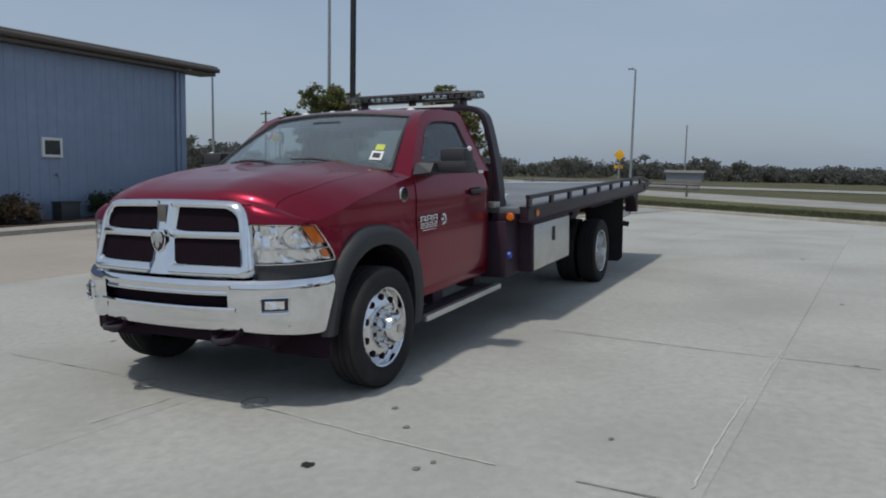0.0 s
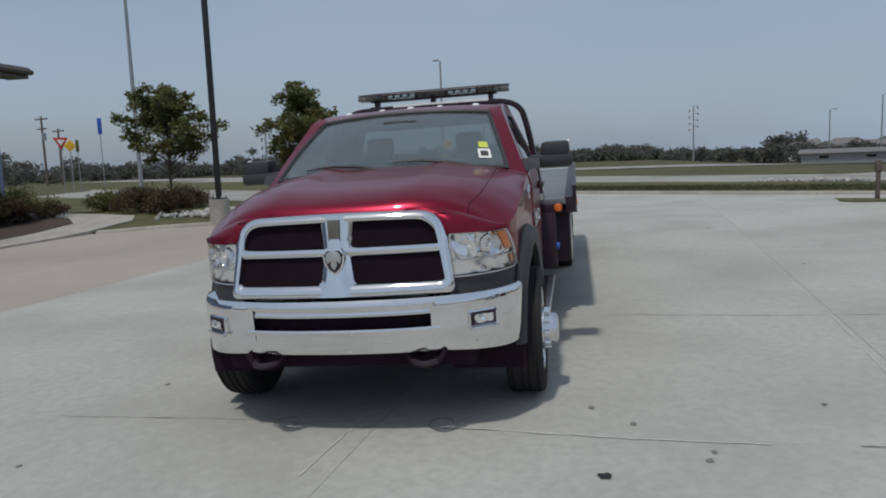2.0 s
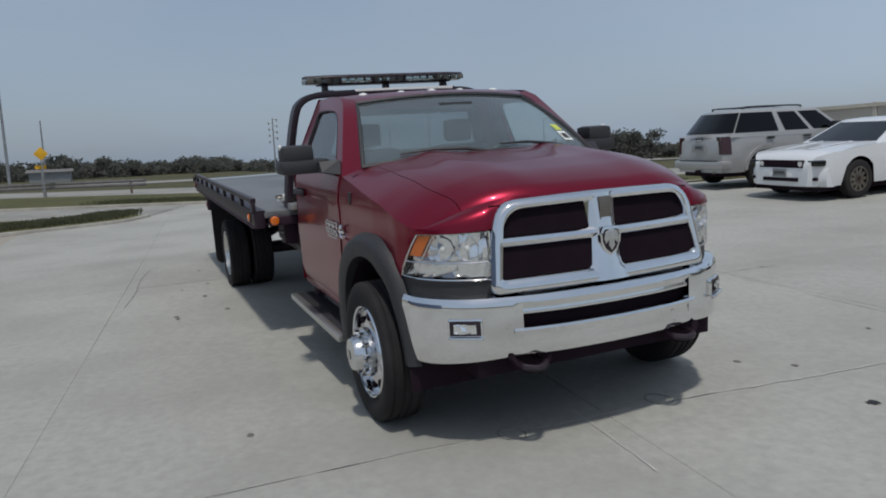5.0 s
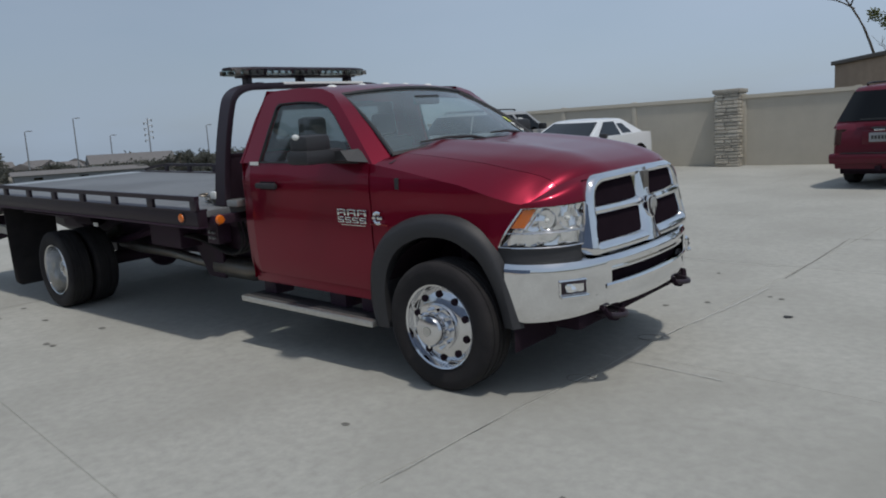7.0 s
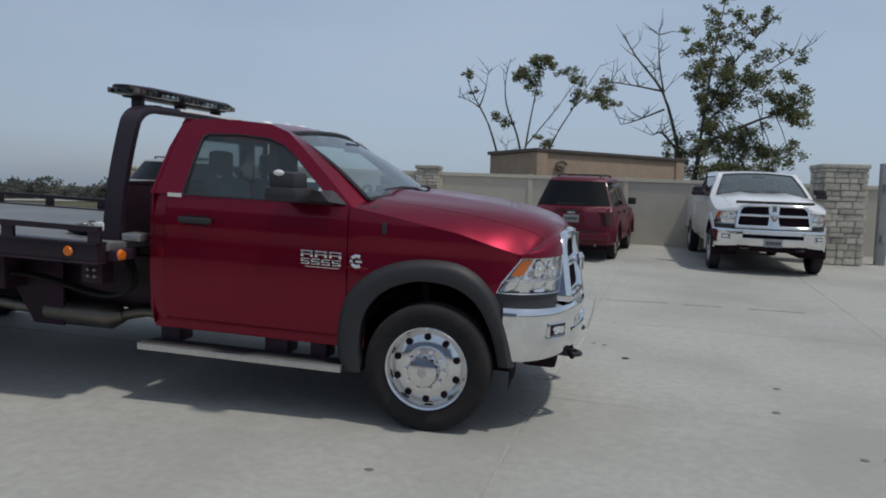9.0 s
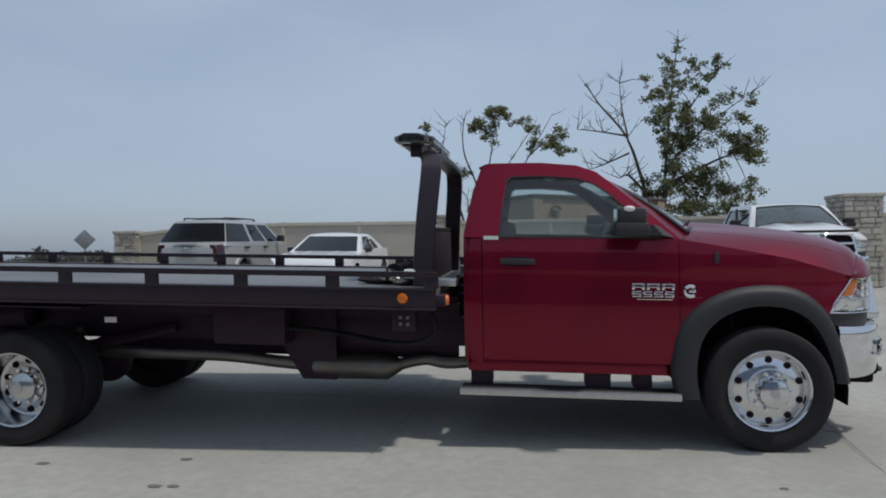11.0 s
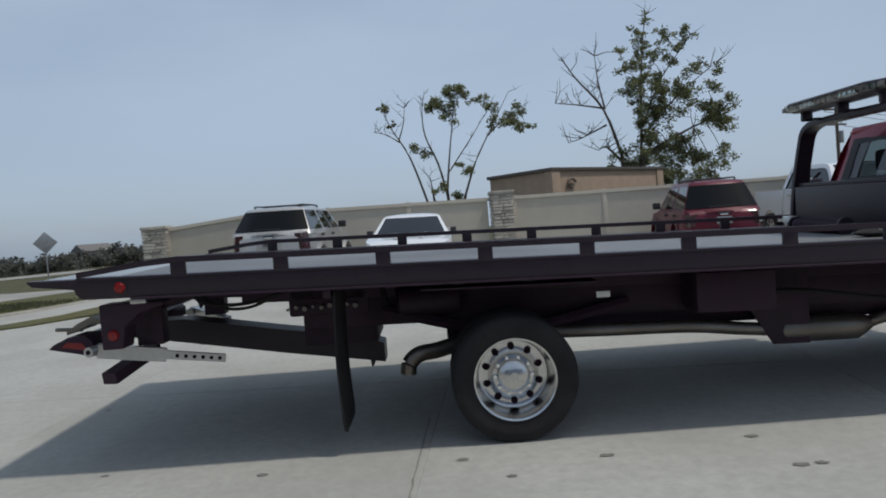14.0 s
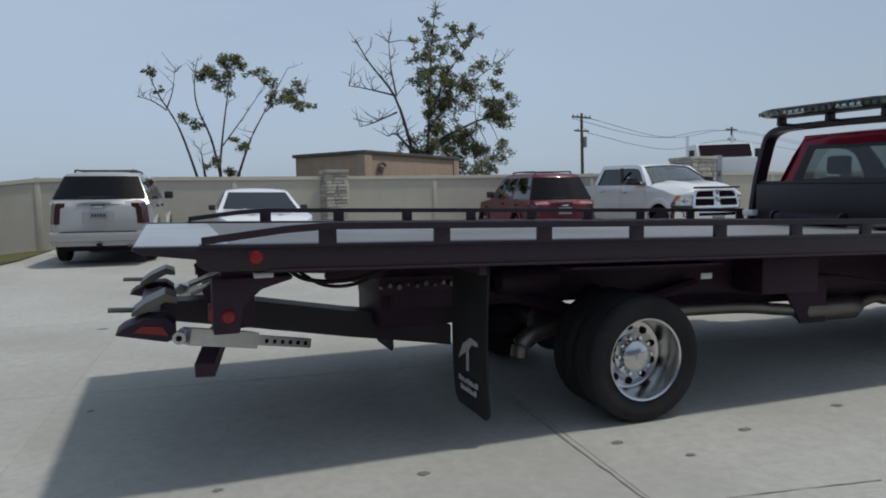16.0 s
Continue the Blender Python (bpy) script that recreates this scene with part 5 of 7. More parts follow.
        if s > 0:
            bm = BM()
            sheet(bm, lambda u, v: lens(u, v, 0.05), LIN(0.05, 0.15, 4), LIN(0.10, 0.31, 3))
            tp("turn_lens", bm, M_AMBER, hl, "amber turn signal lens")
        bm = BM()
        for u0, u1, v0, v1 in ((0.20, 0.98, 0.365, 0.40), (0.205, 0.225, 0.42, 0.96), (0.20, 0.215, 0.06, 0.34)):
            sheet(bm, lambda u, v: lens(u, v, 0.055), LIN(u0, u1, 5), LIN(v0, v1, 3))
        tp("lamp_divider", bm, M_CHROME, hl)
        bm = BM()
        for v in (0.0, 0.36, 1.0):
            tube(bm, [lens(u, v, 0.02) for u in LIN(0, 1, 12)], 0.004, 5)
        tube(bm, [lens(0.0, v, 0.02) for v in LIN(0, 1, 5)], 0.0055, 5)
        tube(bm, [lens(1.0, v, 0.02) for v in LIN(0, 1, 5)], 0.007, 5)
        tp("bezel", bm, M_CHROME, hl)
        bm = BM()
        sheet(bm, lambda k, z: (NOSE[int(k)].x - 0.012, s * (NOSE[int(k)].y - 0.012), z), list(range(len(NOSE))), [0.80, 0.86, 0.914])
        tp("valance", bm, M_PLASTIC, root)

    # bumper
    PLAN = smooth_path([(0.395, 0.975, 0), (0.50, 0.955, 0), (0.62, 0.875, 0), (0.72, 0.74, 0), (0.785, 0.56, 0), (0.835, 0.30, 0), (0.85, 0, 0)], 5)
    PLAN = PLAN + [Vector((p.x, -p.y, 0)) for p in PLAN[-2::-1]]

    def sweep(bm, prof, y0=-9, y1=9, low=0.0):
        rings = []
        for i, p in enumerate(PLAN):
            if not y0 <= p.y <= y1:
                continue
            d = (PLAN[min(i + 1, len(PLAN) - 1)] - PLAN[max(i - 1, 0)]).normalized()
            n = Vector((-d.y, d.x, 0))
            if n.dot(Vector((p.x + 1.0, p.y, 0))) < 0:
                n = -n
            k = max(0, min(1, (abs(p.y) - 0.55) / 0.4))
            rings.append([(p.x + n.x * o, p.y + n.y * o, z - 0.03 - (low * k if z < 0.6 else 0)) for o, z in prof])
        loft(bm, rings, False, False)
    bm = BM()
    LIP = [(-0.09, 0.868), (-0.03, 0.866), (0.006, 0.858), (0.018, 0.838), (0.0215, 0.829)]
    sweep(bm, LIP + [(0.021, 0.816), (0.012, 0.803), (0.011, 0.795), (0.016, 0.786), (0.015, 0.772), (0.002, 0.762), (-0.06, 0.758)], -0.57, 0.57)
    sweep(bm, [(-0.07, 0.704), (0.006, 0.708), (0.022, 0.702), (0.027, 0.692), (0.022, 0.680), (0.014, 0.664), (0.015, 0.62), (0.009, 0.574), (0.002, 0.564), (-0.03, 0.556), (-0.08, 0.556)], -0.57, 0.57, low=0.04)
    for a, b in ((-9, -0.50), (0.50, 9)):
        sweep(bm, LIP + [(0.022, 0.80), (0.021, 0.74), (0.0185, 0.68), (0.0145, 0.62), (0.009, 0.574), (0.002, 0.564), (-0.03, 0.556), (-0.08, 0.556)], a, b, low=0.04)
    bmp = tp("bumper", bm, M_CHROME, root, "broad chrome front bumper")
    bm = BM()
    sweep(bm, [(-0.045, 0.79), (-0.045, 0.67)], -0.6, 0.6)
    tp("intake", bm, M_MESH, bmp, "black lower intake")
    tp("step_pad", box(BM(), 0.60, 0.80, -0.50, 0.50, 0.832, 0.842, 0.004), M_PLASTIC, bmp)
    for s in (-1, 1):
        m = Matrix.Translation((0.716, s * 0.79, 0.69)) @ pose(0, 0, 0, 0, 0, s * 33)
        fog = tp("fog_light", box(BM(), -0.02, 0.0105, -0.088, 0.088, -0.046, 0.046, 0.012, m), M_CHROME, bmp, "recessed fog light")
        tp("recess", box(BM(), 0.006, 0.0125, -0.078, 0.078, -0.036, 0.038, 0.004, m), M_BLACK, fog)
        bm, fr = BM(), random.Random(8)
        dents = [[fr.uniform(0.011, 0.030) for _ in range(4)] for _ in range(7)]
        sheet(bm, lambda i, j: m @ Vector((dents[i][j], -0.056 + 0.0187 * i, -0.024 + 0.0160 * j)), range(7), range(4))
        tp("lens", bm, M_REFLECTOR, fog)
        tp("lip", box(BM(), 0.0, 0.030, -0.085, 0.09, -0.062, -0.038, 0.01, m), M_CHROME, fog)
        hook = smooth_path([(0.60, s * 0.42, 0.485), (0.79, s * 0.405, 0.482), (0.838, s * 0.42, 0.480), (0.866, s * 0.47, 0.478), (0.838, s * 0.52, 0.480), (0.79, s * 0.535, 0.482), (0.60, s * 0.52, 0.485)], 4)
        tp("tow_hook", tube(BM(), hook, 0.017, 8), M_BLACK, bmp, "black tow hook")
        tp("hook_collar", tube(BM(), smooth_path([(0.79, s * 0.36, 0.53), (0.81, s * 0.40, 0.472), (0.815, s * 0.47, 0.455), (0.81, s * 0.54, 0.472), (0.79, s * 0.585, 0.53)], 4), 0.017, 6), M_DARK, bmp)
    tp("air_dam", box(BM(), 0.50, 0.72, -0.74, 0.74, 0.42, 0.535, 0.03), M_DARK, root)

    # flares
    OUT = [(-0.60, 0.34), (-0.635, 0.52), (-0.60, 0.77), (-0.47, 0.95), (-0.25, 1.06), (0.0, 1.092), (0.19, 1.06), (0.34, 0.95), (0.43, 0.79), (0.485, 0.62), (0.515, 0.46)]
    INN = [(-0.455, 0.34), (-0.475, 0.52), (-0.44, 0.72), (-0.335, 0.86), (-0.17, 0.94), (-0.01, 0.957), (0.14, 0.93), (0.265, 0.845), (0.345, 0.71), (0.39, 0.58), (0.415, 0.46)]
    OUT, INN = smooth_path([(x, 0, z) for x, z in OUT], 3), smooth_path([(x, 0, z) for x, z in INN], 3)
    big = 0.062 if tow else 0.03
    for s in (-1, 1):
        bm = BM()
        rows = []
        for t, o in ((0.0, -0.03), (0.06, 0.3), (0.18, 0.75), (0.38, 1.0), (0.8, 0.97), (1.0, 0.85), (1.0, -1.4)):
            rows.append([(a.x + (b.x - a.x) * t - 0.035, s * (0.985 + big * o - 0.04 * max(0, (a.x - 0.25) / 0.27)), a.z + (b.z - a.z) * t) for a, b in zip(OUT, INN)])
        loft(bm, rows, False, False)
        tp("fender_flare", bm, M_PLASTIC if tow else paint, root, "wide black fender flare" if tow else "")
        bm = BM()
        well = [(-0.05 + 0.50 * math.cos(a), 0.40 + 0.545 * math.sin(a)) for a in LIN(-0.15, math.pi + 0.15, 18)]
        loft(bm, [[(x, s * 1.0, z) for x, z in well], [(x, s * 0.55, z) for x, z in well]], False, False)
        f = bm.faces.new([bm.verts.new((x, s * 0.55, z)) for x, z in well])
        tp("wheel_well", bm, M_DARK, root)

    # mirrors
    for s in (-1, 1):
        bm = BM()
        box(bm, -1.03, -0.85, s * 1.055, s * 1.262, 1.47, 1.585, 0.035)
        box(bm, -1.05, -0.835, s * 0.955, s * 1.282, 1.40, 1.492, 0.032)
        mir = tp("mirror", bm, M_PLASTIC if tow else M_BLACK, root, "large black towing mirror")
        bm = BM()
        loft(bm, [[(x, s * y, z) for x, z in zz] for y, zz in ((0.93, ((-0.60, 1.39), (-0.86, 1.39), (-0.88, 1.45), (-0.74, 1.48))), (1.05, ((-0.72, 1.41), (-0.90, 1.41), (-0.90, 1.47), (-0.78, 1.475))))])
        tp("mirror_arm", bm, M_PLASTIC if tow else M_BLACK, mir)
        tp("mirror_glass", box(BM(), -1.036, -1.03, s * 1.07, s * 1.24, 1.50, 1.575), M_CHROME, mir)
        tp("mirror_lamp", ball(BM(), (-0.96, s * 1.255, 1.575), 0.02, 2, (1.8, 0.6, 1)), M_WHITELENS, mir)
    # cabin
    for s in (-1, 1):
        st = tp("seat", box(BM(), -1.70, -1.15, s * 0.12, s * 0.68, 0.85, 1.08, 0.06), M_SEAT, root, "grey cloth seat")
        tp("backrest", box(BM(), -1.84, -1.69, s * 0.15, s * 0.65, 1.0, 1.50, 0.06), M_SEAT, st)
        tp("headrest", box(BM(), -1.86, -1.77, s * 0.28, s * 0.52, 1.52, 1.70, 0.04), M_SEAT, st)
    tp("dashboard", box(BM(), -0.95, -0.50, -0.86, 0.86, 1.05, 1.40, 0.06), M_PLASTIC, root)
    tp("floor_pan", box(BM(), back + 0.08, -0.5, -0.88, 0.88, 0.5, 0.56), M_DARK, root)
    bm = BM()
    wheel_c = Vector((-1.02, 0.38, 1.33))
    ring = [wheel_c + Vector((0.10 * math.sin(a), 0.19 * math.cos(a), 0.165 * math.sin(a))) for a in LIN(0, 2 * math.pi, 25)]
    tube(bm, ring, 0.016, 6, 1.0, False)
    tube(bm, [wheel_c - Vector((0, 0.18, 0)), wheel_c, wheel_c + Vector((0, 0.18, 0))], 0.02, 6)
    tube(bm, [wheel_c, (-0.85, 0.38, 1.25)], 0.03, 6)
    tp("steering_wheel", bm, M_PLASTIC, root)
    tp("rear_view_mirror", box(BM(), -0.96, -0.92, -0.13, 0.13, 1.745, 1.815, 0.015), M_PLASTIC, root)
    if tow:
        for k, y in enumerate((-0.53, -0.24, 0.0, 0.24, 0.53)):
            tp("cab_lamp", ball(BM(), (-1.36 - 0.06 * abs(y), y, 1.905 - 0.02 * abs(y)), 0.042, 2, (1.35, 1.0, 0.75)), M_WHITELENS, root, "clear cab marker lamp")
        box_y = Vector(ws(0.23, 0.80))
        def on_glass(u0, u1, v0, v1, lift):
            b = BM()
            sheet(b, lambda u, v: Vector(ws(u, v)) + Vector((lift, 0, lift)), [u0, u1], [v0, v1])
            return b
        tp("sticker", on_glass(0.13, 0.27, 0.785, 0.89, 0.004), M_PAPER, root, "white window sticker")
        tp("sticker_print", on_glass(0.16, 0.235, 0.805, 0.87, 0.006), M_INK, root)
        tp("sticker", on_glass(0.29, 0.385, 0.80, 0.88, 0.004), M_GREENTAG, root, "yellow green tag")
        for s in (-1, 1):
            mx = lambda u: -0.915 + u if s < 0 else -0.64 - u
            for k in range(3):
                bm = BM()
                a, b = sorted((mx(0.096 * k), mx(0.096 * k + 0.082)))
                box(bm, a, b, s * 1.004, s * 1.011, 1.084, 1.092, 0.002)
                box(bm, a, b, s * 1.004, s * 1.011, 1.064, 1.071, 0.002)
                box(bm, a, a + 0.018, s * 1.004, s * 1.011, 1.050, 1.086, 0.002)
                box(bm, b - 0.018, b, s * 1.004, s * 1.011, 1.050, 1.086, 0.002)
                tp("badge_bar", bm, M_CHROME, root, "chrome bar badge")
            for k in range(4):
                bm = BM()
                a, b = sorted((mx(0.070 * k), mx(0.070 * k + 0.060)))
                for z in (1.034, 1.018, 1.002):
                    box(bm, a, b, s * 1.004, s * 1.011, z, z + 0.008, 0.002)
                box(bm, b - 0.015, b, s * 1.004, s * 1.011, 1.004, 1.024, 0.002)
                box(bm, a, a + 0.015, s * 1.004, s * 1.011, 1.020, 1.040, 0.002)
                tp("badge_bar", bm, M_CHROME, root, "chrome bar badge")
            a, b = sorted((mx(0.03), mx(0.26)))
            tp("badge_line", box(BM(), a, b, s * 1.004, s * 1.010, 0.985, 0.990), M_CHROME, root)
            bm = BM()
            c = mx(0.375)
            ring = [(c + 0.037 * math.cos(t), s * 1.007, 1.045 + 0.034 * math.sin(t)) for t in LIN(0.9, 5.4, 12)]
            tube(bm, ring, 0.0125, 6)
            box(bm, c - 0.01, c + 0.035, s * 1.003, s * 1.010, 1.036, 1.056, 0.003)
            tp("badge", bm, M_CHROME, root, "chrome curved badge")
            tp("badge_plate", box(BM(), c - 0.075, c + 0.075, s * 1.003, s * 1.008, 0.998, 1.006), M_REDLENS, root)
            tp("side_tag", box(BM(), back + 0.14, back + 0.24, s * 0.965, s * 0.972, 1.37, 1.395), M_PAPER, root)
        tp("antenna", box(BM(), -0.385, -0.355, -1.0, -0.985, 1.23, 1.30, 0.005), M_PLASTIC, root)
        fc = tp("fuel_label", lathe(BM(), [(0.0, 0.012), (0.05, 0.012), (0.055, 0.0)], (-0.44, 0.985, 1.262), 1, 20), M_CHROME, root, "round chrome badge")
    return root


def BM_side(side, runs):
    bm = BM()
    for s, x0, x1, n in runs:
        side(bm, s, x0, x1, n)
    return bm


def truck_wheel(root, tp, x, y, s, kind, r=0.40):
    """A tyre and polished rim, with hand holes and nuts; the outside faces s along y."""
    prof = [(0.262, -0.095), (0.33, -0.116), (0.375, -0.113), (0.395, -0.098), (0.399, -0.085), (0.391, -0.08), (0.391, -0.07), (0.40, -0.066), (0.40, -0.03), (0.391, -0.025), (0.391, -0.015), (0.40, -0.01),
            (0.40, 0.01), (0.391, 0.015), (0.391, 0.025), (0.40, 0.03), (0.40, 0.066), (0.391, 0.07), (0.391, 0.08), (0.399, 0.085), (0.395, 0.098), (0.375, 0.113), (0.33, 0.116), (0.262, 0.095)]
    k = r / 0.40
    w = tp("wheel", lathe(BM(), [(a * k, o) for a, o in prof], (x, y, r), 1, 48), M_RUBBER, root, "wheel with black tyre")
    if kind == "front":
        rim = [(0.268, 0.094), (0.262, 0.106), (0.252, 0.10), (0.246, 0.055), (0.236, 0.046), (0.215, 0.062), (0.165, 0.082), (0.150, 0.084), (0.142, 0.086), (0.140, 0.118), (0.10, 0.122), (0.098, 0.175), (0.088, 0.196), (0.055, 0.206), (0.0, 0.208)]
        hr, ho, nr, no = 0.198, 0.070, 0.120, 0.120
    elif kind == "rear":
        rim = [(0.268, 0.094), (0.262, 0.106), (0.250, 0.10), (0.244, 0.07), (0.232, -0.03), (0.222, -0.075), (0.195, -0.088), (0.155, -0.08), (0.135, -0.07), (0.132, -0.045), (0.108, -0.04), (0.102, 0.01), (0.07, 0.035), (0.0, 0.04)]
        hr, ho, nr, no = 0.178, -0.084, 0.119, -0.045
    else:
        rim = [(0.268, 0.094), (0.255, 0.09), (0.25, -0.03), (0.0, -0.04)]
        hr = None
    rm = tp("rim", lathe(BM(), [(a * k, s * o) for a, o in rim], (x, y, r), 1, 48), {"inner": M_FRAME, "rear": M_RIM}.get(kind, M_POLISHED), w, "dull aluminium rim" if kind == "rear" else "polished aluminium rim")
    if hr:
        for j in range(10):
            a = 2 * math.pi * (j + 0.5) / 10
            c = Vector((x + hr * k * math.cos(a), y + s * (ho + 0.002), r + hr * k * math.sin(a)))
            tp("hand_hole", cyl(BM(), c - Vector((0, s * 0.03, 0)), c + Vector((0, s * 0.009, 0)), 0.0215 * k, seg=16), M_DARK, rm)
            a = 2 * math.pi * j / 10
            c = Vector((x + nr * k * math.cos(a), y + s * no, r + nr * k * math.sin(a)))
            tp("wheel_nut", cyl(BM(), c, c + Vector((0, s * 0.035, 0)), 0.0135, 0.011, 8), M_CHROME, rm)
        tp("hub_badge", lathe(BM(), [(0.03, s * (rim[-1][1] + 0.003)), (0.0, s * (rim[-1][1] + 0.004))], (x, y, r), 1, 20), M_ALU, rm)
    return w


# ---- the red tow truck ----
RAKE = 0.025
truck = empty("tow_truck", on_slope(0, 0), "dark red flatbed tow truck with chrome grille and black bed", "tow truck")


def tp(name, bm, mat, parent, label="", raw=False):
    for v in bm.verts:
        v.co.z -= RAKE * v.co.x + 0.017
        v.co.y *= 1 - 0.025 * max(0.0, min(1.0, (v.co.x + 0.7) / 0.9))
    return part(name, bm, mat, parent, label, raw=raw)


def tw(name, bm, mat, parent, label="", raw=False):
    return part(name, bm, mat, parent, label, raw=raw)


make_cab(truck, M_RED, tp)
for s in (-1, 1):
    truck_wheel(truck, tw, -0.06, s * 0.945, s, "front")
    truck_wheel(truck, tw, -5.2, s * 1.10, s, "rear")
    truck_wheel(truck, tw, -5.2, s * 0.83, -s, "inner")
    # running boards
    st = tp("running_board", box(BM(), -2.05, -0.62, s * 0.86, s * 1.06, 0.362, 0.370, 0.002), M_PLASTIC, truck, "aluminium running board")
    tp("edge", box(BM(), -2.06, -0.61, s * 1.02, s * 1.075, 0.330, 0.376, 0.01), M_ALU, st, "bright aluminium edge")
    for x, w in ((-1.92, 0.075), (-1.13, 0.085), (-0.83, 0.06)):
        tp("bracket", box(BM(), x - w, x + w, s * 0.72, s * 0.90, 0.36, 0.50, 0.02), M_FRAME, st)
    # chassis rails and front suspension
    tp("chassis_rail", box(BM(), -6.62, 0.55, s * 0.40, s * 0.48, 0.56, 0.78, 0.008), M_FRAME, truck)
    tp("leaf_spring", tube(BM(), smooth_path([(-4.3, s * 0.55, 0.66), (-5.2, s * 0.55, 0.50), (-6.05, s * 0.55, 0.68)], 6), 0.04, 6), M_FRAME, truck)
    tp("shock", cyl(BM(), (-0.12, s * 0.62, 0.40), (-0.2, s * 0.58, 0.95), 0.035, seg=10), M_FRAME, truck)
tp("front_axle", tube(BM(), [(0, -0.9, 0.40), (0, -0.2, 0.38), (0, 0.25, 0.40), (0, 0.9, 0.40)], [0.06, 0.07, 0.10, 0.06], 12), M_FRAME, truck)
bm = BM()
tube(bm, [(-5.2, -0.8, 0.30), (-5.2, 0.8, 0.30)], 0.075, 12)
ball(bm, (-5.2, 0, 0.30), 0.2, 3, (1, 0.9, 1))
tp("rear_axle", bm, M_FRAME, truck)
tp("drive_shaft", tube(BM(), [(-1.3, 0, 0.58), (-3.2, 0, 0.52), (-5.0, 0, 0.38)], 0.05, 10), M_FRAME, truck)
tp("gearbox", box(BM(), -1.6, -0.2, -0.28, 0.28, 0.48, 0.95, 0.08), M_FRAME, truck)
# exhaust
bm = BM()
tube(bm, smooth_path([(-1.9, -0.46, 0.46), (-2.2, -0.47, 0.43), (-2.38, -0.48, 0.455), (-2.62, -0.50, 0.40)], 5), 0.045, 12)
ex = tp("exhaust", bm, M_EXHAUST, truck, "aluminised exhaust with muffler")
tp("muffler", tube(BM(), [(-2.56, -0.50, 0.415), (-2.66, -0.50, 0.395), (-3.20, -0.50, 0.39), (-3.28, -0.50, 0.39)], [0.05, 0.098, 0.098, 0.05], 18), M_EXHAUST, ex)
tp("tail_pipe", tube(BM(), smooth_path([(-3.2, -0.51, 0.39), (-3.5, -0.55, 0.42), (-3.9, -0.58, 0.46), (-4.5, -0.58, 0.465), (-5.1, -0.50, 0.46)], 6), 0.048, 12), M_EXHAUST, ex)
tp("tail_pipe", tube(BM(), smooth_path([(-5.1, -0.50, 0.62), (-5.45, -0.62, 0.46), (-5.66, -0.72, 0.41), (-5.80, -0.78, 0.395), (-5.87, -0.80, 0.34), (-5.885, -0.80, 0.27)], 6), 0.055, 14), M_EXHAUST, ex, "dull steel tail pipe")
tp("tank", box(BM(), -2.35, -1.2, 0.42, 0.82, 0.42, 0.72, 0.06), M_FRAME, truck)

# ---- flatbed ----
DECK, BOT, HALF, BF, BR = 1.045, 0.925, 1.30, -2.19, -8.12
bed = tp("flatbed", box(BM(), BR + 0.45, BF, -1.20, 1.20, DECK - 0.05, DECK, 0.004), M_TREADPLATE, truck, "long black and grey steel flatbed")
bm = BM()
prism(bm, [(BR, DECK - 0.012), (BR, DECK - 0.002), (BR + 0.45, DECK), (BR + 0.45, DECK - 0.06), (BR + 0.3, DECK - 0.05)], 1, -1.28, 1.28, 0.003)
tp("tail_ramp", bm, M_ALU, bed, "bright worn tail edge")
for s in (-1, 1):
    bm = BM()
    prism(bm, [(BF, DECK + 0.005), (BF, BOT), (BR + 0.33, BOT), (BR + 0.29, BOT + 0.03), (BR + 0.28, DECK - 0.058), (BR + 0.03, DECK - 0.03), (BR, DECK - 0.008), (BR, DECK + 0.005)], 1, s * 1.20, s * 1.285, 0.004)
    beam = tp("side_beam", bm, M_BLACK, bed, "black steel side beam")
    tp("lip", box(BM(), BR + 0.62, BF, s * 1.20, s * 1.300, BOT - 0.010, BOT + 0.004, 0.003), M_FRAME, beam)
    tp("lip", box(BM(), BR + 0.3, BF, s * 1.19, s * 1.30, DECK - 0.004, DECK + 0.012, 0.003), M_BLACK, beam)
    rail = tp("stake_rail", loft(BM(), [[(x, s * y, z + d) for y, d in ((1.262, -0.018), (1.302, -0.018), (1.302, 0.018), (1.262, 0.018))] for x, z in ((BF + 0.02, 1.145), (-7.2, 1.145), (-7.42, 1.128), (-7.81, DECK + 0.03))]), M_BLACK, bed, "black tubular side rail")
    for k in range(9):
        x = BF - 0.05 - 0.62 * k if k else BF - 0.02
        tp("post", box(BM(), x - 0.045, x + 0.045, s * 1.268, s * 1.297, DECK + 0.01, 1.13, 0.004), M_BLACK, rail)
    # marker lamps
    for x, mt, lab in ((-2.40, M_AMBER, "amber side marker"), (-7.56, M_REDLENS, "red side marker")):
        mk = tp("marker_lamp", lathe(BM(), [(0.0, s * 0.022), (0.028, s * 0.02), (0.036, s * 0.008), (0.036, 0.0)], (x, s * 1.285, DECK - 0.055), 1, 20), mt, bed, lab)
        tp("marker_rim", lathe(BM(), [(0.036, s * 0.01), (0.043, s * 0.006), (0.043, 0.0)], (x, s * 1.285, DECK - 0.055), 1, 20), M_PLASTIC, mk)
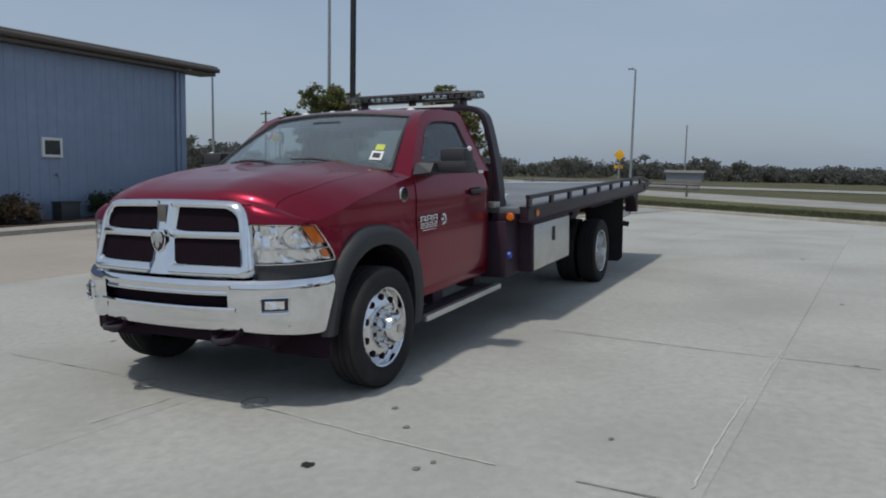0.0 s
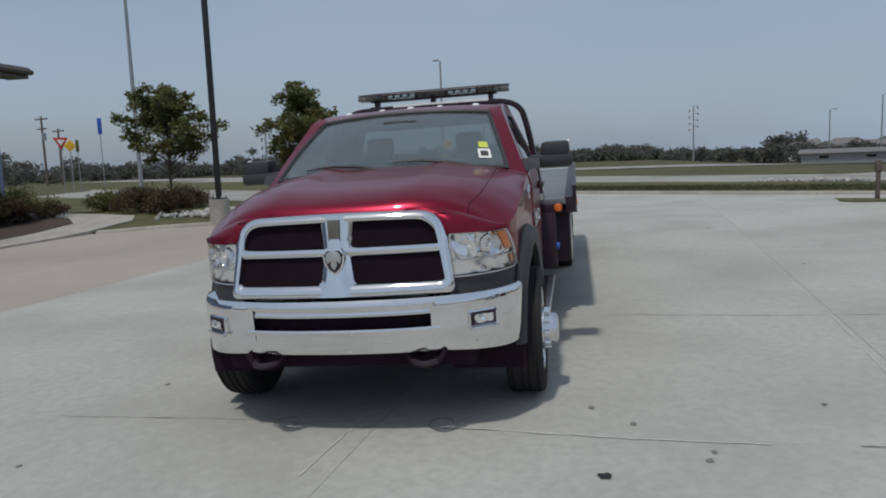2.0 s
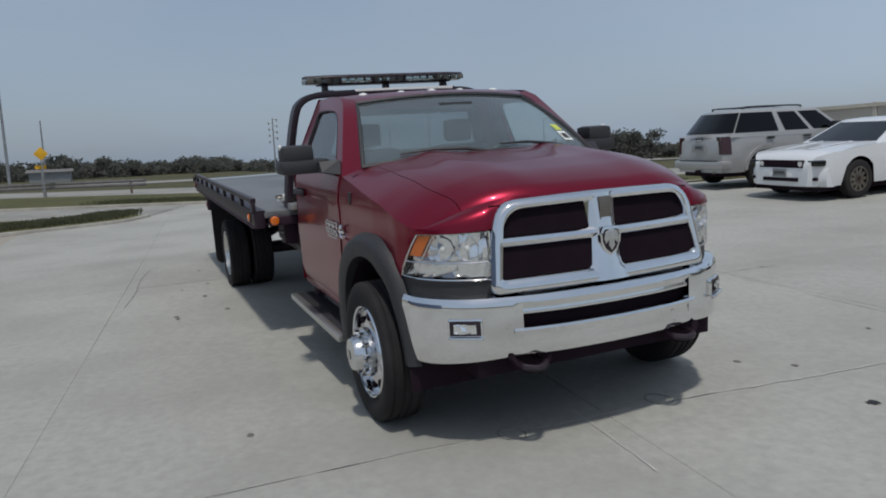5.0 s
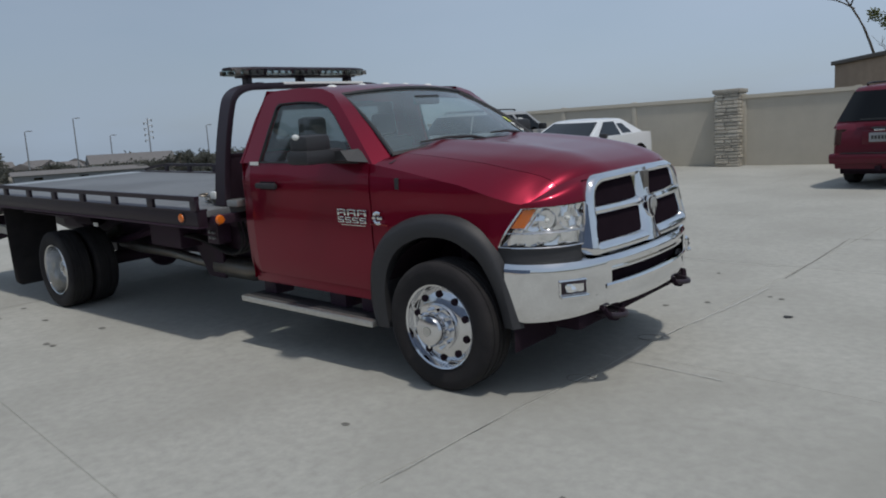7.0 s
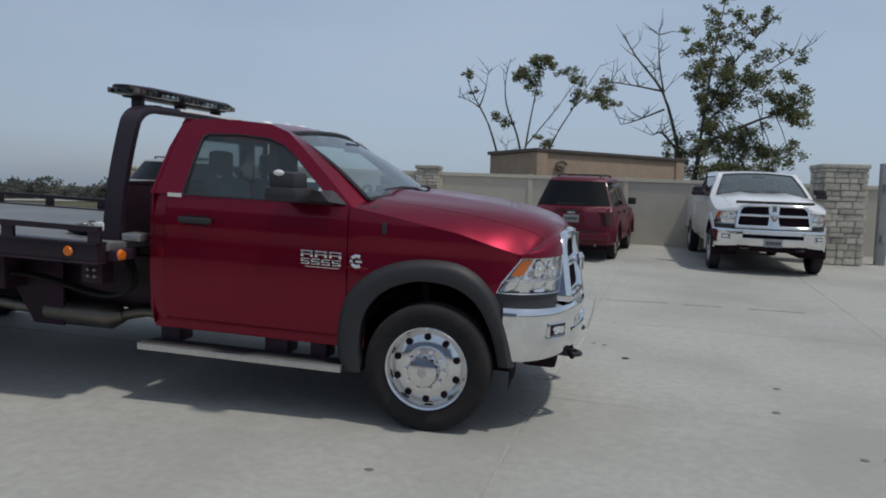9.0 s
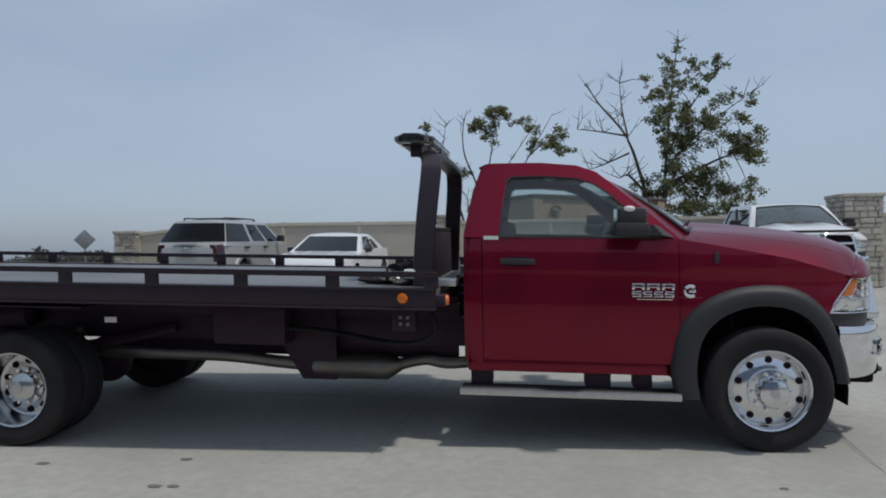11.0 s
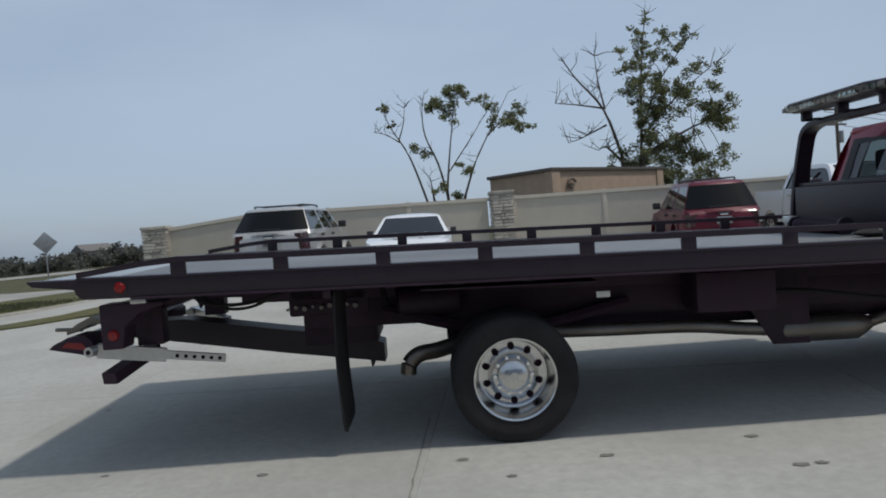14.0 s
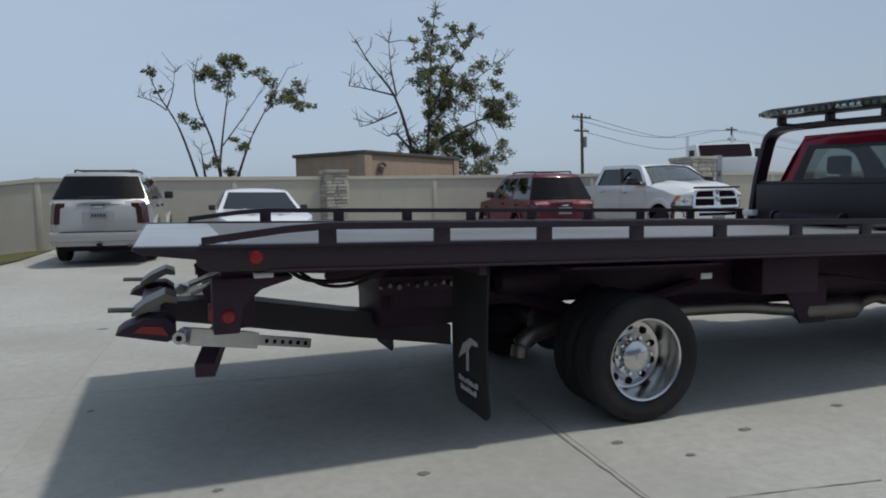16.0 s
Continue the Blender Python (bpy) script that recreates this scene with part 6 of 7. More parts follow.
# cross members under the deck
for k in range(12):
    x = -2.5 - 0.43 * k
    tp("cross_member", box(BM(), x - 0.03, x + 0.03, -1.2, 1.2, 0.90, DECK - 0.05), M_FRAME, bed)
for s in (-1, 1):
    tp("deck_runner", box(BM(), -7.7, BF, s * 0.36, s * 0.46, 0.86, 0.99), M_FRAME, bed)
    tp("subframe", box(BM(), -7.05, -2.1, s * 0.40, s * 0.50, 0.765, 0.88, 0.006), M_FRAME, truck, "black subframe rail")
    # outrigger plates under the right and left side
    bm = BM()
    prism(bm, [(-3.03, 0.86), (-3.60, 0.80), (-3.29, 0.30), (-3.03, 0.30)], 1, s * 0.56, s * 0.585, 0.003)
    tp("brace_plate", bm, M_FRAME, truck, "black triangular brace plate")
    tp("marker_bracket", box(BM(), -2.34, -2.14, s * 0.95, s * 1.17, 0.93, 1.0, 0.005), M_FRAME, truck)
    mk = tp("corner_lamp", lathe(BM(), [(0.0, 0.024), (0.03, 0.02), (0.038, 0.0)], (-2.135, s * 1.13, 0.97), 0, 20), M_AMBER, truck, "amber corner lamp")
    # mud flaps, wing brackets
    bm = BM()
    sheet(bm, lambda y, z: (-6.285 - 0.02 * math.sin(3.3 * z), s * y, z), LIN(0.70, 1.235, 9), [0.0, 0.02, 0.05, 0.10, 0.2, 0.35, 0.5, 0.7, 0.9])
    for v in bm.verts:
        r_ = max(0.0, 0.07 - v.co.z)
        v.co.y = s * (0.9675 + (abs(v.co.y) - 0.9675) * (1 - 3.2 * r_ * r_ / 0.07))
    thicken(bm, 0.012)
    fl = tp("mud_flap", bm, M_RUBBER, truck, "black rubber mud flap")
    bm = BM()
    fx = -6.312
    for y0, y1, z in ((0.83, 1.13, 0.185), (0.86, 1.10, 0.135)):
        for k in range(7):
            w = (y1 - y0) / 7
            box(bm, fx - 0.002, fx + 0.006, s * (y0 + w * k), s * (y0 + w * (k + 0.78)), z - 0.016, z + 0.016 - 0.006 * (k % 3))
    prism(bm, [(s * 0.83, 0.30), (s * 0.90, 0.40), (s * 1.02, 0.46), (s * 1.12, 0.45), (s * 1.12, 0.425), (s * 1.03, 0.42), (s * 0.98, 0.38), (s * 0.98, 0.25), (s * 0.955, 0.25), (s * 0.955, 0.36), (s * 0.91, 0.345)], 0, fx - 0.002, fx + 0.006)
    tp("flap_print", bm, M_PRINT, fl, "faded grey print bars")
    tp("flap_bar", box(BM(), -6.35, -6.30, s * 0.45, s * 1.25, 0.86, 0.92, 0.005), M_FRAME, truck)
# toolbox on the driver's side
tb = tp("tool_box", box(BM(), -3.66, -2.46, 0.72, 1.225, 0.42, 0.90, 0.008), M_FRAME, truck, "black tool box with bright aluminium door")
tp("door", box(BM(), -3.63, -2.49, 1.225, 1.24, 0.435, 0.865, 0.006), M_ALU, tb, "bright aluminium door")
tp("latch", box(BM(), -3.10, -3.04, 1.24, 1.252, 0.66, 0.80, 0.004), M_PLASTIC, tb)
tp("side_panel", box(BM(), -2.44, -2.10, 0.6, 1.10, 0.42, 0.93, 0.01), M_FRAME, truck)
tp("filler_cap", lathe(BM(), [(0, 0.03), (0.03, 0.03), (0.035, 0.0)], (-2.16, 1.10, 0.62), 1, 16), M_BLUE, truck, "blue filler cap")
# Added dark sheet in place of shade and hanging parts under the bed
tp("underbed_fill", box(BM(), -5.0, -2.12, -0.43, -0.41, 0.455, 0.92, 0.004), M_FRAME, truck, "black sheet filling the shaded gap under the bed")
for s in (-1, 1):
    tp("deck_lamp", box(BM(), -2.22, -2.08, s * 0.86, s * 1.0, 1.05, 1.10, 0.008), M_ALU, truck, "bright deck step plate")
# hydraulic tank and valves on the passenger's side
tp("hydraulic_tank", box(BM(), -3.9, -3.35, -0.80, -0.50, 0.58, 0.86, 0.03), M_FRAME, truck)
for y in (-0.86, -0.82, -0.78):
    tp("hose", tube(BM(), smooth_path([(-2.3, y, 0.90), (-2.25, y - 0.02, 0.72), (-2.5, y + 0.02, 0.62), (-3.2, y + 0.1, 0.70), (-3.9, y + 0.15, 0.66)], 6), 0.014, 6), M_RUBBER, truck, "black hydraulic hose")
bm = BM()
box(bm, -2.52, -2.36, -1.02, -0.9, 0.74, 0.90, 0.004)
tp("control_box", bm, M_FRAME, truck)
for k in range(4):
    tp("control_knob", cyl(BM(), (-2.41 - 0.05 * (k % 2), -1.015, 0.79 + 0.045 * (k // 2)), (-2.41 - 0.05 * (k % 2), -1.04, 0.79 + 0.045 * (k // 2)), 0.011, seg=8), M_POLE, truck)
tp("work_lamp", box(BM(), -3.80, -3.70, -1.02, -0.94, 0.90, 0.945, 0.015), M_WHITELENS, truck, "white clearance lamp")
tp("reflector_tag", box(BM(), -4.62, -4.53, -1.0, -0.99, 0.75, 0.79, 0.004), M_PAPER, truck)
for s in (-1, 1):
    tp("wheel_arch", box(BM(), -5.75, -4.65, s * 0.68, s * 1.22, 0.872, 0.882), M_FRAME, truck)

# cab guard and light bar
LEG = smooth_path([(-2.31, 0.975, 1.05), (-2.29, 0.93, 1.45), (-2.26, 0.865, 1.79), (-2.255, 0.81, 1.90), (-2.25, 0.70, 1.952), (-2.25, 0.5, 1.966), (-2.25, 0.0, 1.972)], 5)
LEG = LEG + [Vector((p.x, -p.y, p.z)) for p in LEG[-2::-1]]
bm = BM()
rings = []
for i, p in enumerate(LEG):
    d = (LEG[min(i + 1, len(LEG) - 1)] - LEG[max(i - 1, 0)]).normalized()
    a = Vector((1, 0, 0))
    b = a.cross(d).normalized()
    rings.append([p + a * u + b * v for u, v in ((-0.066, -0.025), (0.066, -0.025), (0.072, 0), (0.066, 0.025), (-0.066, 0.025), (-0.072, 0))])
loft(bm, rings)
hb = tp("cab_guard", bm, M_BLACK, truck, "black cab guard hoop")
bm = BM()
box(bm, -2.36, -2.30, -0.90, 0.90, 1.05, 1.415, 0.006)
box(bm, -2.33, -2.30, -0.90, 0.90, 1.415, 1.45, 0.006)
tp("guard_plate", bm, M_BLACK, hb)
for s in (-1, 1):
    tp("work_light", box(BM(), -2.44, -2.36, s * 0.86, s * 1.0, 1.10, 1.16, 0.012), M_WHITELENS, hb, "white work light")
cr = random.Random(31)
heap = tp("chain_heap", ball(BM(), (-2.47, -0.84, 1.065), 0.07, 2, (1.2, 1.6, 0.5)), M_EXHAUST, truck, "loose grey tie-down chain heaped on the deck")
for k in range(34):
    c = Vector((-2.48 + cr.gauss(0, 0.055), -0.84 + cr.gauss(0, 0.09), 1.075 + abs(cr.gauss(0, 0.022))))
    a = cr.random() * 6.283
    d, e = Vector((math.cos(a), math.sin(a), cr.uniform(-0.3, 0.3))) * 0.032, Vector((-math.sin(a), math.cos(a), cr.uniform(-0.6, 0.6))) * 0.018
    tp("chain_link", tube(BM(), [c + d * math.cos(q) + e * math.sin(q) for q in LIN(0, 2 * math.pi, 11)], 0.0065, 5, 1.0, False), M_ALU if k % 3 == 0 else M_EXHAUST, heap)
BARX = -2.415


def bar_section(bm, y0, y1, zs, grow=0.0):
    """A slice of the light bar between heights; each height has its own inset, and the ends taper."""
    def dep(y):
        return 0.150 - 0.085 * max(0, (abs(y) - 0.56) / 0.165) ** 2 + grow
    ys = LIN(y0, y1, 9)
    side = [(z, d) for z, d in zs]
    loft(bm, [[(BARX - dep(y) + d, y, z) for z, d in side] + [(BARX + dep(y) - d, y, z) for z, d in side[::-1]] for y in ys])
    return bm


lb = tp("light_bar", bar_section(BM(), -0.60, 0.60, ((2.046, 0.07), (2.060, 0.06))), M_BLACK, truck, "slim clear emergency light bar on black feet")
for k in range(5):
    y0, y1 = -0.725 + 0.29 * k, -0.725 + 0.29 * (k + 1)
    dome = tp("lens", bar_section(BM(), y0 + 0.003, y1 - 0.003, ((2.058, 0.05), (2.066, 0.026), (2.086, 0.004), (2.108, 0.0))), M_WINDOW, lb, "clear lens section")
    bm = BM()
    for j in range(4):
        for side in (-1, 1):
            yc = y0 + 0.035 + 0.073 * j
            box(bm, BARX + side * 0.105 - 0.012, BARX + side * 0.105 + 0.012, yc - 0.024, yc + 0.024, 2.066, 2.103, 0.003)
    box(bm, BARX - 0.085, BARX + 0.085, y0 + 0.03, y1 - 0.03, 2.061, 2.074)
    tp("lamp_cells", bm, M_REFLECTOR if k % 2 else M_EXHAUST, dome)
    tp("divider", bar_section(BM(), y1 - 0.006, y1 + 0.004, ((2.058, 0.045), (2.070, 0.02), (2.110, -0.002))), M_BLACK, lb) if k < 4 else None
tp("cover", bar_section(BM(), -0.722, 0.722, ((2.108, -0.004), (2.120, 0.004), (2.126, 0.02))), M_BLACK, lb)
for y in (-0.55, 0.0, 0.55):
    tp("foot", box(BM(), BARX - 0.03, BARX + 0.06, y - 0.022, y + 0.022, 1.97, 2.05, 0.012), M_BLACK, lb)
    tp("clamp", box(BM(), BARX - 0.02, -2.22, y - 0.03, y + 0.03, 1.985, 1.998, 0.003), M_BLACK, lb)
tp("lamp_strip", box(BM(), -2.22, -2.18, -0.35, 0.55, 1.965, 1.998, 0.008), M_WHITELENS, lb)

# winch and clutter behind the guard
wn = tp("winch", tube(BM(), [(-2.62, -0.35, 1.10), (-2.62, 0.35, 1.10)], 0.05, 16), M_FRAME, truck, "black winch drum on the deck")
for s in (-1, 1):
    tp("flange", lathe(BM(), [(0.0, 0.0), (0.065, 0.0), (0.065, 0.02), (0, 0.02)], (-2.62, s * 0.37, 1.105), 1, 24), M_BLACK, wn)
bm = tube(BM(), [(-2.62 + 0.05 * math.cos(a), -0.32 + 0.64 * a / 88.0, 1.10 + 0.05 * math.sin(a)) for a in LIN(0, 88.0, 170)], 0.009, 5)
tp("cable", bm, M_FRAME, wn)
tp("pulley_block", ball(BM(), (-2.62, -0.80, 1.075), 0.075, 2, (2.6, 1.2, 0.45)), M_RUBBER, truck, "black tie-down strap bundle")

# ---- underlift at the tail ----
def slant(bm, stations, y0, y1):
    """A bar whose (x, bottom, top) stations climb towards the tail."""
    return loft(bm, [[(x, y0, a), (x, y1, a), (x, y1, b), (x, y0, b)] for x, a, b in stations])


ul = tw("underlift", slant(BM(), ((-6.09, 0.355, 0.50), (-6.26, 0.385, 0.573), (-6.85, 0.48, 0.66), (-7.6, 0.615, 0.795), (-8.1, 0.70, 0.80)), -0.12, 0.12), M_BLACK, truck, "black wheel-lift boom under the tail")
tw("boom_housing", box(BM(), -6.66, -6.12, -0.30, 0.30, 0.55, 0.80, 0.01), M_FRAME, ul)
tw("crossbar", box(BM(), -8.14, -8.02, -0.66, 0.66, 0.72, 0.81, 0.012), M_BLACK, ul)
def bar_between(bm, p, q, w, h):
    """A square bar from p to q."""
    p, q = Vector(p), Vector(q)
    d = (q - p).normalized()
    a = d.cross(Vector((0, 0, 1))).normalized()
    b = a.cross(d)
    return loft(bm, [[c + a * u * w / 2 + b * v * h / 2 for u, v in ((-1, -1), (1, -1), (1, 1), (-1, 1))] for c in (p, q)])


for s in (-1, 1):
    tw("wheel_pad", prism(BM(), [(-8.24, 0.755), (-8.205, 0.785), (-8.10, 0.83), (-7.99, 0.83), (-7.94, 0.79), (-7.94, 0.715), (-7.99, 0.70)], 1, s * 0.64, s * 0.90, 0.008), M_FRAME, ul, "angled black wheel cradle pad")
    tw("pad_reflector", prism(BM(), [(-8.15, 0.765), (-8.11, 0.795), (-8.01, 0.785), (-7.98, 0.735)], 1, s * 0.901, s * 0.905), M_REDLENS, ul)
    tw("pad_arm", slant(BM(), ((-8.16, 0.83, 0.85), (-8.09, 0.85, 0.90), (-7.99, 0.90, 0.945), (-7.93, 0.89, 0.92)), s * 0.52, s * 0.80), M_EXHAUST, ul, "worn grey steel pad arm")
    tw("pad_pin", cyl(BM(), (-8.28, s * 0.70, 0.86), (-8.10, s * 0.70, 0.85), 0.014, seg=8), M_EXHAUST, ul)
    p0, p1 = Vector((-7.19, s * 0.55, 0.555)), Vector((-7.93, s * 0.97, 0.745))
    tw("receiver_tube", bar_between(BM(), p0.lerp(p1, 0.46), p0.lerp(p1, 0.95), 0.085, 0.09), M_ALU, ul, "bright zinc receiver tube")
    arm = tw("slide_bar", bar_between(BM(), p0, p0.lerp(p1, 0.5), 0.055, 0.055), M_ALU, ul, "drilled zinc slide bar")
    side = (p1 - p0).normalized().cross(Vector((0, 0, 1))).normalized()
    side = side if side.y * s > 0 else -side
    for k in range(6):
        c = p0.lerp(p1, 0.05 + 0.066 * k) + side * 0.026
        tw("pin_hole", cyl(BM(), c, c + side * 0.004, 0.0135, seg=10), M_DARK, arm)
    tw("fork_arm", bar_between(BM(), (-7.70, s * 0.50, 0.655), (-7.81, s * 1.0, 0.555), 0.10, 0.075), M_FRAME, ul)
    tw("pin", cyl(BM(), (-7.90, s * 0.86, 0.735), (-7.93, s * 1.00, 0.735), 0.034, seg=12), M_ALU, ul)
    tw("pin_bore", cyl(BM(), (-7.93, s * 0.999, 0.735), (-7.931, s * 1.004, 0.735), 0.016, seg=10), M_DARK, ul)
    # tail lamp box under the deck edge
    tl = tw("tail_bracket", prism(BM(), [(-7.765, 1.05), (-7.765, 0.765), (-7.635, 0.765), (-7.615, 0.90), (-7.52, 0.985), (-7.36, 1.03), (-7.36, 1.05)], 1, s * 0.98, s * 1.15, 0.01), M_FRAME, truck, "black tail lamp box with red lamp")
    tw("post", box(BM(), -7.70, -7.52, s * 0.66, s * 0.78, 0.72, 1.06, 0.012), M_FRAME, tl)
    tw("gusset", prism(BM(), [(-7.80, 0.94), (-7.55, 1.12), (-6.95, 1.12), (-7.4, 0.985), (-7.62, 0.93), (-7.74, 0.78)], 1, s * 0.68, s * 0.72, 0.003), M_FRAME, tl)
    tw("tail_lamp", lathe(BM(), [(0.0, -0.02), (0.045, -0.018), (0.052, 0.0)], (-7.765, s * 1.065, 0.87), 0, 20), M_REDLENS, tl, "round red tail lamp")
    tw("tail_lamp", lathe(BM(), [(0.0, s * 0.015), (0.03, s * 0.012), (0.037, 0.0)], (-7.69, s * 1.15, 0.855), 1, 20), M_REDLENS, tl, "round red side lamp")
    tw("cover_plate", box(BM(), -7.56, -7.46, s * 1.13, s * 1.17, 1.045, 1.075, 0.006), M_ALU, tl)
    tw("lift_cylinder", tube(BM(), [(-7.45, s * 0.2, 1.0), (-6.6, s * 0.2, 0.95)], 0.04, 12), M_FRAME, ul)
    tw("piston_rod", tube(BM(), [(-7.85, s * 0.2, 0.86), (-7.45, s * 0.2, 1.0)], 0.022, 10), M_CHROME, ul)
tw("tail_plate", box(BM(), -7.66, -7.52, -0.68, 0.68, 0.98, 1.10, 0.006), M_FRAME, truck)
tw("hose_loop", tube(BM(), smooth_path([(-7.35, -0.72, 1.06), (-7.22, -0.74, 0.97), (-6.95, -0.72, 0.95), (-6.62, -0.70, 1.03)], 6), 0.014, 6), M_RUBBER, truck, "black hydraulic hose loop")
tw("hose_loop", tube(BM(), smooth_path([(-7.3, -0.70, 1.05), (-7.12, -0.72, 0.93), (-6.9, -0.72, 0.93), (-6.65, -0.68, 1.05)], 6), 0.012, 6), M_RUBBER, truck, "black hydraulic hose loop")
tw("valve_block", box(BM(), -6.72, -6.15, -0.50, 0.50, 0.80, 1.02, 0.02), M_FRAME, truck)
for k in range(9):
    tw("fitting", cyl(BM(), (-6.72 + 0.06 * k, -0.52, 0.86 + 0.012 * (k % 2)), (-6.72 + 0.06 * k, -0.55, 0.86 + 0.012 * (k % 2)), 0.010 + 0.004 * (k % 3), seg=8), M_EXHAUST, truck)
for k in range(3):
    tw("brake_line", tube(BM(), smooth_path([(-6.05 + 0.1 * k, -0.5, 1.02), (-6.0 + 0.1 * k, -0.55, 0.82 - 0.03 * k), (-5.88 + 0.1 * k, -0.5, 0.78), (-5.78 + 0.1 * k, -0.45, 1.0)], 5), 0.016, 6), M_RUBBER, truck)
tw("air_tank", tube(BM(), [(-5.95, -0.55, 0.86), (-5.92, -0.55, 0.86), (-5.50, -0.55, 0.86), (-5.47, -0.55, 0.86)], [0.05, 0.10, 0.10, 0.05], 14), M_FRAME, truck)


# ---- parked vehicles ----
def small_wheel(root, x, y, s, r, spokes=6, mat=M_POLISHED):
    k = r / 0.36
    prof = [(0.235, -0.09), (0.32, -0.10), (0.352, -0.085), (0.36, -0.06), (0.36, 0.06), (0.352, 0.085), (0.32, 0.10), (0.235, 0.09)]
    w = part("wheel", lathe(BM(), [(a * k, o) for a, o in prof], (x, y, r), 1, 32), M_RUBBER, root, "wheel with black tyre")
    rm = part("rim", lathe(BM(), [(a * k, s * o) for a, o in ((0.24, 0.088), (0.225, 0.085), (0.215, 0.03), (0.06, 0.02), (0.055, 0.06), (0, 0.065))], (x, y, r), 1, 32), M_FRAME, w)
    bm = BM()
    lathe(bm, [(a * k, s * o) for a, o in ((0.24, 0.09), (0.21, 0.09), (0.21, 0.07))], (x, y, r), 1, 32)
    for j in range(spokes):
        a = 2 * math.pi * j / spokes
        d, t = Vector((math.cos(a), 0, math.sin(a))), Vector((-math.sin(a), 0, math.cos(a)))
        c = Vector((x, y + s * 0.075, r))
        loft(bm, [[c + d * 0.04 * k + t * q * 0.035 + Vector((0, s * o, 0)) for q, o in ((-1, 0), (1, 0), (1, -0.03), (-1, -0.03))], [c + d * 0.215 * k + t * q * 0.028 + Vector((0, s * o, 0)) for q, o in ((-1, 0), (1, 0), (1, -0.03), (-1, -0.03))]])
    part("spokes", bm, mat, rm)


def car(x, y, yaw, name, label, category, L, W, top, roof, wheels, r, paint, low=0.30, rocker=0.36, rear_round=0.34, wrap=0.06, tint=M_TINT):
    """A parked car: hull with wheel arches, glasshouse with panes, wheels. top: (x, z) of bonnet, belt and tail; roof: (front, rear, z) at belt and roof."""
    root = empty(name, on_slope(x, y, yaw), label, category)
    h = W / 2
    x0, x1 = top[0][0], top[-1][0]

    def lo(u):
        z = rocker
        for wx in wheels:
            q = abs(u - wx)
            if q < r + 0.07:
                z = max(z, r + math.sqrt(max(0, (r + 0.075) ** 2 - q * q)))
        if u < wheels[0] - r - 0.1 or u > wheels[1] + r + 0.1:
            z = low + 0.04
        return z

    def wd(u, z):
        e = min(u - x0, x1 - u)
        k = 1 - (0.34 if x1 - u < u - x0 else rear_round) * max(0, 1 - e / 0.55) ** 2.2
        return (h + interp([(0.2, -0.05), (0.4, -0.01), (0.65, 0.0), (0.95, -0.025), (1.15, -0.06)], z)) * k
    us = sorted(set(LIN(x0, x1, 58) + [x0 + 0.02, x1 - 0.02]))
    rings = []
    for u in us:
        t, b = interp(top, u), lo(u)
        b = min(b, t - 0.03)
        e = min(u - x0, x1 - u)
        drop = 0.08 * max(0, 1 - e / 0.12) ** 2
        half = [(wd(u, b + (t - b) * v), b + (t - b - drop) * (v * 0.97 if v < 1 else 0.985)) for v in LIN(0, 1, 8)]
        yy = half[-1][0]
        topline = [(yy * q, t - drop + 0.03 * (1 - q * q) - 0.012 * (q > 0.9)) for q in (0.93, 0.75, 0.4, 0.0)]
        hp = half + topline
        rings.append([(u, a, z) for a, z in hp] + [(u, -a, z) for a, z in hp[-2::-1]])
    bm = BM()
    loft(bm, rings, False, False)
    for rg_ in (rings[0], rings[-1]):
        bm.faces.new([bm.verts.new(p) for p in rg_])
    part("body", bm, paint, root)
    part("underbody", box(BM(), x0 + 0.15, x1 - 0.15, -h + 0.18, h - 0.18, low - 0.06, 0.62), M_DARK, root)
    (f0, r0, z0), (f1, r1, z1) = roof
    w0, w1 = h - 0.07, h - 0.28

    def gl(u, v, t):
        """u: -1 rear to 1 front, v: -1 right to 1 left, t: belt to roof."""
        xr, xf, w = r0 + (r1 - r0) * t, f0 + (f1 - f0) * t, w0 + (w1 - w0) * t
        c = (xr + xf) / 2 + u * (xf - xr) / 2
        return Vector((c + (0.10 * (1 - v * v) if u > 0.99 else -wrap * (1 - abs(v) ** 3) if u < -0.99 else 0) * (1 - 0.4 * t), v * w, z0 + (z1 - z0) * t))
    ring_uv = [(1, v) for v in LIN(-1, 1, 7)] + [(u, 1) for u in LIN(0.9, -0.9, 9)] + [(-1, v) for v in LIN(1, -1, 7)] + [(u, -1) for u in LIN(-0.9, 0.9, 9)]
    bm = BM()
    cen = Vector(((f1 + r1) / 2, 0, 0))
    rr = [[gl(u, v, t) for u, v in ring_uv] for t in (-0.12, 0, 0.5, 0.86)]
    edge = [gl(u, v, 0.96) for u, v in ring_uv]
    rr.append([Vector((cen.x + (p.x - cen.x) * 0.985, p.y * 0.975, p.z)) for p in edge])
    topc = [(p - cen) * s_ + cen + Vector((0, 0, dz)) for s_, dz in ((0.90, 0.03),) for p in [gl(u, v, 1.0) - Vector((0, 0, 0.02)) for u, v in ring_uv]]
    for p in topc:
        p.z = z1
    rr.append(topc)
    rr.append([Vector((cen.x + (p.x - cen.x) * 0.6, p.y * 0.6, z1 + 0.025)) for p in topc])
    rr.append([Vector((cen.x + (p.x - cen.x) * 0.05, p.y * 0.05, z1 + 0.035)) for p in topc])
    loft(bm, rr, True, True)
    part("roof", bm, paint, root)

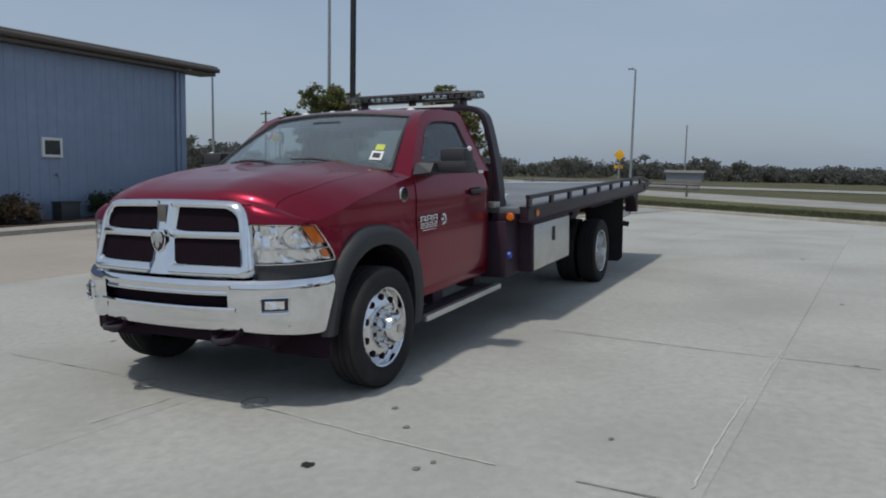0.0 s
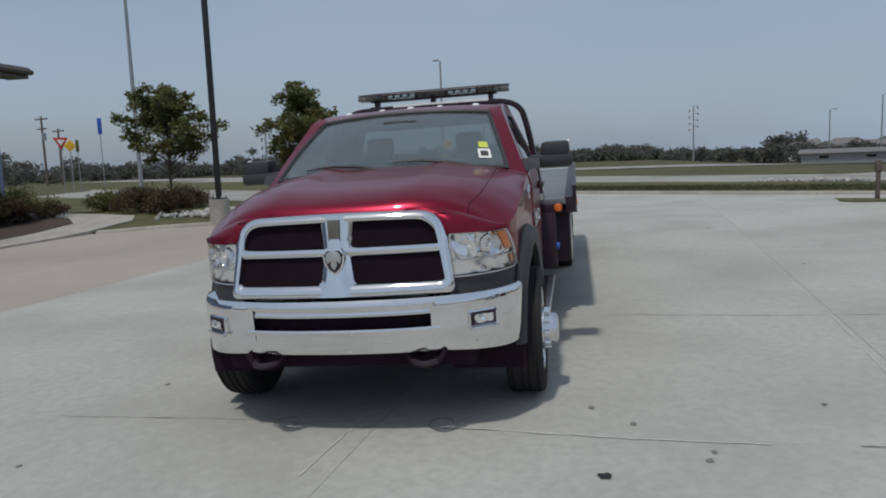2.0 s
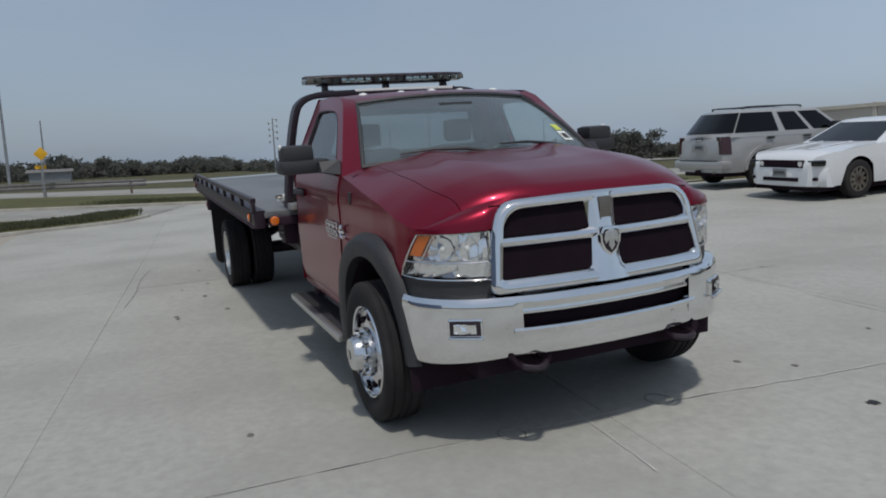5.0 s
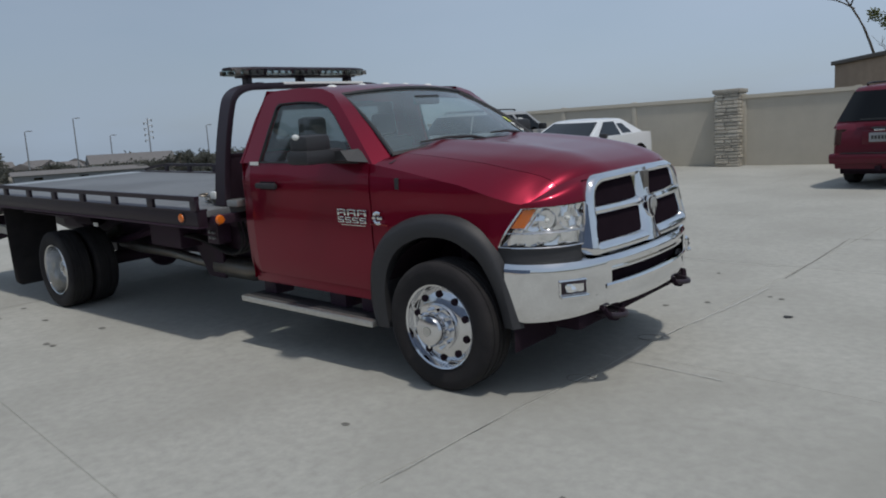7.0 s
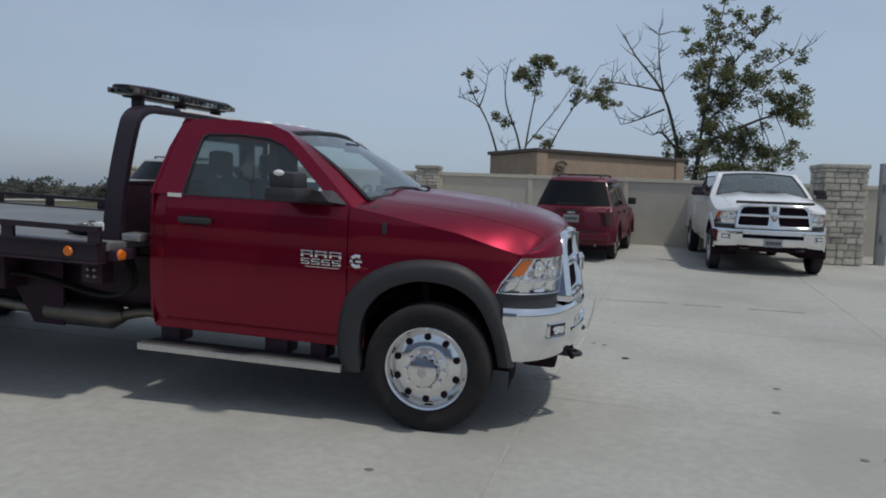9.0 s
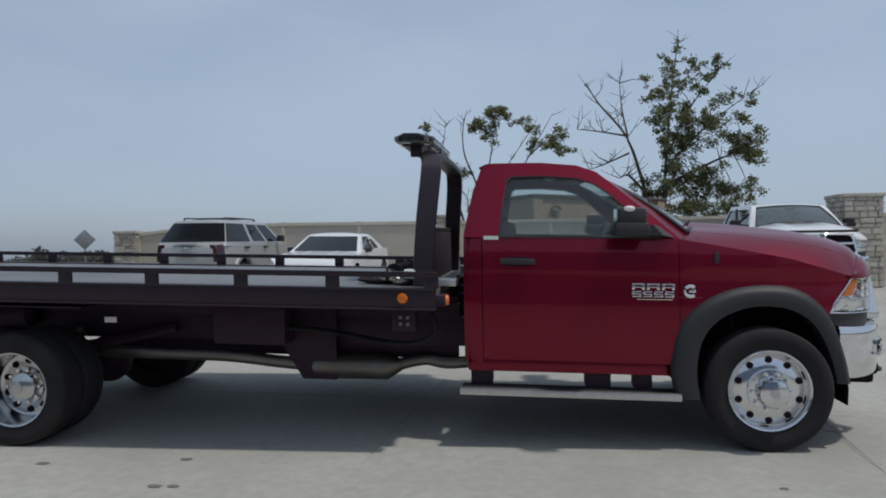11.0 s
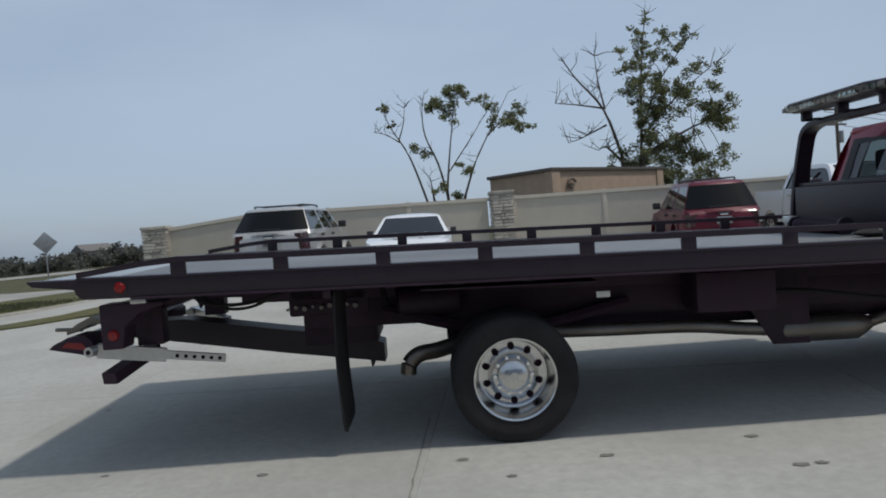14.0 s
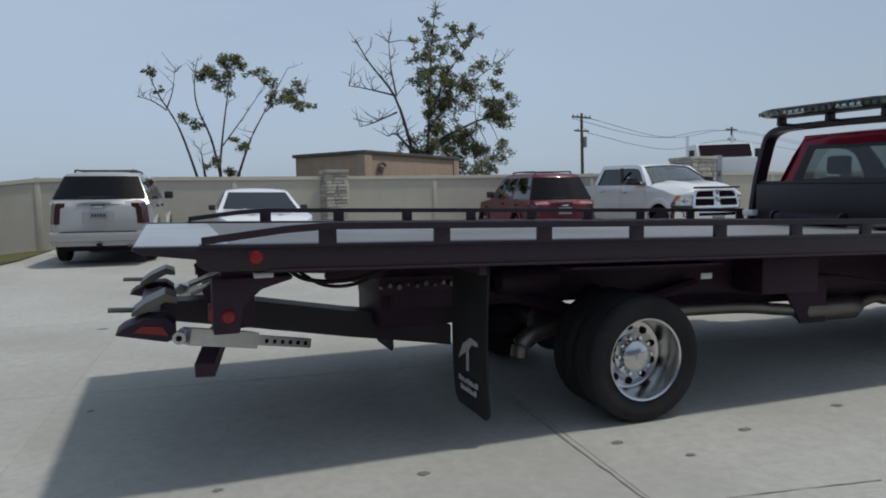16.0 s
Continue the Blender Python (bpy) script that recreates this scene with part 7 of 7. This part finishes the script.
    def pane(u0, u1, v0, v1, t0, t1, mat, lab, out):
        b = BM()
        sheet(b, lambda a, t: gl(u0 + (u1 - u0) * a, v0 + (v1 - v0) * a, t) + Vector(out), LIN(0, 1, 7), LIN(t0, t1, 3))
        return part("window", b, mat, root, lab)
    pane(1, 1, -0.9, 0.9, 0.06, 0.86, M_TINT, "dark windscreen", (0.012, 0, 0.006))
    pane(-1, -1, -0.985, 0.985, 0.06, 0.86, tint, "dark rear window", (-0.012, 0, 0.004))
    return root, gl, pane, wd, x0, x1, h


def roof_rack(root, gl, z, label="black roof rack rail"):
    for s in (-1, 1):
        bm = BM()
        a, b = gl(0.72, s * 0.80, 1), gl(-0.85, s * 0.80, 1)
        pts = [Vector((a.x, a.y, z + 0.01)), Vector((a.x - 0.12, a.y, z + 0.052)), Vector((b.x + 0.12, b.y, z + 0.052)), Vector((b.x, b.y, z + 0.01))]
        tube(bm, smooth_path(pts, 4), 0.02, 6)
        part("roof_rail", bm, M_PLASTIC, root, label)
    for u in (0.25, -0.55):
        a, b = gl(u, 0.80, 1), gl(u, -0.80, 1)
        part("cross_bar", tube(BM(), [(a.x, a.y, z + 0.052), (b.x, b.y, z + 0.052)], 0.016, 6), M_PLASTIC, root)


def plate(root, x, z, face, parent_label="number plate with plain bars"):
    p = part("number_plate", box(BM(), x - 0.008, x + 0.008, -0.155, 0.155, z - 0.075, z + 0.075, 0.004), M_POLE, root, parent_label)
    bm = BM()
    for k in range(5):
        box(bm, x + face * 0.008, x + face * 0.011, -0.115 + 0.05 * k, -0.08 + 0.05 * k, z - 0.03, z + 0.03)
    part("print_bars", bm, M_INK, p)


def suv(x, y, yaw, paint, lower, label, L, W, H, belt, hood, tail_lamp, bumper_mat, rim_mat, spare=False):
    f, b = L / 2, -L / 2
    top = [(b, belt - 0.06), (b + 0.15, belt), (f - 1.45, belt), (f - 1.25, hood + 0.03), (f - 0.3, hood - 0.06), (f, hood - 0.20)]
    wheels = (b + 1.0, f - 0.92)
    root, gl, pane, wd, x0, x1, h = car(x, y, yaw, "suv", label, "car", L, W, top, ((f - 1.28, b + 0.24, belt - 0.01), (f - 2.0, b + 0.60, H)), wheels, 0.365, paint, rear_round=0.17, wrap=0.19, tint=M_PRIVACY)
    for s in (-1, 1):
        pane(0.90, 0.43, s, s, 0.07, 0.84, M_PRIVACY, "dark side window", (0, s * 0.008, 0))
        pane(0.34, -0.10, s, s, 0.07, 0.84, M_PRIVACY, "dark side window", (0, s * 0.008, 0))
        pane(-0.22, -0.999, s, s, 0.06, 0.86, M_PRIVACY, "dark side window", (0, s * 0.008, 0))
        for wx in wheels:
            small_wheel(root, wx, s * (h - 0.12), s, 0.365, 6, rim_mat)
            bm = BM()
            arc = [(wx + 0.46 * math.cos(a), 0.365 + 0.455 * math.sin(a)) for a in LIN(0.05, math.pi - 0.05, 16)]
            arc2 = [(wx + 0.53 * math.cos(a), 0.365 + 0.53 * math.sin(a)) for a in LIN(0.02, math.pi - 0.02, 16)]
            loft(bm, [[(u, s * (h - 0.01), z) for u, z in arc2], [(u, s * (h + 0.03), z) for u, z in arc2], [(u, s * (h + 0.03), z) for u, z in arc], [(u, s * (h - 0.10), z) for u, z in arc]], False, False)
            part("wheel_arch", bm, lower, root)
        part("door_moulding", box(BM(), wheels[0] + 0.55, wheels[1] - 0.55, s * (h - 0.02), s * (h + 0.018), 0.52, 0.62, 0.01), lower, root)
        bm = BM()
        sheet(bm, lambda e, z: (b + e - 0.006, s * (wd(b + e, z) + 0.010), z), [-0.004, 0.04, 0.09, 0.14, 0.19], LIN(tail_lamp[0], tail_lamp[1], 4))
        sheet(bm, lambda q, z: (b - 0.012 + 0.02 * q, s * (wd(b, z) - 0.15 * q), z), [0, 0.5, 1], LIN(tail_lamp[0], tail_lamp[1], 4))
        part("rear_lamp", bm, M_TAILLENS, root, "dark red rear lamp")
        part("mirror", box(BM(), f - 1.80, f - 1.66, s * (h - 0.02), s * (h + 0.16), belt + 0.02, belt + 0.18, 0.03), M_PLASTIC, root, "black door mirror")
        for hx in (f - 2.55, f - 3.55):
            part("door_handle", box(BM(), hx, hx + 0.2, s * (h - 0.02), s * (h + 0.012), belt - 0.14, belt - 0.09, 0.01), M_PLASTIC, root)
    bm = BM()
    box(bm, b - 0.075, b + 0.30, -h + 0.06, h - 0.06, 0.42, 0.60, 0.05)
    part("rear_bumper", bm, bumper_mat, root, "rear bumper")
    part("front_bumper", box(BM(), f - 0.28, f + 0.07, -h + 0.10, h - 0.10, 0.36, 0.62, 0.06), bumper_mat, root)
    bm = BM()
    sheet(bm, lambda v, z: (b - 0.004 + 0.10 * v * v + 0.0 * z, v * (h - 0.17), z), LIN(-1, 1, 9), [0.62, 0.72, belt - 0.09])
    thicken(bm, 0.012)
    tg = part("tailgate", bm, paint, root)
    pz = (tail_lamp[0] + belt) / 2 - 0.06
    part("plate_recess", box(BM(), b - 0.010, b + 0.01, -0.27, 0.27, pz - 0.11, pz + 0.11, 0.012), M_SILVER if paint is M_SILVER else paint, root)
    plate(root, b - 0.018, pz, -1)
    part("tailgate_handle", box(BM(), b - 0.03, b, -0.12, 0.12, belt - 0.10, belt - 0.07, 0.008), M_PLASTIC, root)
    part("bumper_step", box(BM(), b - 0.07, b - 0.02, -h + 0.25, h - 0.25, 0.597, 0.608, 0.004), M_PLASTIC, root, "black bumper step pad")
    part("tow_hitch", box(box(BM(), b - 0.10, b + 0.2, -0.04, 0.04, 0.31, 0.39, 0.008), b + 0.02, b + 0.12, -0.55, 0.55, 0.30, 0.40, 0.01), M_DARK, root)
    part("wiper", box(BM(), b - 0.02, b + 0.02, -0.25, 0.3, belt + 0.05, belt + 0.07), M_PLASTIC, root)
    part("badge", box(BM(), b - 0.012, b - 0.004, -0.08, 0.08, belt - 0.13, belt - 0.10, 0.003), M_CHROME, root)
    part("tail_pipe", cyl(BM(), (b - 0.02, -0.5, 0.34), (b + 0.4, -0.5, 0.34), 0.03, seg=10), M_EXHAUST, root)
    roof_rack(root, gl, H)
    return root


suv(-8.98, 11.97, 85.2, M_SILVER, M_SILVER, "silver white sport utility vehicle parked by the wall", 4.62, 1.80, 1.69, 1.17, 1.08, (0.74, 1.12), M_SILVER, M_POLISHED)
suv(0.70, 11.78, 82.3, M_MAROON, M_MAROON, "dark red sport utility vehicle parked facing the wall", 4.60, 1.66, 1.69, 1.09, 1.02, (0.74, 1.0), M_MAROON, M_POLISHED)


def coupe(x, y, yaw):
    L, W, H = 4.76, 1.82, 1.38
    f, b = L / 2, -L / 2
    top = [(b, 0.92), (b + 0.1, 1.0), (b + 0.75, 1.03), (f - 1.75, 0.98), (f - 1.55, 0.97), (f - 0.3, 0.86), (f - 0.06, 0.78), (f, 0.70)]
    wheels = (b + 1.05, f - 0.92)
    root, gl, pane, wd, x0, x1, h = car(x, y, yaw, "coupe", "white sports coupe parked facing the lot", "car", L, W, top, ((f - 1.50, b + 0.62, 0.965), (f - 2.35, b + 1.55, H)), wheels, 0.34, M_WHITE, 0.22, 0.26)
    for s in (-1, 1):
        pane(0.80, -0.05, s, s, 0.10, 0.85, M_TINT, "dark side window", (0, s * 0.008, 0))
        pane(-0.15, -0.55, s, s, 0.16, 0.72, M_TINT, "dark quarter window", (0, s * 0.008, 0))
        for wx in wheels:
            small_wheel(root, wx, s * (h - 0.10), s, 0.345, 10, M_EXHAUST)
        part("mirror", box(BM(), f - 1.95, f - 1.80, s * (h - 0.04), s * (h + 0.10), 0.96, 1.07, 0.03), M_PLASTIC, root, "black door mirror")
        part("headlight", box(BM(), f - 0.36, f - 0.035, s * 0.545, s * 0.80, 0.615, 0.725, 0.03), M_TINT, root, "swept dark headlight")
        part("fog_light", cyl(BM(), (f - 0.1, s * 0.44, 0.66), (f + 0.012, s * 0.44, 0.66), 0.05, seg=16), M_REFLECTOR, root)
        part("vent", box(BM(), f - 0.25, f - 0.055, s * 0.60, s * 0.72, 0.36, 0.42, 0.01), M_DARK, root)
    part("grille", box(BM(), f - 0.2, f + 0.006, -0.50, 0.50, 0.585, 0.725, 0.015), M_DARK, root, "black grille")
    part("lower_intake", box(BM(), f - 0.2, f + 0.028, -0.40, 0.40, 0.34, 0.41, 0.015), M_DARK, root)
    part("front_bumper", loft(BM(), [[(f - 0.40 + q * (1 - 0.28 * (y / 0.84) ** 4) * (1 - 0.30 * (y / 0.84) ** 2), y, z) for q, z in ((0.0, 0.24), (0.36, 0.245), (0.415, 0.29), (0.42, 0.40), (0.41, 0.50), (0.36, 0.565), (0.0, 0.575))] for y in LIN(-0.84, 0.84, 15)]), M_WHITE, root)
    plate(root, f + 0.03, 0.50, 1)
    bm = BM()
    for s in (-1, 1):
        sheet(bm, lambda u, v: (u, s * (0.22 + 0.10 * v + 0.05 * (f - 0.4 - u)), interp(top, u) + 0.034 + 0.012 * math.sin(math.pi * v)), LIN(f - 1.4, f - 0.35, 8), LIN(0, 1, 4))
    part("bonnet_crease", bm, M_WHITE, root)


coupe(-6.2, 11.3, -91.0)

# white pickup
wp = empty("pickup", on_slope(4.05, 9.60, -91.0), "white crew cab pickup with chrome grille parked by the wall", "pickup")
make_cab(wp, M_WHITE, part, -3.05, False)
for s in (-1, 1):
    small_wheel(wp, 0.0, s * 0.90, s, 0.39, 8)
    small_wheel(wp, -3.75, s * 0.90, s, 0.39, 8)
    bm = BM()
    def bedside(u, v):
        lo_ = 0.56 if abs(u + 3.75) > 0.47 else 0.39 + math.sqrt(max(0.03, 0.47 ** 2 - (u + 3.75) ** 2))
        return (u, s * (0.99 - 0.03 * (v > 0.95)), max(lo_, 0.56) + (1.36 - max(lo_, 0.56)) * v)
    sheet(bm, bedside, LIN(-5.05, -3.10, 40), LIN(0, 1, 6))
    thicken(bm, 0.04)
    part("bed_side", bm, M_WHITE, wp)
part("tailgate", box(BM(), -5.08, -5.02, -0.95, 0.95, 0.7, 1.35, 0.01), M_WHITE, wp)
part("bed_front", box(BM(), -3.16, -3.11, -0.95, 0.95, 0.7, 1.35, 0.01), M_WHITE, wp)
part("bed_floor", box(BM(), -5.0, -3.1, -0.95, 0.95, 0.68, 0.72), M_DARK, wp)
bm = BM()
sheet(bm, lambda y, v: (0.80 - 0.12 * y * y + 0.05 * v, y, 1.30 + 0.05 * v), LIN(-0.66, 0.66, 13), [0, 0.5, 1])
part("bug_deflector", bm, M_PLASTIC, wp, "dark bonnet deflector")
plate(wp, 0.885, 0.60, 1)

# boxy white lorry far behind the gate
lorry = empty("lorry", upright(13.5, 19.5, -115), "white lorry with black windscreen behind the gate", "lorry")
bm = BM()
box(bm, -2.5, 1.2, -1.15, 1.15, 0.6, 2.35, 0.08)
part("cab", bm, M_WHITE, lorry)
bm = BM()
loft(bm, [[(x, y, z) for x, y in ((-1.0, -1.1), (1.0 - q, -1.1), (1.0 - q, 1.1), (-1.0, 1.1))] for z, q in ((2.35, 0.1), (2.95, 0.45))])
part("upper_cab", bm, M_WHITE, lorry)
part("windscreen", prism(BM(), [(0.93, 2.40), (0.60, 2.88), (0.62, 2.90), (0.96, 2.42)], 1, -1.0, 1.0), M_DARK, lorry, "black windscreen")
for s in (-1, 1):
    small_wheel(lorry, 0.3, s * 1.0, s, 0.48)
    small_wheel(lorry, -1.9, s * 1.0, s, 0.48)
    part("mirror", box(BM(), 0.6, 0.75, s * 1.2, s * 1.4, 2.2, 2.7, 0.03), M_PLASTIC, lorry)
    part("stack", cyl(BM(), (-1.4, s * 0.95, 1.5), (-1.4, s * 0.95, 3.4), 0.07, seg=12), M_CHROME, lorry)


# ---- concrete lot: slabs with joints ----
E1, E2 = Vector((0.996, -0.09)), Vector((0.09, 0.996))
U0, V0, DU, DV = 0.60, 0.15, 3.12, 3.05


def lot_xy(u, v):
    return (u * E1.x + v * E2.x, u * E1.y + v * E2.y)


bm = BM()
sheet(bm, lambda u, v: (*lot_xy(u, v), level(*lot_xy(u, v)) - 0.005), [U0 + DU * i for i in range(-9, 6)], [V0 + DV * j for j in range(-8, 7)])
lot = tagged(part("lot_base", bm, M_JOINT), "dark joints of the concrete lot", "lot", kind="structure")
lr = random.Random(9)
for i in range(-9, 5):
    for j in range(-8, 6):
        u0, u1 = U0 + DU * i + 0.0018, U0 + DU * (i + 1) - 0.0018
        v0, v1 = V0 + DV * j + 0.0018, V0 + DV * (j + 1) - 0.0018
        dz = lr.uniform(-0.001, 0.001)
        e = 0.004
        rings = []
        for inset, z in ((0, -0.010), (0, -0.004), (e, dz)):
            ring = []
            for a, b, sa, sb in ((u0, v0, 1, 1), (u1, v0, -1, 1), (u1, v1, -1, -1), (u0, v1, 1, -1)):
                p = lot_xy(a + sa * inset, b + sb * inset)
                ring.append((*p, level(*p) + z))
            rings.append(ring)
        bm = BM()
        loft(bm, rings, True, True)
        part("slab", bm, M_WARM if V0 + DV * (j + 0.5) < -6.0 and U0 + DU * i < 3 else M_CONCRETE, lot, angle=20)

# stains, crumbs, sealant
def blot(name, x, y, r, sx, seed, mat, label, lift=0.004, category="stain"):
    rg = random.Random(seed)
    bm = BM()
    n = 16
    ring = []
    for k in range(n):
        a = 2 * math.pi * k / n
        q = r * rg.uniform(0.7, 1.15)
        px, py = x + q * sx * math.cos(a), y + q * math.sin(a)
        ring.append((px, py, level(px, py) + lift))
    c = bm.verts.new((x, y, level(x, y) + lift + 0.003))
    vs = [bm.verts.new(p) for p in ring]
    for k in range(n):
        bm.faces.new((vs[k], vs[(k + 1) % n], c))
    tagged(part(name, bm, mat), label, category)


blot("oil_spot", 1.245, 1.37, 0.037, 1.0, 1, M_SPOT, "small black spot on the concrete")
for k, (x, y, r, sx) in enumerate([(-3.83, -1.41, 0.07, 1.4), (-3.78, -1.91, 0.07, 1.7), (-3.67, -1.90, 0.06, 1.5), (-4.74, -1.55, 0.07, 1.6), (-5.57, -1.44, 0.06, 1.6), (-5.31, -1.76, 0.05, 1.5), (-6.76, -1.44, 0.06, 1.5), (0.32, 1.33, 0.05, 1.3), (0.58, 1.55, 0.055, 1.2), (1.06, 1.87, 0.05, 1.2), (0.96, 1.91, 0.04, 1.2),
                                   (2.4, 0.75, 0.06, 1.3), (2.25, 0.08, 0.06, 1.3), (2.56, -0.74, 0.05, 1.2), (2.7, -0.70, 0.04, 1.2), (-0.2, -1.72, 0.05, 1.3), (-8.68, 3.53, 0.09, 1.6), (-1.89, 3.88, 0.05, 1.4), (-8.51, 0.43, 0.05, 1.4), (-7.78, -1.25, 0.05, 1.5), (0.28, 2.62, 0.04, 1.3), (-4.56, 3.9, 0.05, 1.5), (1.22, -1.77, 0.04, 1.2)]):
    blot("concrete_chip", x, y, r * 0.42, sx, 20 + k, M_PATCH, "small dark chipped patch in the concrete")


def seam(pts, w, mat, label, seed):
    """A wavering sealant or crack line on the slab."""
    rg = random.Random(seed)
    pts = smooth_path([(x, y, 0) for x, y in pts], 10)
    bm = BM()
    rings = []
    for i, p in enumerate(pts):
        d = (pts[min(i + 1, len(pts) - 1)] - pts[max(i - 1, 0)]).normalized()
        s = Vector((-d.y, d.x, 0))
        c = p + s * rg.gauss(0, w * 0.35)
        ww = w * rg.uniform(0.3, 1.0)
        a, b = c + s * ww, c - s * ww
        rings.append([(a.x, a.y, level(a.x, a.y) + 0.004), (b.x, b.y, level(b.x, b.y) + 0.004)])
    loft(bm, rings, False, False)
    tagged(part("joint_seam", bm, mat), label, "seam")


for k, (pts, w, mat) in enumerate([
        ([(0.45, -2.09), (0.50, -0.93), (0.60, -0.2)], 0.006, M_JOINT), ([(0.60, -0.2), (0.63, 0.46), (0.78, 1.45), (0.86, 2.2)], 0.008, M_PALE), ([(0.88, 2.6), (0.92, 3.6), (0.95, 4.78)], 0.008, M_CRACK),
        ([(0.44, -0.02), (0.78, -0.06), (1.3, -0.12)], 0.006, M_PALE), ([(-2.2, 3.39), (-1.7, 3.33), (-1.2, 3.27)], 0.006, M_PALE), ([(-0.8, 3.22), (0.1, 3.13), (0.73, 3.09)], 0.007, M_PALE),
        ([(1.0, 4.75), (1.5, 4.76), (1.9, 4.75)], 0.016, M_CRACK), ([(2.1, 4.75), (2.6, 4.74)], 0.018, M_CRACK), ([(2.9, 4.73), (3.6, 4.70)], 0.020, M_CRACK), ([(-5.77, -0.51), (-5.85, -1.64), (-5.89, -2.26)], 0.007, M_CRACK),
        ([(-7.4, -2.06), (-6.6, -2.2), (-5.5, -2.28), (-4.66, -2.4)], 0.006, M_CRACK), ([(-2.15, 1.54), (-1.96, 2.85), (-1.86, 4.03)], 0.007, M_CRACK)]):
    seam(pts, w, mat, "pale worn sealant along a slab joint" if mat is M_PALE else "thin dark crack in the concrete", 1 + k)
for k, (x, y) in enumerate([(0.58, 0.475), (0.566, -0.477)]):
    bm = BM()
    tube(bm, [(x + 0.09 * math.cos(a), y + 0.07 * math.sin(a), level(x, y) + 0.002) for a in LIN(0.4, 5.6, 18)], 0.003, 5, 0.5)
    tagged(part("drip_ring", bm, M_PATCH), "faint dark drip ring on the concrete", "stain")
